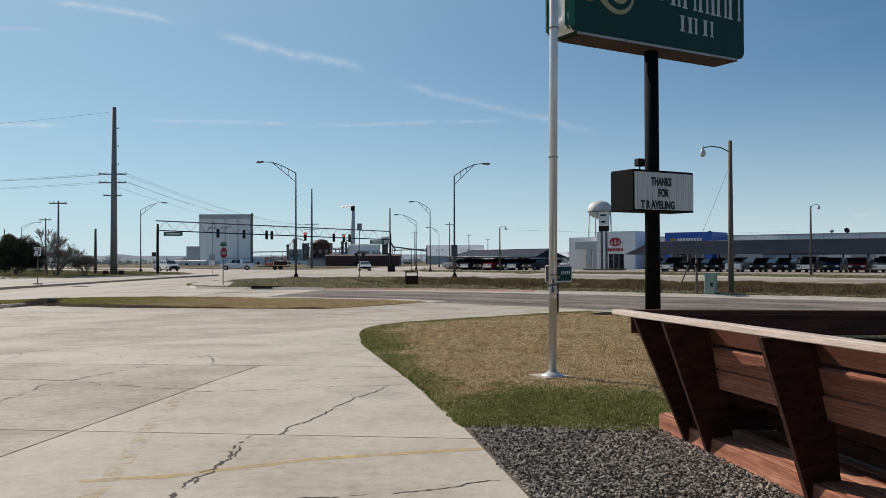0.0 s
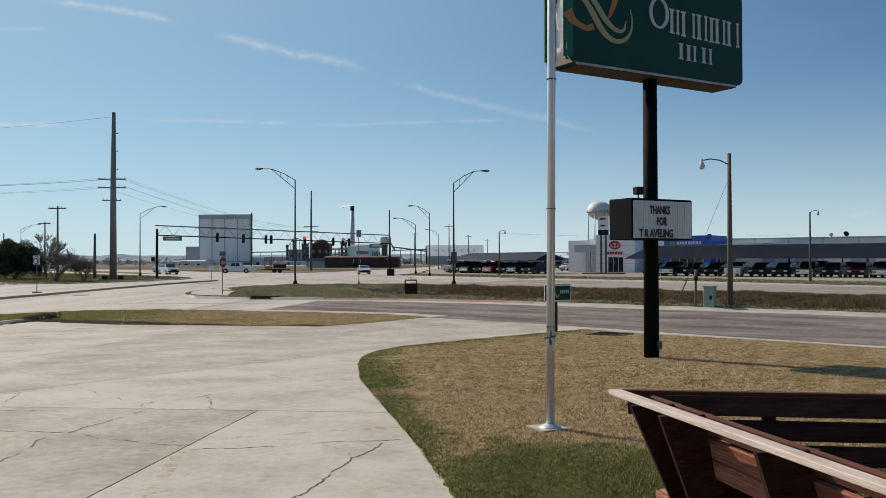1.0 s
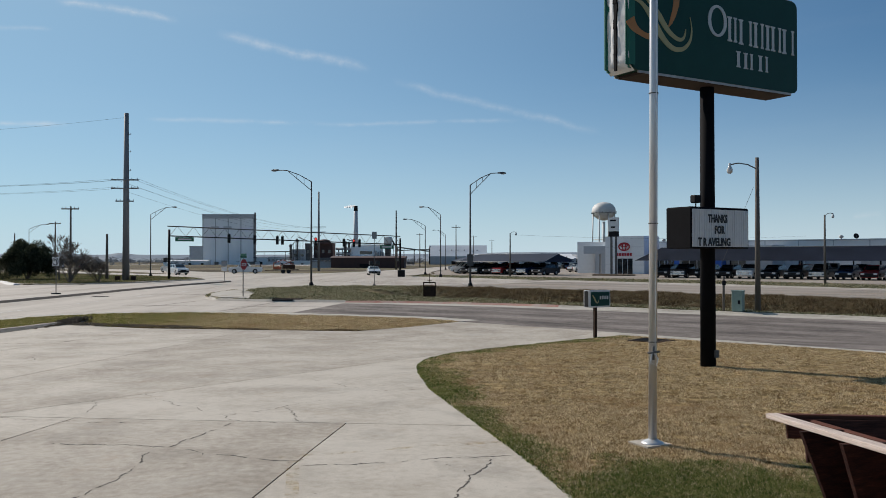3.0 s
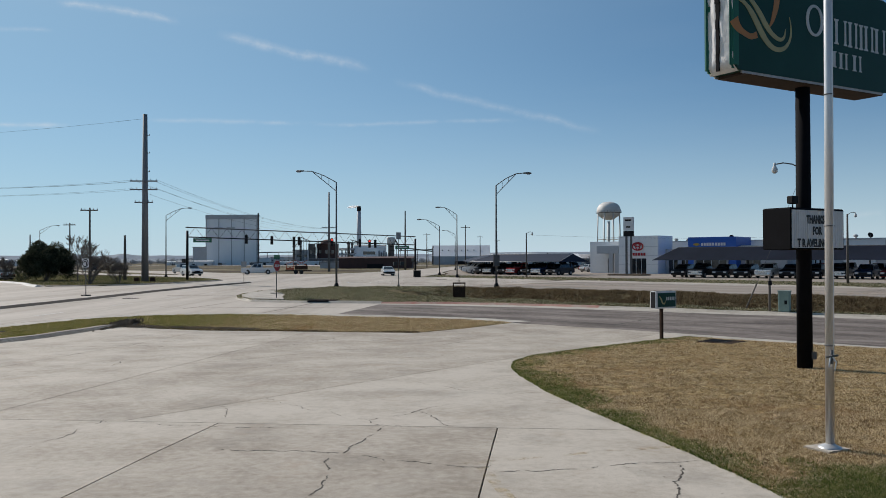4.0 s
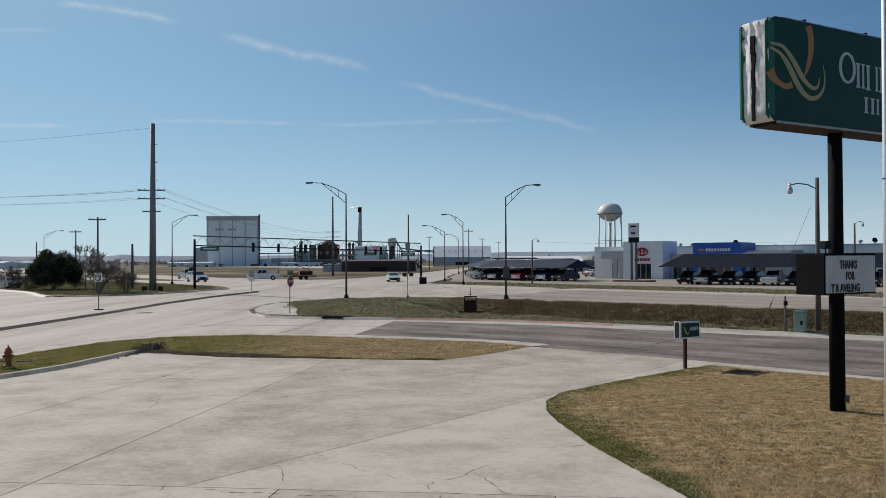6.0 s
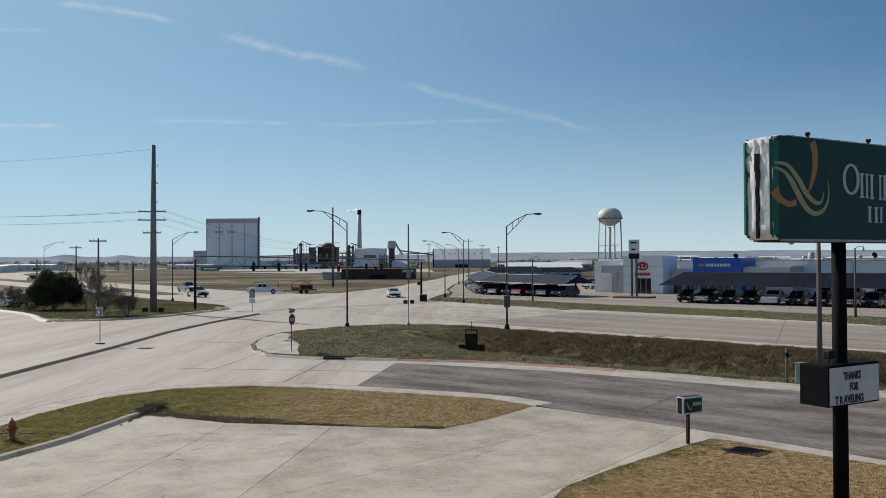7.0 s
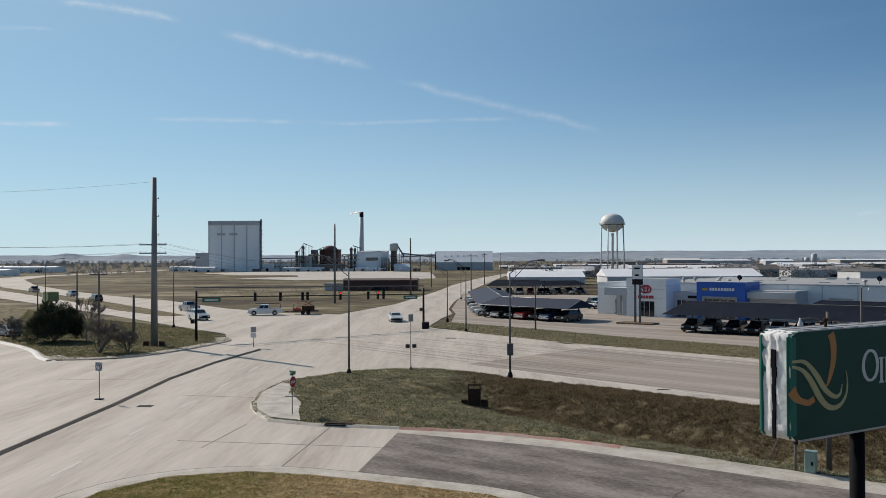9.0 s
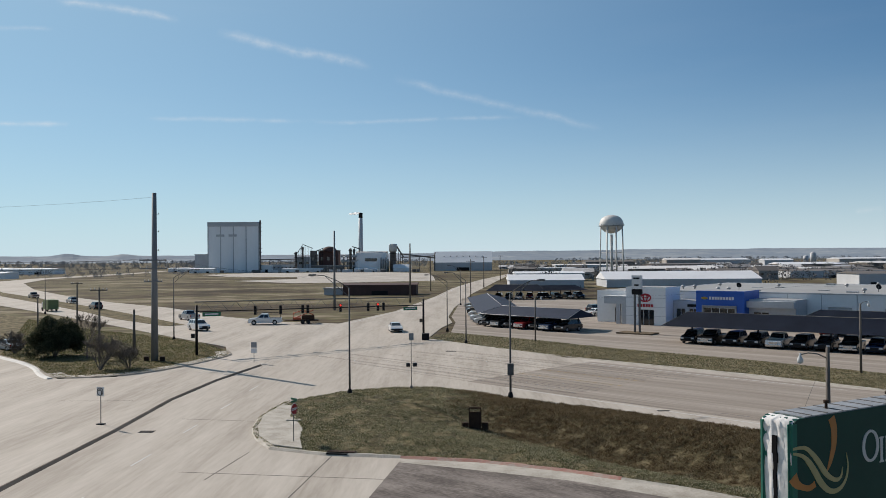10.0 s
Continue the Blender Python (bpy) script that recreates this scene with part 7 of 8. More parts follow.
rack = thing("ladder_rack", (-38.2, 148.6, G(148.6)), "dark ladder rack over the work pickup", "rack", turn=190)
bm = BM()
for y in (-0.7, 0.7):
    pipe(bm, [(-2.6, y, 1.1), (-2.6, y, 2.05), (1.6, y, 2.05)], 0.035, 6)
part("rail", bm, DARKMETAL, rack)
for x in (-2.4, -0.6, 1.2):
    bm = BM()
    rod(bm, (x, -0.75, 2.08), (x, 0.75, 2.08), 0.03)
    part("crossbar", bm, DARKMETAL, rack)
trailer = thing("equipment_trailer", (-31.4, 150.0, G(150)), "low trailer loaded with orange machinery", "trailer", turn=190)
bm = BM()
box(bm, (0, 0, 0.62), (4.6, 1.9, 0.16))
pipe(bm, [(2.3, 0, 0.6), (3.6, 0, 0.55)], 0.06)
part("deck", bm, RUST, trailer)
for x in (-0.5, 0.45):
    for y in (-1.0, 1.0):
        bm = BM()
        rod(bm, (x, y - 0.1, 0.36), (x, y + 0.1, 0.36), 0.36, 0.36, 16)
        part("wheel", bm, RUBBER, trailer)
machine = thing("orange_machine", (-31.6, 149.95, G(150) + 0.7), "orange scissor lift machine on a trailer", "machine", turn=190)
bm = BM()
box(bm, (-0.7, 0, 0.45), (2.2, 1.4, 0.7))
part("body", bm, RUST, machine)
for y in (-0.6, 0.6):
    for pts in ([(-1.7, y, 0.8), (0.3, y, 1.7), (1.9, y, 1.1), (1.9, y, 0.1)], [(-1.7, y, 1.7), (0.3, y, 0.8), (1.9, y, 0.3)]):
        bm = BM()
        pipe(bm, pts, 0.05)
        part("arm", bm, ORANGEKIT, machine, "orange lifting arm")
bm = BM()
box(bm, (1.2, 0, 0.25), (1.3, 1.3, 0.4))
pipe(bm, [(0.7, -0.6, 0.4), (0.7, -0.6, 1.3), (1.9, -0.6, 1.3)], 0.035)
part("platform", bm, ORANGEKIT, machine)
box_truck = thing("flatbed_truck", (-97, 191, G(191)), "old dark green truck on the far highway", "truck", turn=HWL + 180)
bm = BM()
box(bm, (-1.2, 0, 1.55), (4.2, 2.3, 2.1))
part("box_body", bm, stuff_of("faded green truck", ((0.09, 0.13, 0.05), (0.15, 0.19, 0.08)), 0.6, 4, 0.7), box_truck)
bm = BM()
box(bm, (1.9, 0, 1.2), (1.6, 2.0, 1.5))
bmesh.ops.bevel(bm, geom=bm.edges[:], offset=0.12, segments=2, affect="EDGES")
part("cab", bm, WHITECAR, box_truck)
for x in (-2.2, 2.0):
    for y in (-0.95, 0.95):
        bm = BM()
        rod(bm, (x, y - 0.13, 0.45), (x, y + 0.13, 0.45), 0.45, 0.45, 16)
        part("wheel", bm, RUBBER, box_truck)

# ---- car dealership ----
DT = -36.87                                        # its turn; local x runs along its front
DO = Vector((24, 145, G(145)))
DU, DV = Vector((0.8, -0.6, 0)), Vector((0.6, 0.8, 0))


def dplace(s, v):
    p = DO + DU * s + DV * v
    return (p.x, p.y)


def shell(bm, s0, s1, v0, v1, h, wall=0.3, holes=()):
    """Four walls and a roof deck; holes (from, to, bottom, top) go through the front wall."""
    xs_ = sorted({s0, s1, *[a for q in holes for a in q[:2]]})
    for a, b in zip(xs_, xs_[1:]):
        spans = sorted((q[2], q[3]) for q in holes if q[0] <= a and q[1] >= b)
        z = 0.0
        for z0, z1 in spans + [(h, h)]:
            if z0 - z > 0.02:
                box(bm, ((a + b) / 2, v0 + wall / 2, (z + z0) / 2), (b - a, wall, z0 - z))
            z = z1
    box(bm, ((s0 + s1) / 2, v1 - wall / 2, h / 2), (s1 - s0, wall, h))
    for s in (s0 + wall / 2, s1 - wall / 2):
        box(bm, (s, (v0 + v1) / 2, h / 2), (wall, v1 - v0 - 2 * wall, h))
    bmesh.ops.remove_doubles(bm, verts=bm.verts, dist=0.001)


def shop_window(parent, s0, s1, v, z0, z1, bars=2):
    w = BM()
    box(w, ((s0 + s1) / 2, v + 0.16, (z0 + z1) / 2), (s1 - s0, 0.03, z1 - z0))
    win = part("window", w, GLASS, parent)
    w = BM()
    for i in range(bars + 1):
        x = s0 + (s1 - s0) * i / bars
        box(w, (x, v + 0.12, (z0 + z1) / 2), (0.09, 0.10, z1 - z0))
    box(w, ((s0 + s1) / 2, v + 0.12, z1 - 0.04), (s1 - s0, 0.10, 0.08))
    part("window_frame", w, GREYWALL, win)


red = thing("showroom", DO, "white showroom with a tall portal and red emblem", "building", turn=DT)
bm = BM()
shell(bm, 0, 7.05, 0, 6, 6.3, 0.4, ((2.2, 5.0, 0, 2.6),))
part("portal", bm, WHITEPAINT, red, "tall pale portal with panel joints")
for z in (1.5, 3.0, 4.5):
    for a, b in ((0, 7.05),) if z > 2.7 else ((0, 2.2), (5.0, 7.05)):
        bm = BM()
        box(bm, ((a + b) / 2, -0.004, z), (b - a, 0.012, 0.05))
        part("panel_joint", bm, GREYWALL, red)
bm = BM()
box(bm, (3.52, 3, 6.26), (6.9, 5.6, 0.12))
part("roof", bm, ROOFGREY, red)
shop_window(red, 2.2, 5.0, 0, 0.0, 2.6, 3)
bm = BM()
rim = [(3.5 + 0.95 * math.cos(radians(a)), 4.55 + 0.62 * math.sin(radians(a)), 0.2) for a in range(0, 361, 15)]
ribbon(bm, rim, -0.12, 0.1)
ribbon(bm, [(3.5 + 0.34 * math.cos(radians(a)), 4.55 + 0.58 * math.sin(radians(a)), 0.16) for a in range(0, 361, 20)], -0.12, 0.1)
ribbon(bm, [(3.5 + 0.62 * math.cos(radians(a)), 4.78 + 0.24 * math.sin(radians(a)), 0.15) for a in range(0, 361, 20)], -0.12, 0.1)
part("emblem", bm, REDPAINT, red, "red oval emblem")
for i in range(6):
    bm = BM()
    box(bm, (2.3 + 0.48 * i, -0.08, 3.25), (0.33, 0.12, 0.46))
    part("bar", bm, REDPAINT, red)
bm = BM()
shell(bm, -7.0, -0.02, 3.0, 14, 5.5, 0.3, ((-1.9, -0.5, 0.4, 3.2), (-3.6, -2.6, 0.0, 2.6)))
part("wing", bm, WHITEPAINT, red)
bm = BM()
box(bm, (-3.5, 8.5, 5.45), (6.6, 10.6, 0.12))
part("roof", bm, ROOFGREY, red)
bm = BM()
box(bm, (-2.1, 1.6, 4.05), (4.1, 3.2, 1.3))
part("porch", bm, GREYWALL, red, "grey metal porch canopy")
for s in (-1.6, -0.45):
    bm = BM()
    box(bm, (s, 0.4, 1.7), (0.75, 0.5, 3.4))
    part("porch_column", bm, GREYWALL, red)
shop_window(red, -1.9, -0.5, 3.0, 0.4, 3.2, 2)
shop_window(red, -3.6, -2.6, 3.0, 0.0, 2.6, 1)
link_hall = thing("link_hall", DO, "low grey hall between the two showrooms", "building", turn=DT)
bm = BM()
shell(bm, 7.1, 12.2, 3.0, 14, 4.1, 0.3, ((7.6, 9.2, 0.0, 2.8), (9.8, 11.9, 0.3, 2.8)))
part("wall", bm, GREYWALL, link_hall)
bm = BM()
box(bm, (9.65, 8.5, 4.05), (4.7, 10.4, 0.12))
part("roof", bm, ROOFGREY, link_hall)
bm = BM()
box(bm, (10.4, 2.9, 3.3), (1.6, 0.2, 0.45))
part("sign_box", bm, DARKMETAL, link_hall)
shop_window(link_hall, 7.6, 9.2, 3.0, 0, 2.8, 2)
shop_window(link_hall, 9.8, 11.9, 3.0, 0.3, 2.8, 3)
blue = thing("showroom", DO, "showroom with a bright blue portal wall", "building", turn=DT)
bm = BM()
shell(bm, 12.2, 19.9, 0, 7, 5.9, 0.5, ((13.4, 18.5, 0.0, 3.3),))
part("portal", bm, BLUEWALL, blue, "bright blue panel portal")
bm = BM()
box(bm, (16.05, 3.5, 5.85), (7.4, 6.2, 0.12))
part("roof", bm, ROOFGREY, blue)
bm = BM()
for s in (13.32, 18.58):
    box(bm, (s, -0.03, 1.7), (0.28, 0.3, 3.4))
box(bm, (15.95, -0.03, 3.45), (5.5, 0.3, 0.3))
part("portal_trim", bm, SIGNBACK, blue)
shop_window(blue, 13.45, 18.45, 0, 0.0, 3.25, 4)
bm = BM()
box(bm, (13.6, -0.05, 4.75), (0.95, 0.1, 0.26))
box(bm, (13.6, -0.05, 4.75), (0.4, 0.12, 0.42))
part("emblem", bm, paint_of("gold emblem", (0.42, 0.30, 0.06), 0.35, 0.6), blue, "small gold emblem")
for i in range(9):
    bm = BM()
    box(bm, (14.5 + 0.45 * i, -0.05, 4.75), (0.30, 0.1, 0.46))
    part("bar", bm, SIGNWHITE, blue)
grey = thing("service_wing", DO, "low grey service wing beside the blue portal", "building", turn=DT)
bm = BM()
shell(bm, 19.95, 27, 2.0, 8, 4.6, 0.3, ((20.6, 23.0, 0.0, 2.7),))
part("wall", bm, GREYWALL, grey)
bm = BM()
box(bm, (23.5, 5, 4.55), (6.6, 5.4, 0.12))
part("roof", bm, ROOFGREY, grey)
bm = BM()
box(bm, (23.4, 1.5, 3.9), (7.2, 1.1, 1.0))
part("canopy", bm, GREYWALL, grey)
shop_window(grey, 20.6, 23.0, 2.0, 0, 2.7, 2)
hall = thing("workshop_hall", DO, "long low white workshop hall with a flat grey roof", "building", turn=DT)
bm = BM()
shell(bm, -2, 75, 8.2, 55, 5.45, 0.3, ((30, 33.5, 0, 3.4), (38, 41.5, 0, 3.4)))
part("wall", bm, WHITEPAINT, hall)
bm = BM()
box(bm, (36.5, 31.6, 5.35), (76.4, 46.2, 0.12))
part("roof", bm, ROOFGREY, hall)
for i in range(10):
    bm = BM()
    box(bm, (24 + 5.1 * i, 8.18, 2.7), (0.12, 0.08, 5.4))
    part("wall_joint", bm, GREYWALL, hall)
bm = BM()
box(bm, (36.5, 8.15, 5.42), (77, 0.14, 0.2))
part("parapet", bm, GREYWALL, hall)
for s in (30, 38):
    bm = BM()
    box(bm, (s + 1.75, 8.4, 1.7), (3.4, 0.1, 3.3))
    part("roller_door", bm, GREYWALL, hall)
rngv = random.Random(4)
for i in range(34):
    s, v = rngv.uniform(0, 72), rngv.uniform(10, 50)
    x, y = dplace(s, v)
    unit = thing("roof_vent", (x, y, G(145) + 5.4), "small grey metal roof vent", "vent", "vents on the workshop roof", turn=DT)
    h = rngv.uniform(0.08, 0.4)
    bm = BM()
    if i % 3:
        rod(bm, (0, 0, 0), (0, 0, h), 0.16, 0.16, 10)
        lathe(bm, (0, 0, h), [(0.16, 0), (0.36, 0.12), (0.36, 0.32), (0.1, 0.45)], 12)
    else:
        box(bm, (0, 0, h * 0.5), (1.6, 1.1, h))
    part("hood" if i % 3 else "case", bm, TINTOP, unit)
for s, v in ((13, 18), (35, 20)):
    x, y = dplace(s, v)
    dish = thing("satellite_dish", (x, y, G(145) + 5.4), "dark dish on the flat roof", "dish")
    bm = BM()
    lathe(bm, (0, 0, 0.5), [(0.02, 0), (0.28, 0.07), (0.43, 0.2), (0.45, 0.22), (0.3, 0.13), (0.05, 0.1)], 16)
    bmesh.ops.rotate(bm, verts=bm.verts, cent=(0, 0, 0.9), matrix=Matrix.Rotation(radians(70), 3, "X"))
    part("bowl", bm, DARKMETAL, dish)
    bm = BM()
    rod(bm, (0, 0.2, 0), (0, 0.2, 0.9), 0.05)
    part("stand", bm, GALV, dish)

pyl = thing("brand_pylon", (22.15, 127.0, G(127)), "tall white dealer pylon on two posts in a planted bed", "sign", turn=DT)
for x in (-0.38, 0.38):
    bm = BM()
    box(bm, (x, 0, 3.2), (0.22, 0.3, 6.4))
    part("post", bm, GALV, pyl)
bm = BM()
box(bm, (0, 0, 7.65), (1.55, 0.4, 2.0))
part("white_cabinet", bm, SIGNWHITE, pyl)
bm = BM()
box(bm, (0, 0, 6.2), (1.55, 0.4, 0.8))
part("dark_cabinet", bm, DARKMETAL, pyl)
for z, w in ((8.2, 1.0), (7.2, 0.7)):
    bm = BM()
    box(bm, (0, -0.21, z), (w, 0.03, 0.24))
    part("bar", bm, DARKMETAL, pyl)
bm = BM()
box(bm, (0, 0, 0.1), (5.5, 3.0, 0.22), 0)
part("planting_bed", bm, EARTH, pyl)


def canopy(origin, turn, length, depth, eave, ridge, label, cars, hip=2.2, posts=5, seed=1):
    """A navy fabric hip canopy over a row of parked vehicles."""
    t = thing("car_canopy", (origin[0], origin[1], G(origin[1])), label, "canopy", "canopies on the car lot", turn=turn)
    bm = BM()
    c = [(-hip, 0, eave), (length, 0, eave), (length, depth, eave), (-hip, depth, eave), (0, depth / 2, ridge), (length - hip, depth / 2, ridge)]
    v = [bm.verts.new(p) for p in c]
    for f in ((0, 1, 5, 4), (1, 2, 5), (2, 3, 4, 5), (3, 0, 4)):
        bm.faces.new([v[i] for i in f])
    bmesh.ops.solidify(bm, geom=bm.faces[:], thickness=0.06)
    part("fabric", bm, NAVY, t)
    bm = BM()
    pipe(bm, [Vector(c[0]), Vector(c[4]), Vector(c[5]), Vector(c[1])], 0.045, 6)
    part("edge_pipe", bm, GALV, t)
    for i in range(posts):
        x = 0.6 + (length - 1.2) * i / (posts - 1)
        bm = BM()
        rod(bm, (x, depth * 0.5, 0), (x, depth * 0.5, ridge - 0.15), 0.10, 0.10, 10)
        part("post", bm, DARKMETAL, t)
        bm = BM()
        rod(bm, (x, depth * 0.5, ridge - 0.9), (x, 0.3, eave + 0.05), 0.05, 0.05, 6)
        part("rafter", bm, DARKMETAL, t)
    rng_ = random.Random(seed)
    m = t.matrix_basis
    # canopy shade is put into the paints: mostly black and dark ones
    shaded_paints = ((WHITECAR, "white"), (BLACKCAR, "black"), (GREYCAR, "dark grey"), (BLACKCAR, "black"), (GREYCAR, "dark grey"), (REDCAR, "red"), (BLACKCAR, "black"), (BLACKCAR, "black"), (BLUECAR, "dark blue"), (BLACKCAR, "black"))
    for i in range(cars):
        p = m @ Vector((-0.3 + (length + 0.2) * (i + 0.5) / cars, 2.6 + rng_.uniform(-0.2, 0.2), 0))
        paint, word = shaded_paints[(i * 7 + seed) % len(shaded_paints)]
        kind = ("pickup", "suv", "suv")[(i + seed) % 3]
        vehicle(kind, paint, (p.x, p.y), turn - 90 + rng_.uniform(-2, 2), word + (" pickup" if kind == "pickup" else " sport utility") + " parked under the navy canopy", "pickup truck" if kind == "pickup" else "car", "vehicles for sale")
    return t


canopy((24.4, 112.6), DT, 36, 7.0, 2.25, 3.95, "long navy fabric canopy over a row of vehicles", 13, seed=2)
canopy((45.9, 122.0), DT, 30, 7.6, 2.2, 3.5, "navy fabric canopy over vehicles near the hall", 8, seed=5)
canopy((5.0, 232.0), -8, 14, 9.0, 2.3, 3.9, "navy fabric canopy far back on the car lot", 5, seed=4)
canopy((18.5, 232.0), 15, 13, 8.0, 2.3, 3.6, "small navy fabric canopy behind the showroom", 4, seed=7)

# two rows meeting in a mitred corner
corner = thing("car_canopy", (-1.2, 142.5, G(142.5)), "navy fabric canopy bent round the lot corner over vehicles", "canopy", "canopies on the car lot")
OUTER, RIDGE, INNER = Vector((0, 0, 2.1)), Vector((4.2, 1.4, 3.3)), Vector((8.4, 2.8, 2.1))
AX, BX = Vector((-0.022, 1.0, 0)), Vector((0.70, -0.714, 0))
for name, quad in (("fabric", (OUTER, RIDGE, RIDGE + AX * 49, OUTER + AX * 55)), ("fabric", (RIDGE, INNER, INNER + AX * 52, RIDGE + AX * 49)), ("fabric", (OUTER, OUTER + BX * 19, RIDGE + BX * 16.5, RIDGE)), ("fabric", (RIDGE, RIDGE + BX * 16.5, INNER + BX * 14.5, INNER)),
                   ("end_fabric", (OUTER + BX * 19, INNER + BX * 14.5, RIDGE + BX * 16.5)), ("end_fabric", (OUTER + AX * 55, RIDGE + AX * 49, INNER + AX * 52))):
    bm = BM()
    slab_between(bm, [p.copy() for p in quad], (0, 0, -0.05))
    part(name, bm, NAVY, corner)
for line in ((OUTER, RIDGE), (RIDGE, RIDGE + AX * 49), (RIDGE, RIDGE + BX * 16.5), (OUTER, OUTER + BX * 19), (OUTER + BX * 19, RIDGE + BX * 16.5)):
    bm = BM()
    pipe(bm, [p + Vector((0, 0, 0.02)) for p in line], 0.04, 6)
    part("edge_pipe", bm, TINTOP, corner, "pale seam along the fabric")
for base_, way_, reach in ((RIDGE, BX, (0.5, 5.5, 10.5, 16.0)), (RIDGE, AX, (8, 17, 26, 35, 44))):
    for d in reach:
        p = base_ + way_ * d
        bm = BM()
        rod(bm, (p.x, p.y, -0.05), (p.x, p.y, 3.2), 0.13, 0.13, 10)
        part("post", bm, DARKMETAL, corner)
# dark paints again, standing for the shade below the fabric
CORNER_SHADED_PAINTS = ((BLACKCAR, "black"), (GREYCAR, "dark grey"), (BLACKCAR, "black"), (REDCAR, "red"), (BLACKCAR, "black"), (BLUECAR, "dark blue"), (GREYCAR, "dark grey"))
for i in range(7):
    p = Vector((-1.2, 142.5, 0)) + BX * (1.6 + 2.6 * i) + Vector((0.714, 0.70, 0)) * 2.4
    paint, word = CORNER_SHADED_PAINTS[i]
    vehicle(("suv", "pickup")[i % 2], paint, (p.x, p.y), -135.6, word + (" pickup" if i % 2 else " sport utility") + " parked under the bent canopy", "pickup truck" if i % 2 else "car", "vehicles for sale")
for i in range(15):
    p = Vector((-1.2, 142.5, 0)) + AX * (4.0 + 3.3 * i) + Vector((2.0, 0, 0))
    paint, word = ((WHITECAR, "white"), (SILVERCAR, "silver"), (WHITECAR, "white"), (BLACKCAR, "black"), (TANCAR, "tan"))[i % 5]
    vehicle(("suv", "sedan", "pickup")[i % 3], paint, (p.x, p.y), 180, word + " vehicle parked under the bent canopy facing the street", "car", "vehicles for sale")
for s, v, paint, word, a in ((-14, 16, WHITECAR, "white", 40), (-11, 17.5, SILVERCAR, "silver", 40), (-8.8, 12.6, WHITECAR, "white", 45), (-18, 24, BLACKCAR, "black", 30), (-14, 27, GREYCAR, "dark grey", 30)):
    x, y = dplace(s, v)
    vehicle("sedan" if paint is WHITECAR else "suv", paint, (x, y), a, word + " car parked beside the white showroom", "car", "vehicles for sale")

# ---- sugar works and town beyond ----
silo = thing("silo_block", (-230, 845, G(845)), "row of tall pale concrete silos joined in one block", "silo")
bm = BM()
box(bm, (0, 3, 23), (53.6, 8.6, 46))
part("core", bm, SILOWHITE, silo)
for i in range(4):
    bm = BM()
    cx = -20.2 + 13.45 * i
    for a in range(12):
        x0_, x1_ = cx - 6.5 + 13.0 * a / 12, cx - 6.5 + 13.0 * (a + 1) / 12
        bow = [-1.4 - 1.3 * math.cos((x_ - cx) / 6.5 * 1.45) for x_ in (x0_, x1_)]
        v = [bm.verts.new(q) for q in ((x0_, bow[0], 0), (x1_, bow[1], 0), (x1_, bow[1], 46), (x0_, bow[0], 46))]
        bm.faces.new(v).smooth = True
    part("silo", bm, SILOWHITE, silo)
bm = BM()
box(bm, (0, 2, 48.2), (54.5, 10, 4.4))
part("top_gallery", bm, GREYWALL, silo, "pale gallery across the silo tops")
for x in (-26.9, -13.45, 0.0, 13.45, 26.9):
    bm = BM()
    box(bm, (x, -1.5, 23), (0.9, 1.0, 46))
    part("joint", bm, GREYWALL, silo)
for x in (-14, -1):
    bm = BM()
    box(bm, (x + 0.5, -2.75, 37), (8.5, 0.2, 2.2))
    part("bar", bm, GREYWALL, silo)
bm = BM()
box(bm, (28.0, 0, 26), (1.3, 1.5, 52))
for k in range(12):
    box(bm, (28.6, -2, 3 + 4.2 * k), (3.4, 0.5, 0.4))
part("elevator_leg", bm, DARKWALL, silo, "dark steel elevator leg")
silo.scale = (0.945, 1, 1)
small_silo = thing("small_silo_house", (-262, 850, G(850)), "low grey silo house beside the silos", "building")
bm = BM()
box(bm, (0, 0, 9), (14, 12, 18))
part("wall", bm, GREYWALL, small_silo)
bm = BM()
box(bm, (0, 0, 18.3), (14.6, 12.6, 0.6))
part("roof", bm, ROOFGREY, small_silo)
bm = BM()
box(bm, (8, 0, 11), (2, 2.5, 23))
part("elevator_leg", bm, DARKMETAL, small_silo)


def block(x, y, w, d, h, label, mat_, roof=ROOFGREY, gable=0.0, windows=0, name="factory_hall", category="building", doors=0, turn=0):
    t = thing(name, (x, y, G(y)), label, category, turn=turn)
    bm = BM()
    box(bm, (0, d / 2, h / 2), (w, d, h))
    part("wall", bm, mat_, t)
    bm = BM()
    if gable:
        loop = [(-w / 2 - 0.4, 0, 0), (w / 2 + 0.4, 0, 0), (w / 2 + 0.4, d / 2, gable), (-w / 2 - 0.4, d / 2, gable)]
        v = [bm.verts.new((px, py, h + pz)) for px, py, pz in loop + [(w / 2 + 0.4, d, 0), (-w / 2 - 0.4, d, 0)]]
        for f in ((0, 1, 2, 3), (3, 2, 4, 5), (1, 4, 2), (0, 3, 5), (0, 5, 4, 1)):
            bm.faces.new([v[i] for i in f])
    else:
        box(bm, (0, d / 2, h + 0.2), (w + 0.5, d + 0.5, 0.4))
    part("roof", bm, roof, t)
    for i in range(windows):
        bm = BM()
        box(bm, (-w / 2 + w * (i + 0.5) / windows, -0.05, h * 0.62), (w / windows * 0.4, 0.2, h * 0.16))
        part("window", bm, GLASS, t)
    for i in range(doors):
        bm = BM()
        box(bm, (-w / 2 + w * (i + 0.5) / doors, -0.05, h * 0.2), (w / doors * 0.22, 0.2, h * 0.4))
        part("door", bm, DARKMETAL, t)
    return t


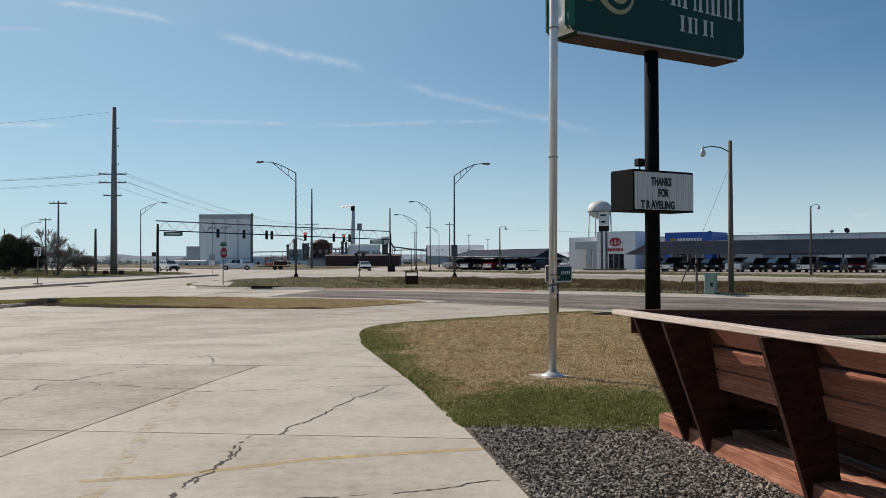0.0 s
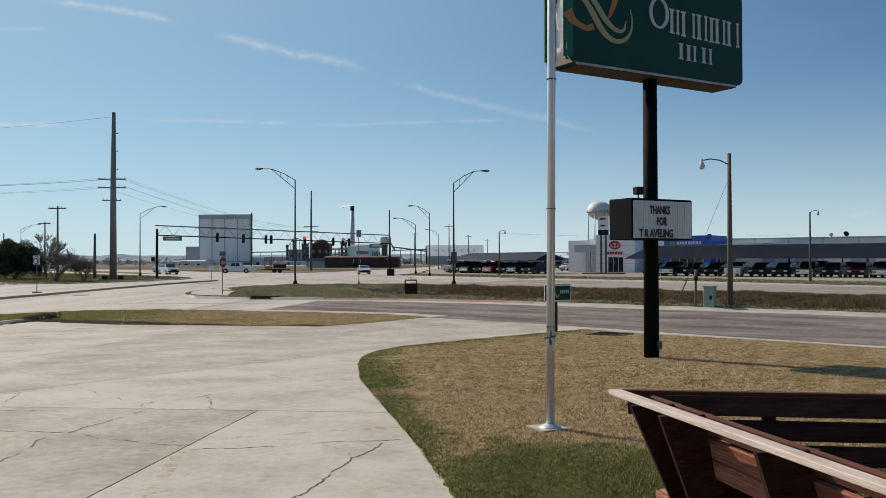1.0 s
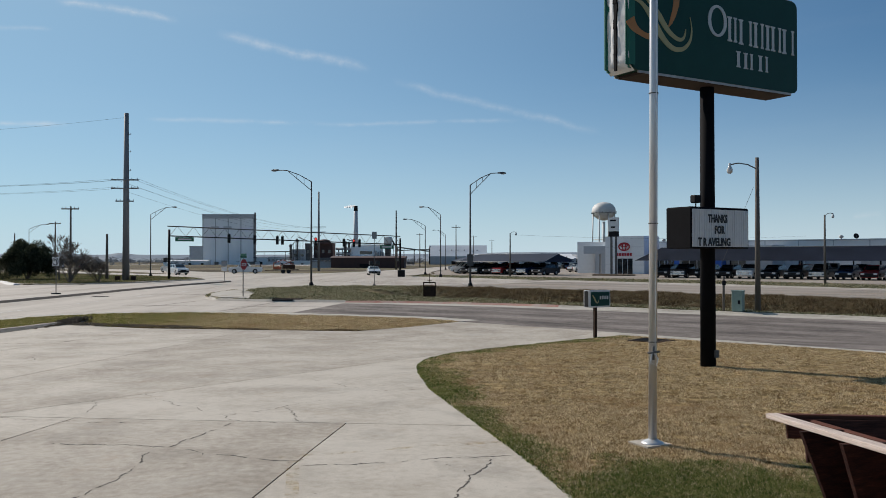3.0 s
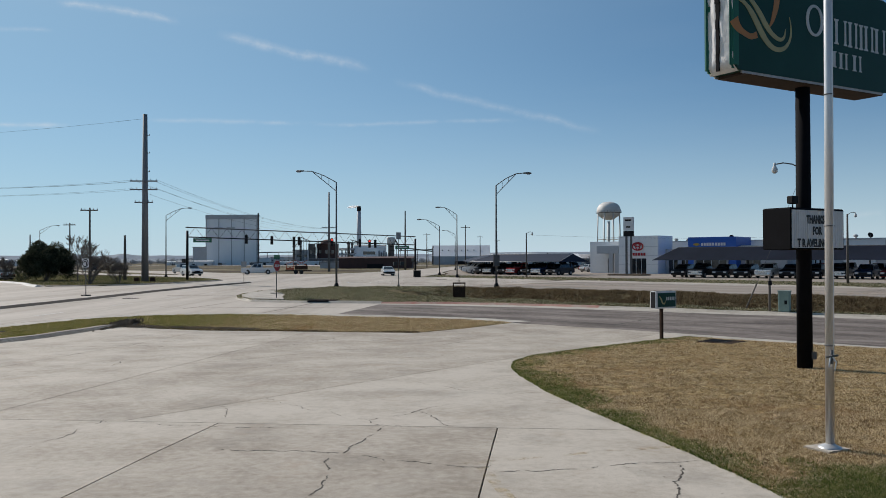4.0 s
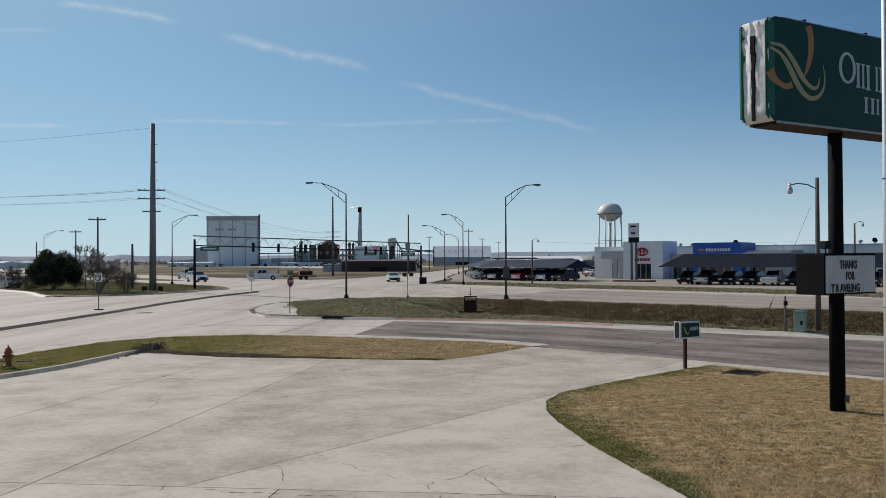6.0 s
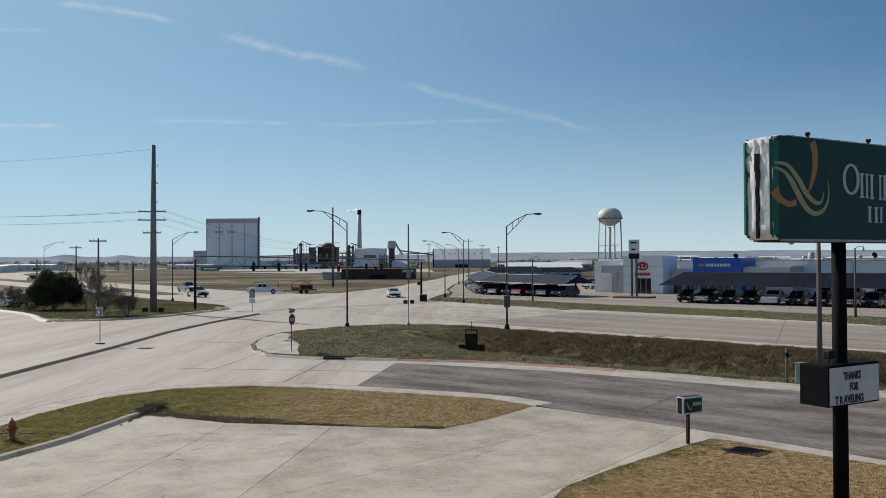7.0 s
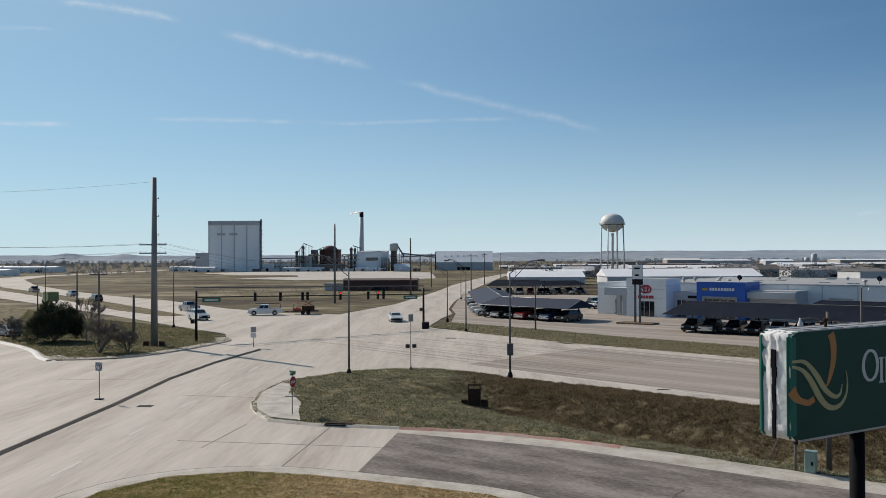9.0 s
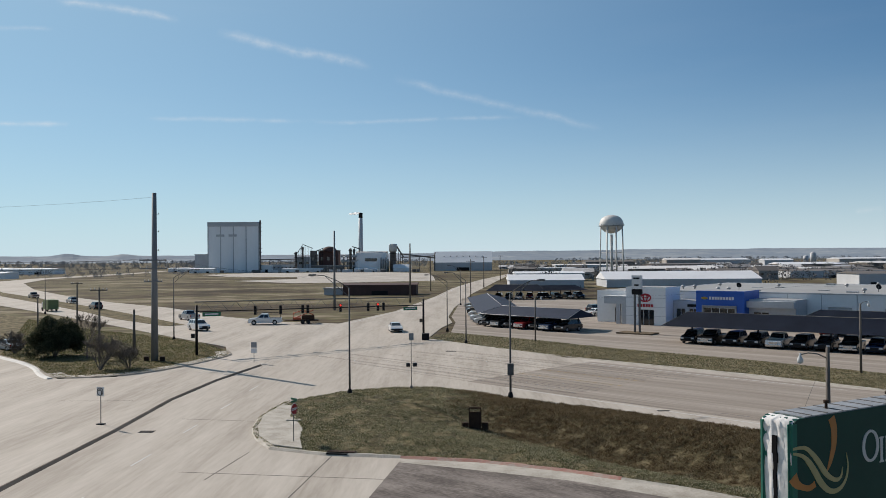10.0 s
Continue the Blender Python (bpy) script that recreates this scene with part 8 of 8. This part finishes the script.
block(-93.4, 850, 30.3, 24, 19.2, "pale grey boiler house of the sugar works", SILOWHITE, gable=1.2, windows=1)
block(-109.4, 848, 6.2, 18, 11.4, "low pale lean-to of the boiler house", SILOWHITE)
block(-136.6, 852, 18.9, 20, 21.4, "dark brown process house of the sugar works", BROWNWALL, DARKWALL, windows=3)
block(-160.0, 846, 13.6, 16, 15.0, "grey steel block of the sugar works", GREYWALL, windows=2)
block(-180.2, 848, 23.7, 14, 7.6, "low ribbed grey shed beside the silos", GREYWALL, windows=6)
block(-197.6, 846, 11.8, 12, 7.2, "small pale shed at the foot of the silos", WHITEPAINT, ROOFWHITE, doors=1)
block(-136.4, 842, 31.4, 10, 6.4, "low dark wing of the sugar works", DARKWALL, windows=7)
block(-151.4, 848, 5.5, 9, 21.0, "narrow dark elevator house", DARKWALL, windows=1)
block(-61.9, 838, 16.6, 14, 3.8, "small white gabled shed", WHITEPAINT, ROOFWHITE, 3.4, doors=1)
block(-98, 838, 22, 6, 3.0, "low white sheds below the works", WHITEPAINT, ROOFWHITE, 0.6, doors=4)
block(-1.5, 880, 60, 34, 8.5, "large storage hall with a tall white roof", GREYWALL, ROOFWHITE, 11.5, windows=0, doors=1)
block(-160, 838, 40, 6, 3.5, "long low white sheds below the works", WHITEPAINT, ROOFWHITE, 0.6, doors=4)
block(-29.3, 266, 23, 10, 3.2, "long low dark brown building in the field", BROWNWALL, BROWNWALL, 0.5, doors=1)
block(-43.8, 268, 6.5, 6, 1.8, "low grey lean-to beside the brown building", GREYWALL, ROOFGREY)
for k in range(7):
    t = thing("roof_vent", (-21 + 6.6 * k, 889, G(880) + 14.4), "small dark vent on the storage roof", "vent", "vents on the storage roof")
    bm = BM()
    box(bm, (0, 0, 0.35), (0.8, 0.8, 1.1))
    part("case", bm, DARKMETAL, t)
bulge = thing("process_tank", (-136, 856, G(856) + 20), "dark rusty dome over the process house", "tank")
bm = BM()
lathe(bm, (0, 0, 0), [(7.3, 0), (7.2, 2.2), (5.6, 4.4), (3.0, 5.4), (0.5, 5.7)], 18)
part("dome", bm, BROWNWALL, bulge)
for x, y, r, h, label in ((-167.9, 845, 1.2, 20.4, "slim dark bucket elevator"), (-161.0, 844, 1.0, 25.5, "slim dark elevator head tower"), (-113.5, 846, 1.3, 23.5, "slim grey dust tower"), (-110.0, 847, 1.1, 23.0, "slim grey dust tower"), (-147.2, 845, 1.0, 18.5, "slim dark dust tower")):
    t = thing("process_tower", (x, y, G(y)), label, "tower")
    bm = BM()
    lathe(bm, (0, 0, 0), [(r, 0), (r, h * 0.86), (r * 1.25, h * 0.87), (r * 1.25, h * 0.95), (r * 0.6, h)], 12)
    part("shell", bm, DARKWALL, t)
    for k in range(5):
        bm = BM()
        box(bm, (0, -r - 0.2, h * (0.15 + 0.19 * k)), (r * 3.0, 0.8, 0.35))
        part("walkway", bm, DARKMETAL, t)
lime = thing("process_tower", (-71.2, 848, G(848)), "tall round kiln tower with a wide pale top", "tower")
bm = BM()
lathe(bm, (0, 0, 0), [(3.0, 0), (3.0, 19.5), (3.6, 20.0)], 18)
part("shell", bm, DARKWALL, lime)
bm = BM()
lathe(bm, (0, 0, 20.0), [(3.6, 0), (4.2, 0.4), (4.2, 6.6), (3.8, 7.4), (0.6, 7.7)], 18)
part("top_bin", bm, TANKWHITE, lime, "pale stained top bin")
for k in range(5):
    bm = BM()
    lathe(bm, (0, 0, 3.5 + 3.6 * k), [(3.05, 0), (3.7, 0.05), (3.7, 0.3), (3.05, 0.35)], 16)
    part("walkway", bm, DARKMETAL, lime)
for k in range(4):
    t = thing("vertical_tank", (-83 + 2.3 * k, 846, G(846)), "slim silver upright process tank", "tank", "silver tanks by the boiler house")
    bm = BM()
    lathe(bm, (0, 0, 0), [(0.95, 0), (0.95, 13.2 - 1.3 * (k % 2)), (0.5, 14.2 - 1.3 * (k % 2))], 14)
    part("shell", bm, TINTOP, t)
    bm = BM()
    rod(bm, (0, -1.0, 0.5), (0, -1.0, 12), 0.14, 0.14, 6)
    part("pipe", bm, DARKMETAL, t)
rack_ = thing("pipe_rack", (-121, 846, G(846)), "open steel pipe rack between the process houses", "pipe rack")
for x in (0.5, 4.3, 8.1, 11.9):
    bm = BM()
    box(bm, (x, 0, 8.4), (0.55, 0.55, 16.8))
    box(bm, (x, 5, 8.4), (0.55, 0.55, 16.8))
    part("column", bm, DARKWALL, rack_)
for z, r in ((16.5, 0.5), (15.2, 0.7), (11.8, 0.45), (10.4, 0.8), (5.8, 0.5)):
    bm = BM()
    rod(bm, (-2, -0.3, z), (13.5, -0.3, z), r, r, 10)
    part("pipe", bm, TINTOP if r > 0.6 else GREYWALL, rack_)
for a, b, w in (((-204, 847, 9.6), (-168, 847, 9.9), 0.7), ((-161, 844, 24.6), (-151.5, 847, 20.6), 0.45), ((-161, 844, 23.5), (-168, 845, 14), 0.35), ((-147.2, 845, 18), (-141, 850, 21), 0.4), ((-67.5, 848, 22), (-61, 852, 11), 0.9),
                ((-64, 850, 14.5), (-30, 872, 10.2), 0.8), ((-64, 850, 10.8), (-31, 868, 12.2), 0.6), ((-112, 848, 22), (-104, 852, 19.5), 0.6), ((-31, 872, 12.2), (-30, 878, 15.5), 0.7)):
    t = thing("conveyor", a, "inclined grey conveyor gallery on trestles", "conveyor")
    d = Vector(b) - Vector(a)
    bm = BM()
    rod(bm, (0, 0, 0), d, w, w, 4)
    part("gallery", bm, DARKWALL, t)
    for f in (0.25, 0.55, 0.85):
        bm = BM()
        p = d * f
        rod(bm, p, (p.x, p.y, G(850) - a[2]), 0.22, 0.22, 5)
        part("trestle", bm, DARKMETAL, t)
yard = random.Random(17)
for i in range(26):
    x, y = yard.uniform(-245, -40), yard.uniform(800, 832)
    pale = yard.random() < 0.6
    t = thing("storage_container", (x, y, G(y)), "white storage container in the works yard" if pale else "dark storage container in the works yard", "container", "containers in the works yard", turn=yard.choice((0, 8, 90)))
    bm = BM()
    box(bm, (0, 0, 1.3), (yard.uniform(3, 7), 2.5, 2.6))
    bmesh.ops.bevel(bm, geom=bm.edges[:], offset=0.12, segments=1, affect="EDGES")
    part("case", bm, SIGNWHITE if pale else DARKWALL, t)
st = thing("smokestack", (-106, 870, G(870)), "tall slim grey smokestack with a dark top", "chimney")
bm = BM()
rod(bm, (0, 0, 0), (0, 0, 55), 2.6, 2.0, 18)
rod(bm, (0, 0, 33), (0, 0, 33.6), 2.6, 2.6, 18)
part("shaft", bm, GREYWALL, st)
bm = BM()
rod(bm, (0, 0, 55), (0, 0, 60), 2.05, 2.05, 18)
part("top", bm, DARKMETAL, st)
plume = thing("steam_plume", (-106.5, 870, G(870) + 59.2), "small white plume of steam drifting from the stack", "steam")
bm = BM()
rp = random.Random(2)
for i in range(420):
    f = rp.random()
    wide_ = 0.35 + 1.0 * math.sin(f * 2.9)
    c = Vector((-11 * f, rp.gauss(0, 0.5), 1.0 - 1.4 * f + rp.gauss(0, 0.45) * wide_))
    v = [bm.verts.new(c + Vector((rp.gauss(0, 0.45), rp.gauss(0, 0.15), rp.gauss(0, 0.28)))) for _ in range(3)]
    bm.faces.new(v)
part("puff", bm, SMOKE, plume)

tower = thing("water_tower", (79.5, 472, G(472)), "white water tower on slim braced legs", "water tower")
bm = BM()
lathe(bm, (0, 0, 0), [(0.8, 24.6), (3.2, 25.3), (5.4, 26.9), (6.4, 28.4), (6.6, 28.9), (6.6, 30.0), (6.15, 31.7), (5.0, 33.3), (3.2, 34.3), (1.4, 34.75), (0.2, 34.85)], 36)
part("tank", bm, TANKWHITE, tower)
bm = BM()
lathe(bm, (0, 0, 28.5), [(6.5, 0), (7.0, 0.05), (7.0, 0.15), (6.5, 0.2)], 30)
ring_ = part("balcony", bm, RUST, tower, "rust-stained walkway round the tank")
for i in range(24):
    a = 2 * math.pi * i / 24
    bm = BM()
    rod(bm, (6.95 * math.cos(a), 6.95 * math.sin(a), 28.6), (6.95 * math.cos(a), 6.95 * math.sin(a), 29.7), 0.06, 0.06, 4)
    part("baluster", bm, RUST, ring_)
bm = BM()
rod(bm, (0, 0, 0), (0, 0, 24), 0.75, 0.75, 14)
part("riser", bm, TANKWHITE, tower)
for i in range(8):
    a = 2 * math.pi * (i + 0.3) / 8
    bm = BM()
    rod(bm, (7.0 * math.cos(a), 7.0 * math.sin(a), 0), (6.3 * math.cos(a), 6.3 * math.sin(a), 28.3), 0.36, 0.32, 8)
    part("leg", bm, TANKWHITE, tower)
    b = 2 * math.pi * (i + 1.3) / 8
    bm = BM()
    rod(bm, (6.7 * math.cos(a), 6.7 * math.sin(a), 14), (6.7 * math.cos(b), 6.7 * math.sin(b), 14), 0.12, 0.12, 6)
    part("ring_strut", bm, TANKWHITE, tower)

block(28.5, 322, 28, 18, 2.9, "long low warehouse with a white roof", GREYWALL, ROOFWHITE, 2.0, doors=0, name="warehouse")
block(80, 322, 58, 24, 3.0, "long low warehouse with a white roof", GREYWALL, ROOFWHITE, 2.8, doors=0, name="warehouse")
town = random.Random(21)
TOWN = ((150, 300, 30, 8), (40, 420, 34, 6), (120, 430, 40, 6), (190, 440, 50, 6), (240, 380, 30, 9), (130, 540, 60, 7), (230, 560, 70, 6), (330, 520, 60, 9), (60, 600, 36, 7), (170, 680, 44, 10), (290, 720, 50, 9), (400, 640, 50, 8), (420, 820, 70, 9), (220, 860, 34, 16), (330, 900, 30, 14), (520, 900, 60, 12), (110, 800, 50, 9), (180, 1050, 60, 12), (350, 1150, 70, 14), (560, 1200, 70, 14))
for x, y, w, h in TOWN:
    block(x, y, w, w * 0.6, h * 0.62, town.choice(("low pale warehouse in the town", "low grey warehouse in the town", "low white roofed shed in the town")), town.choice((TOWNWALL, GREYWALL, TOWNWALL)), town.choice((ROOFWHITE, TOWNROOF, TOWNROOF)), town.choice((0, 0.8, 1.6)), doors=town.choice((1, 2, 3)), name="warehouse")
for x, y, w, h in ((-330, 560, 46, 4), (-390, 640, 40, 4), (-255, 820, 24, 4), (-420, 800, 60, 5), (-520, 900, 60, 5), (-300, 900, 30, 4), (-215, 330, 30, 3.2)):
    block(x, y, w, w * 0.4, h, "low white roofed shed beside the highway", WHITEPAINT, ROOFWHITE, 0.8, doors=2, name="shed")
for k in range(90):
    x, y = town.uniform(30, 640), town.uniform(350, 1150)
    if abs(x - 79.5) < 14 and abs(y - 472) < 16:
        continue
    w = town.uniform(9, 20)
    block(x, y, w, town.uniform(7, 12), town.uniform(2.6, 4.5), town.choice(("small weathered house in the town", "low grey house with a worn roof", "small shed in the town")), TOWNWALL, TOWNROOF, town.uniform(0.8, 2.4), windows=town.choice((1, 2, 3)), name="house", category="house")
for x, y, h in ((612, 1500, 20), (700, 1750, 14)):
    t = thing("grain_bin", (x, y, G(y)), "pale far grain elevator", "silo")
    bm = BM()
    lathe(bm, (0, 0, 0), [(5, 0), (5, h * 0.9), (1, h)], 14)
    part("shell", bm, GREYWALL if h < 45 else WHITEPAINT, t)


def far_wood(x0, x1, y0, y1, count, h, seed):
    """Bands of far leafless trees, drawn as many small clumps."""
    r = np.random.default_rng(seed)
    per = 70
    x, y, tall = r.uniform(x0, x1, (count, 1)), r.uniform(y0, y1, (count, 1)), h * r.uniform(0.5, 1.2, (count, 1))
    up = r.uniform(0.08, 1.0, (count, per))
    px, py = x + r.normal(0, 0.30, (count, per)) * tall * np.sqrt(1.15 - up), y + r.normal(0, 0.26, (count, per)) * tall
    pz, size = all_levels(y) + tall * up, tall * r.uniform(0.03, 0.085, (count, per))
    a = r.uniform(0, 3.14, (count, per))
    dx, dy = size * np.cos(a), size * np.sin(a)
    tri = np.stack((np.stack((px - dx, py - dy, pz - size), -1), np.stack((px + dx, py + dy, pz - size * 0.6), -1), np.stack((px + size * 0.3, py, pz + size * 1.1), -1)), 2)
    me_ = bpy.data.meshes.new("far_trees")
    me_.from_pydata(tri.reshape(-1, 3), [], np.arange(count * per * 3).reshape(-1, 3))
    # farther bands get the tone with more haze in its colour
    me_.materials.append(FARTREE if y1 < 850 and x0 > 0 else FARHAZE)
    return tagged(new("far_trees", me_), "band of far leafless trees, greyed for haze", "trees", kind="stuff")


far_wood(20, 460, 350, 560, 330, 5, 30)
far_wood(40, 700, 560, 820, 520, 6, 31)
far_wood(60, 1300, 900, 1700, 700, 7.5, 32)
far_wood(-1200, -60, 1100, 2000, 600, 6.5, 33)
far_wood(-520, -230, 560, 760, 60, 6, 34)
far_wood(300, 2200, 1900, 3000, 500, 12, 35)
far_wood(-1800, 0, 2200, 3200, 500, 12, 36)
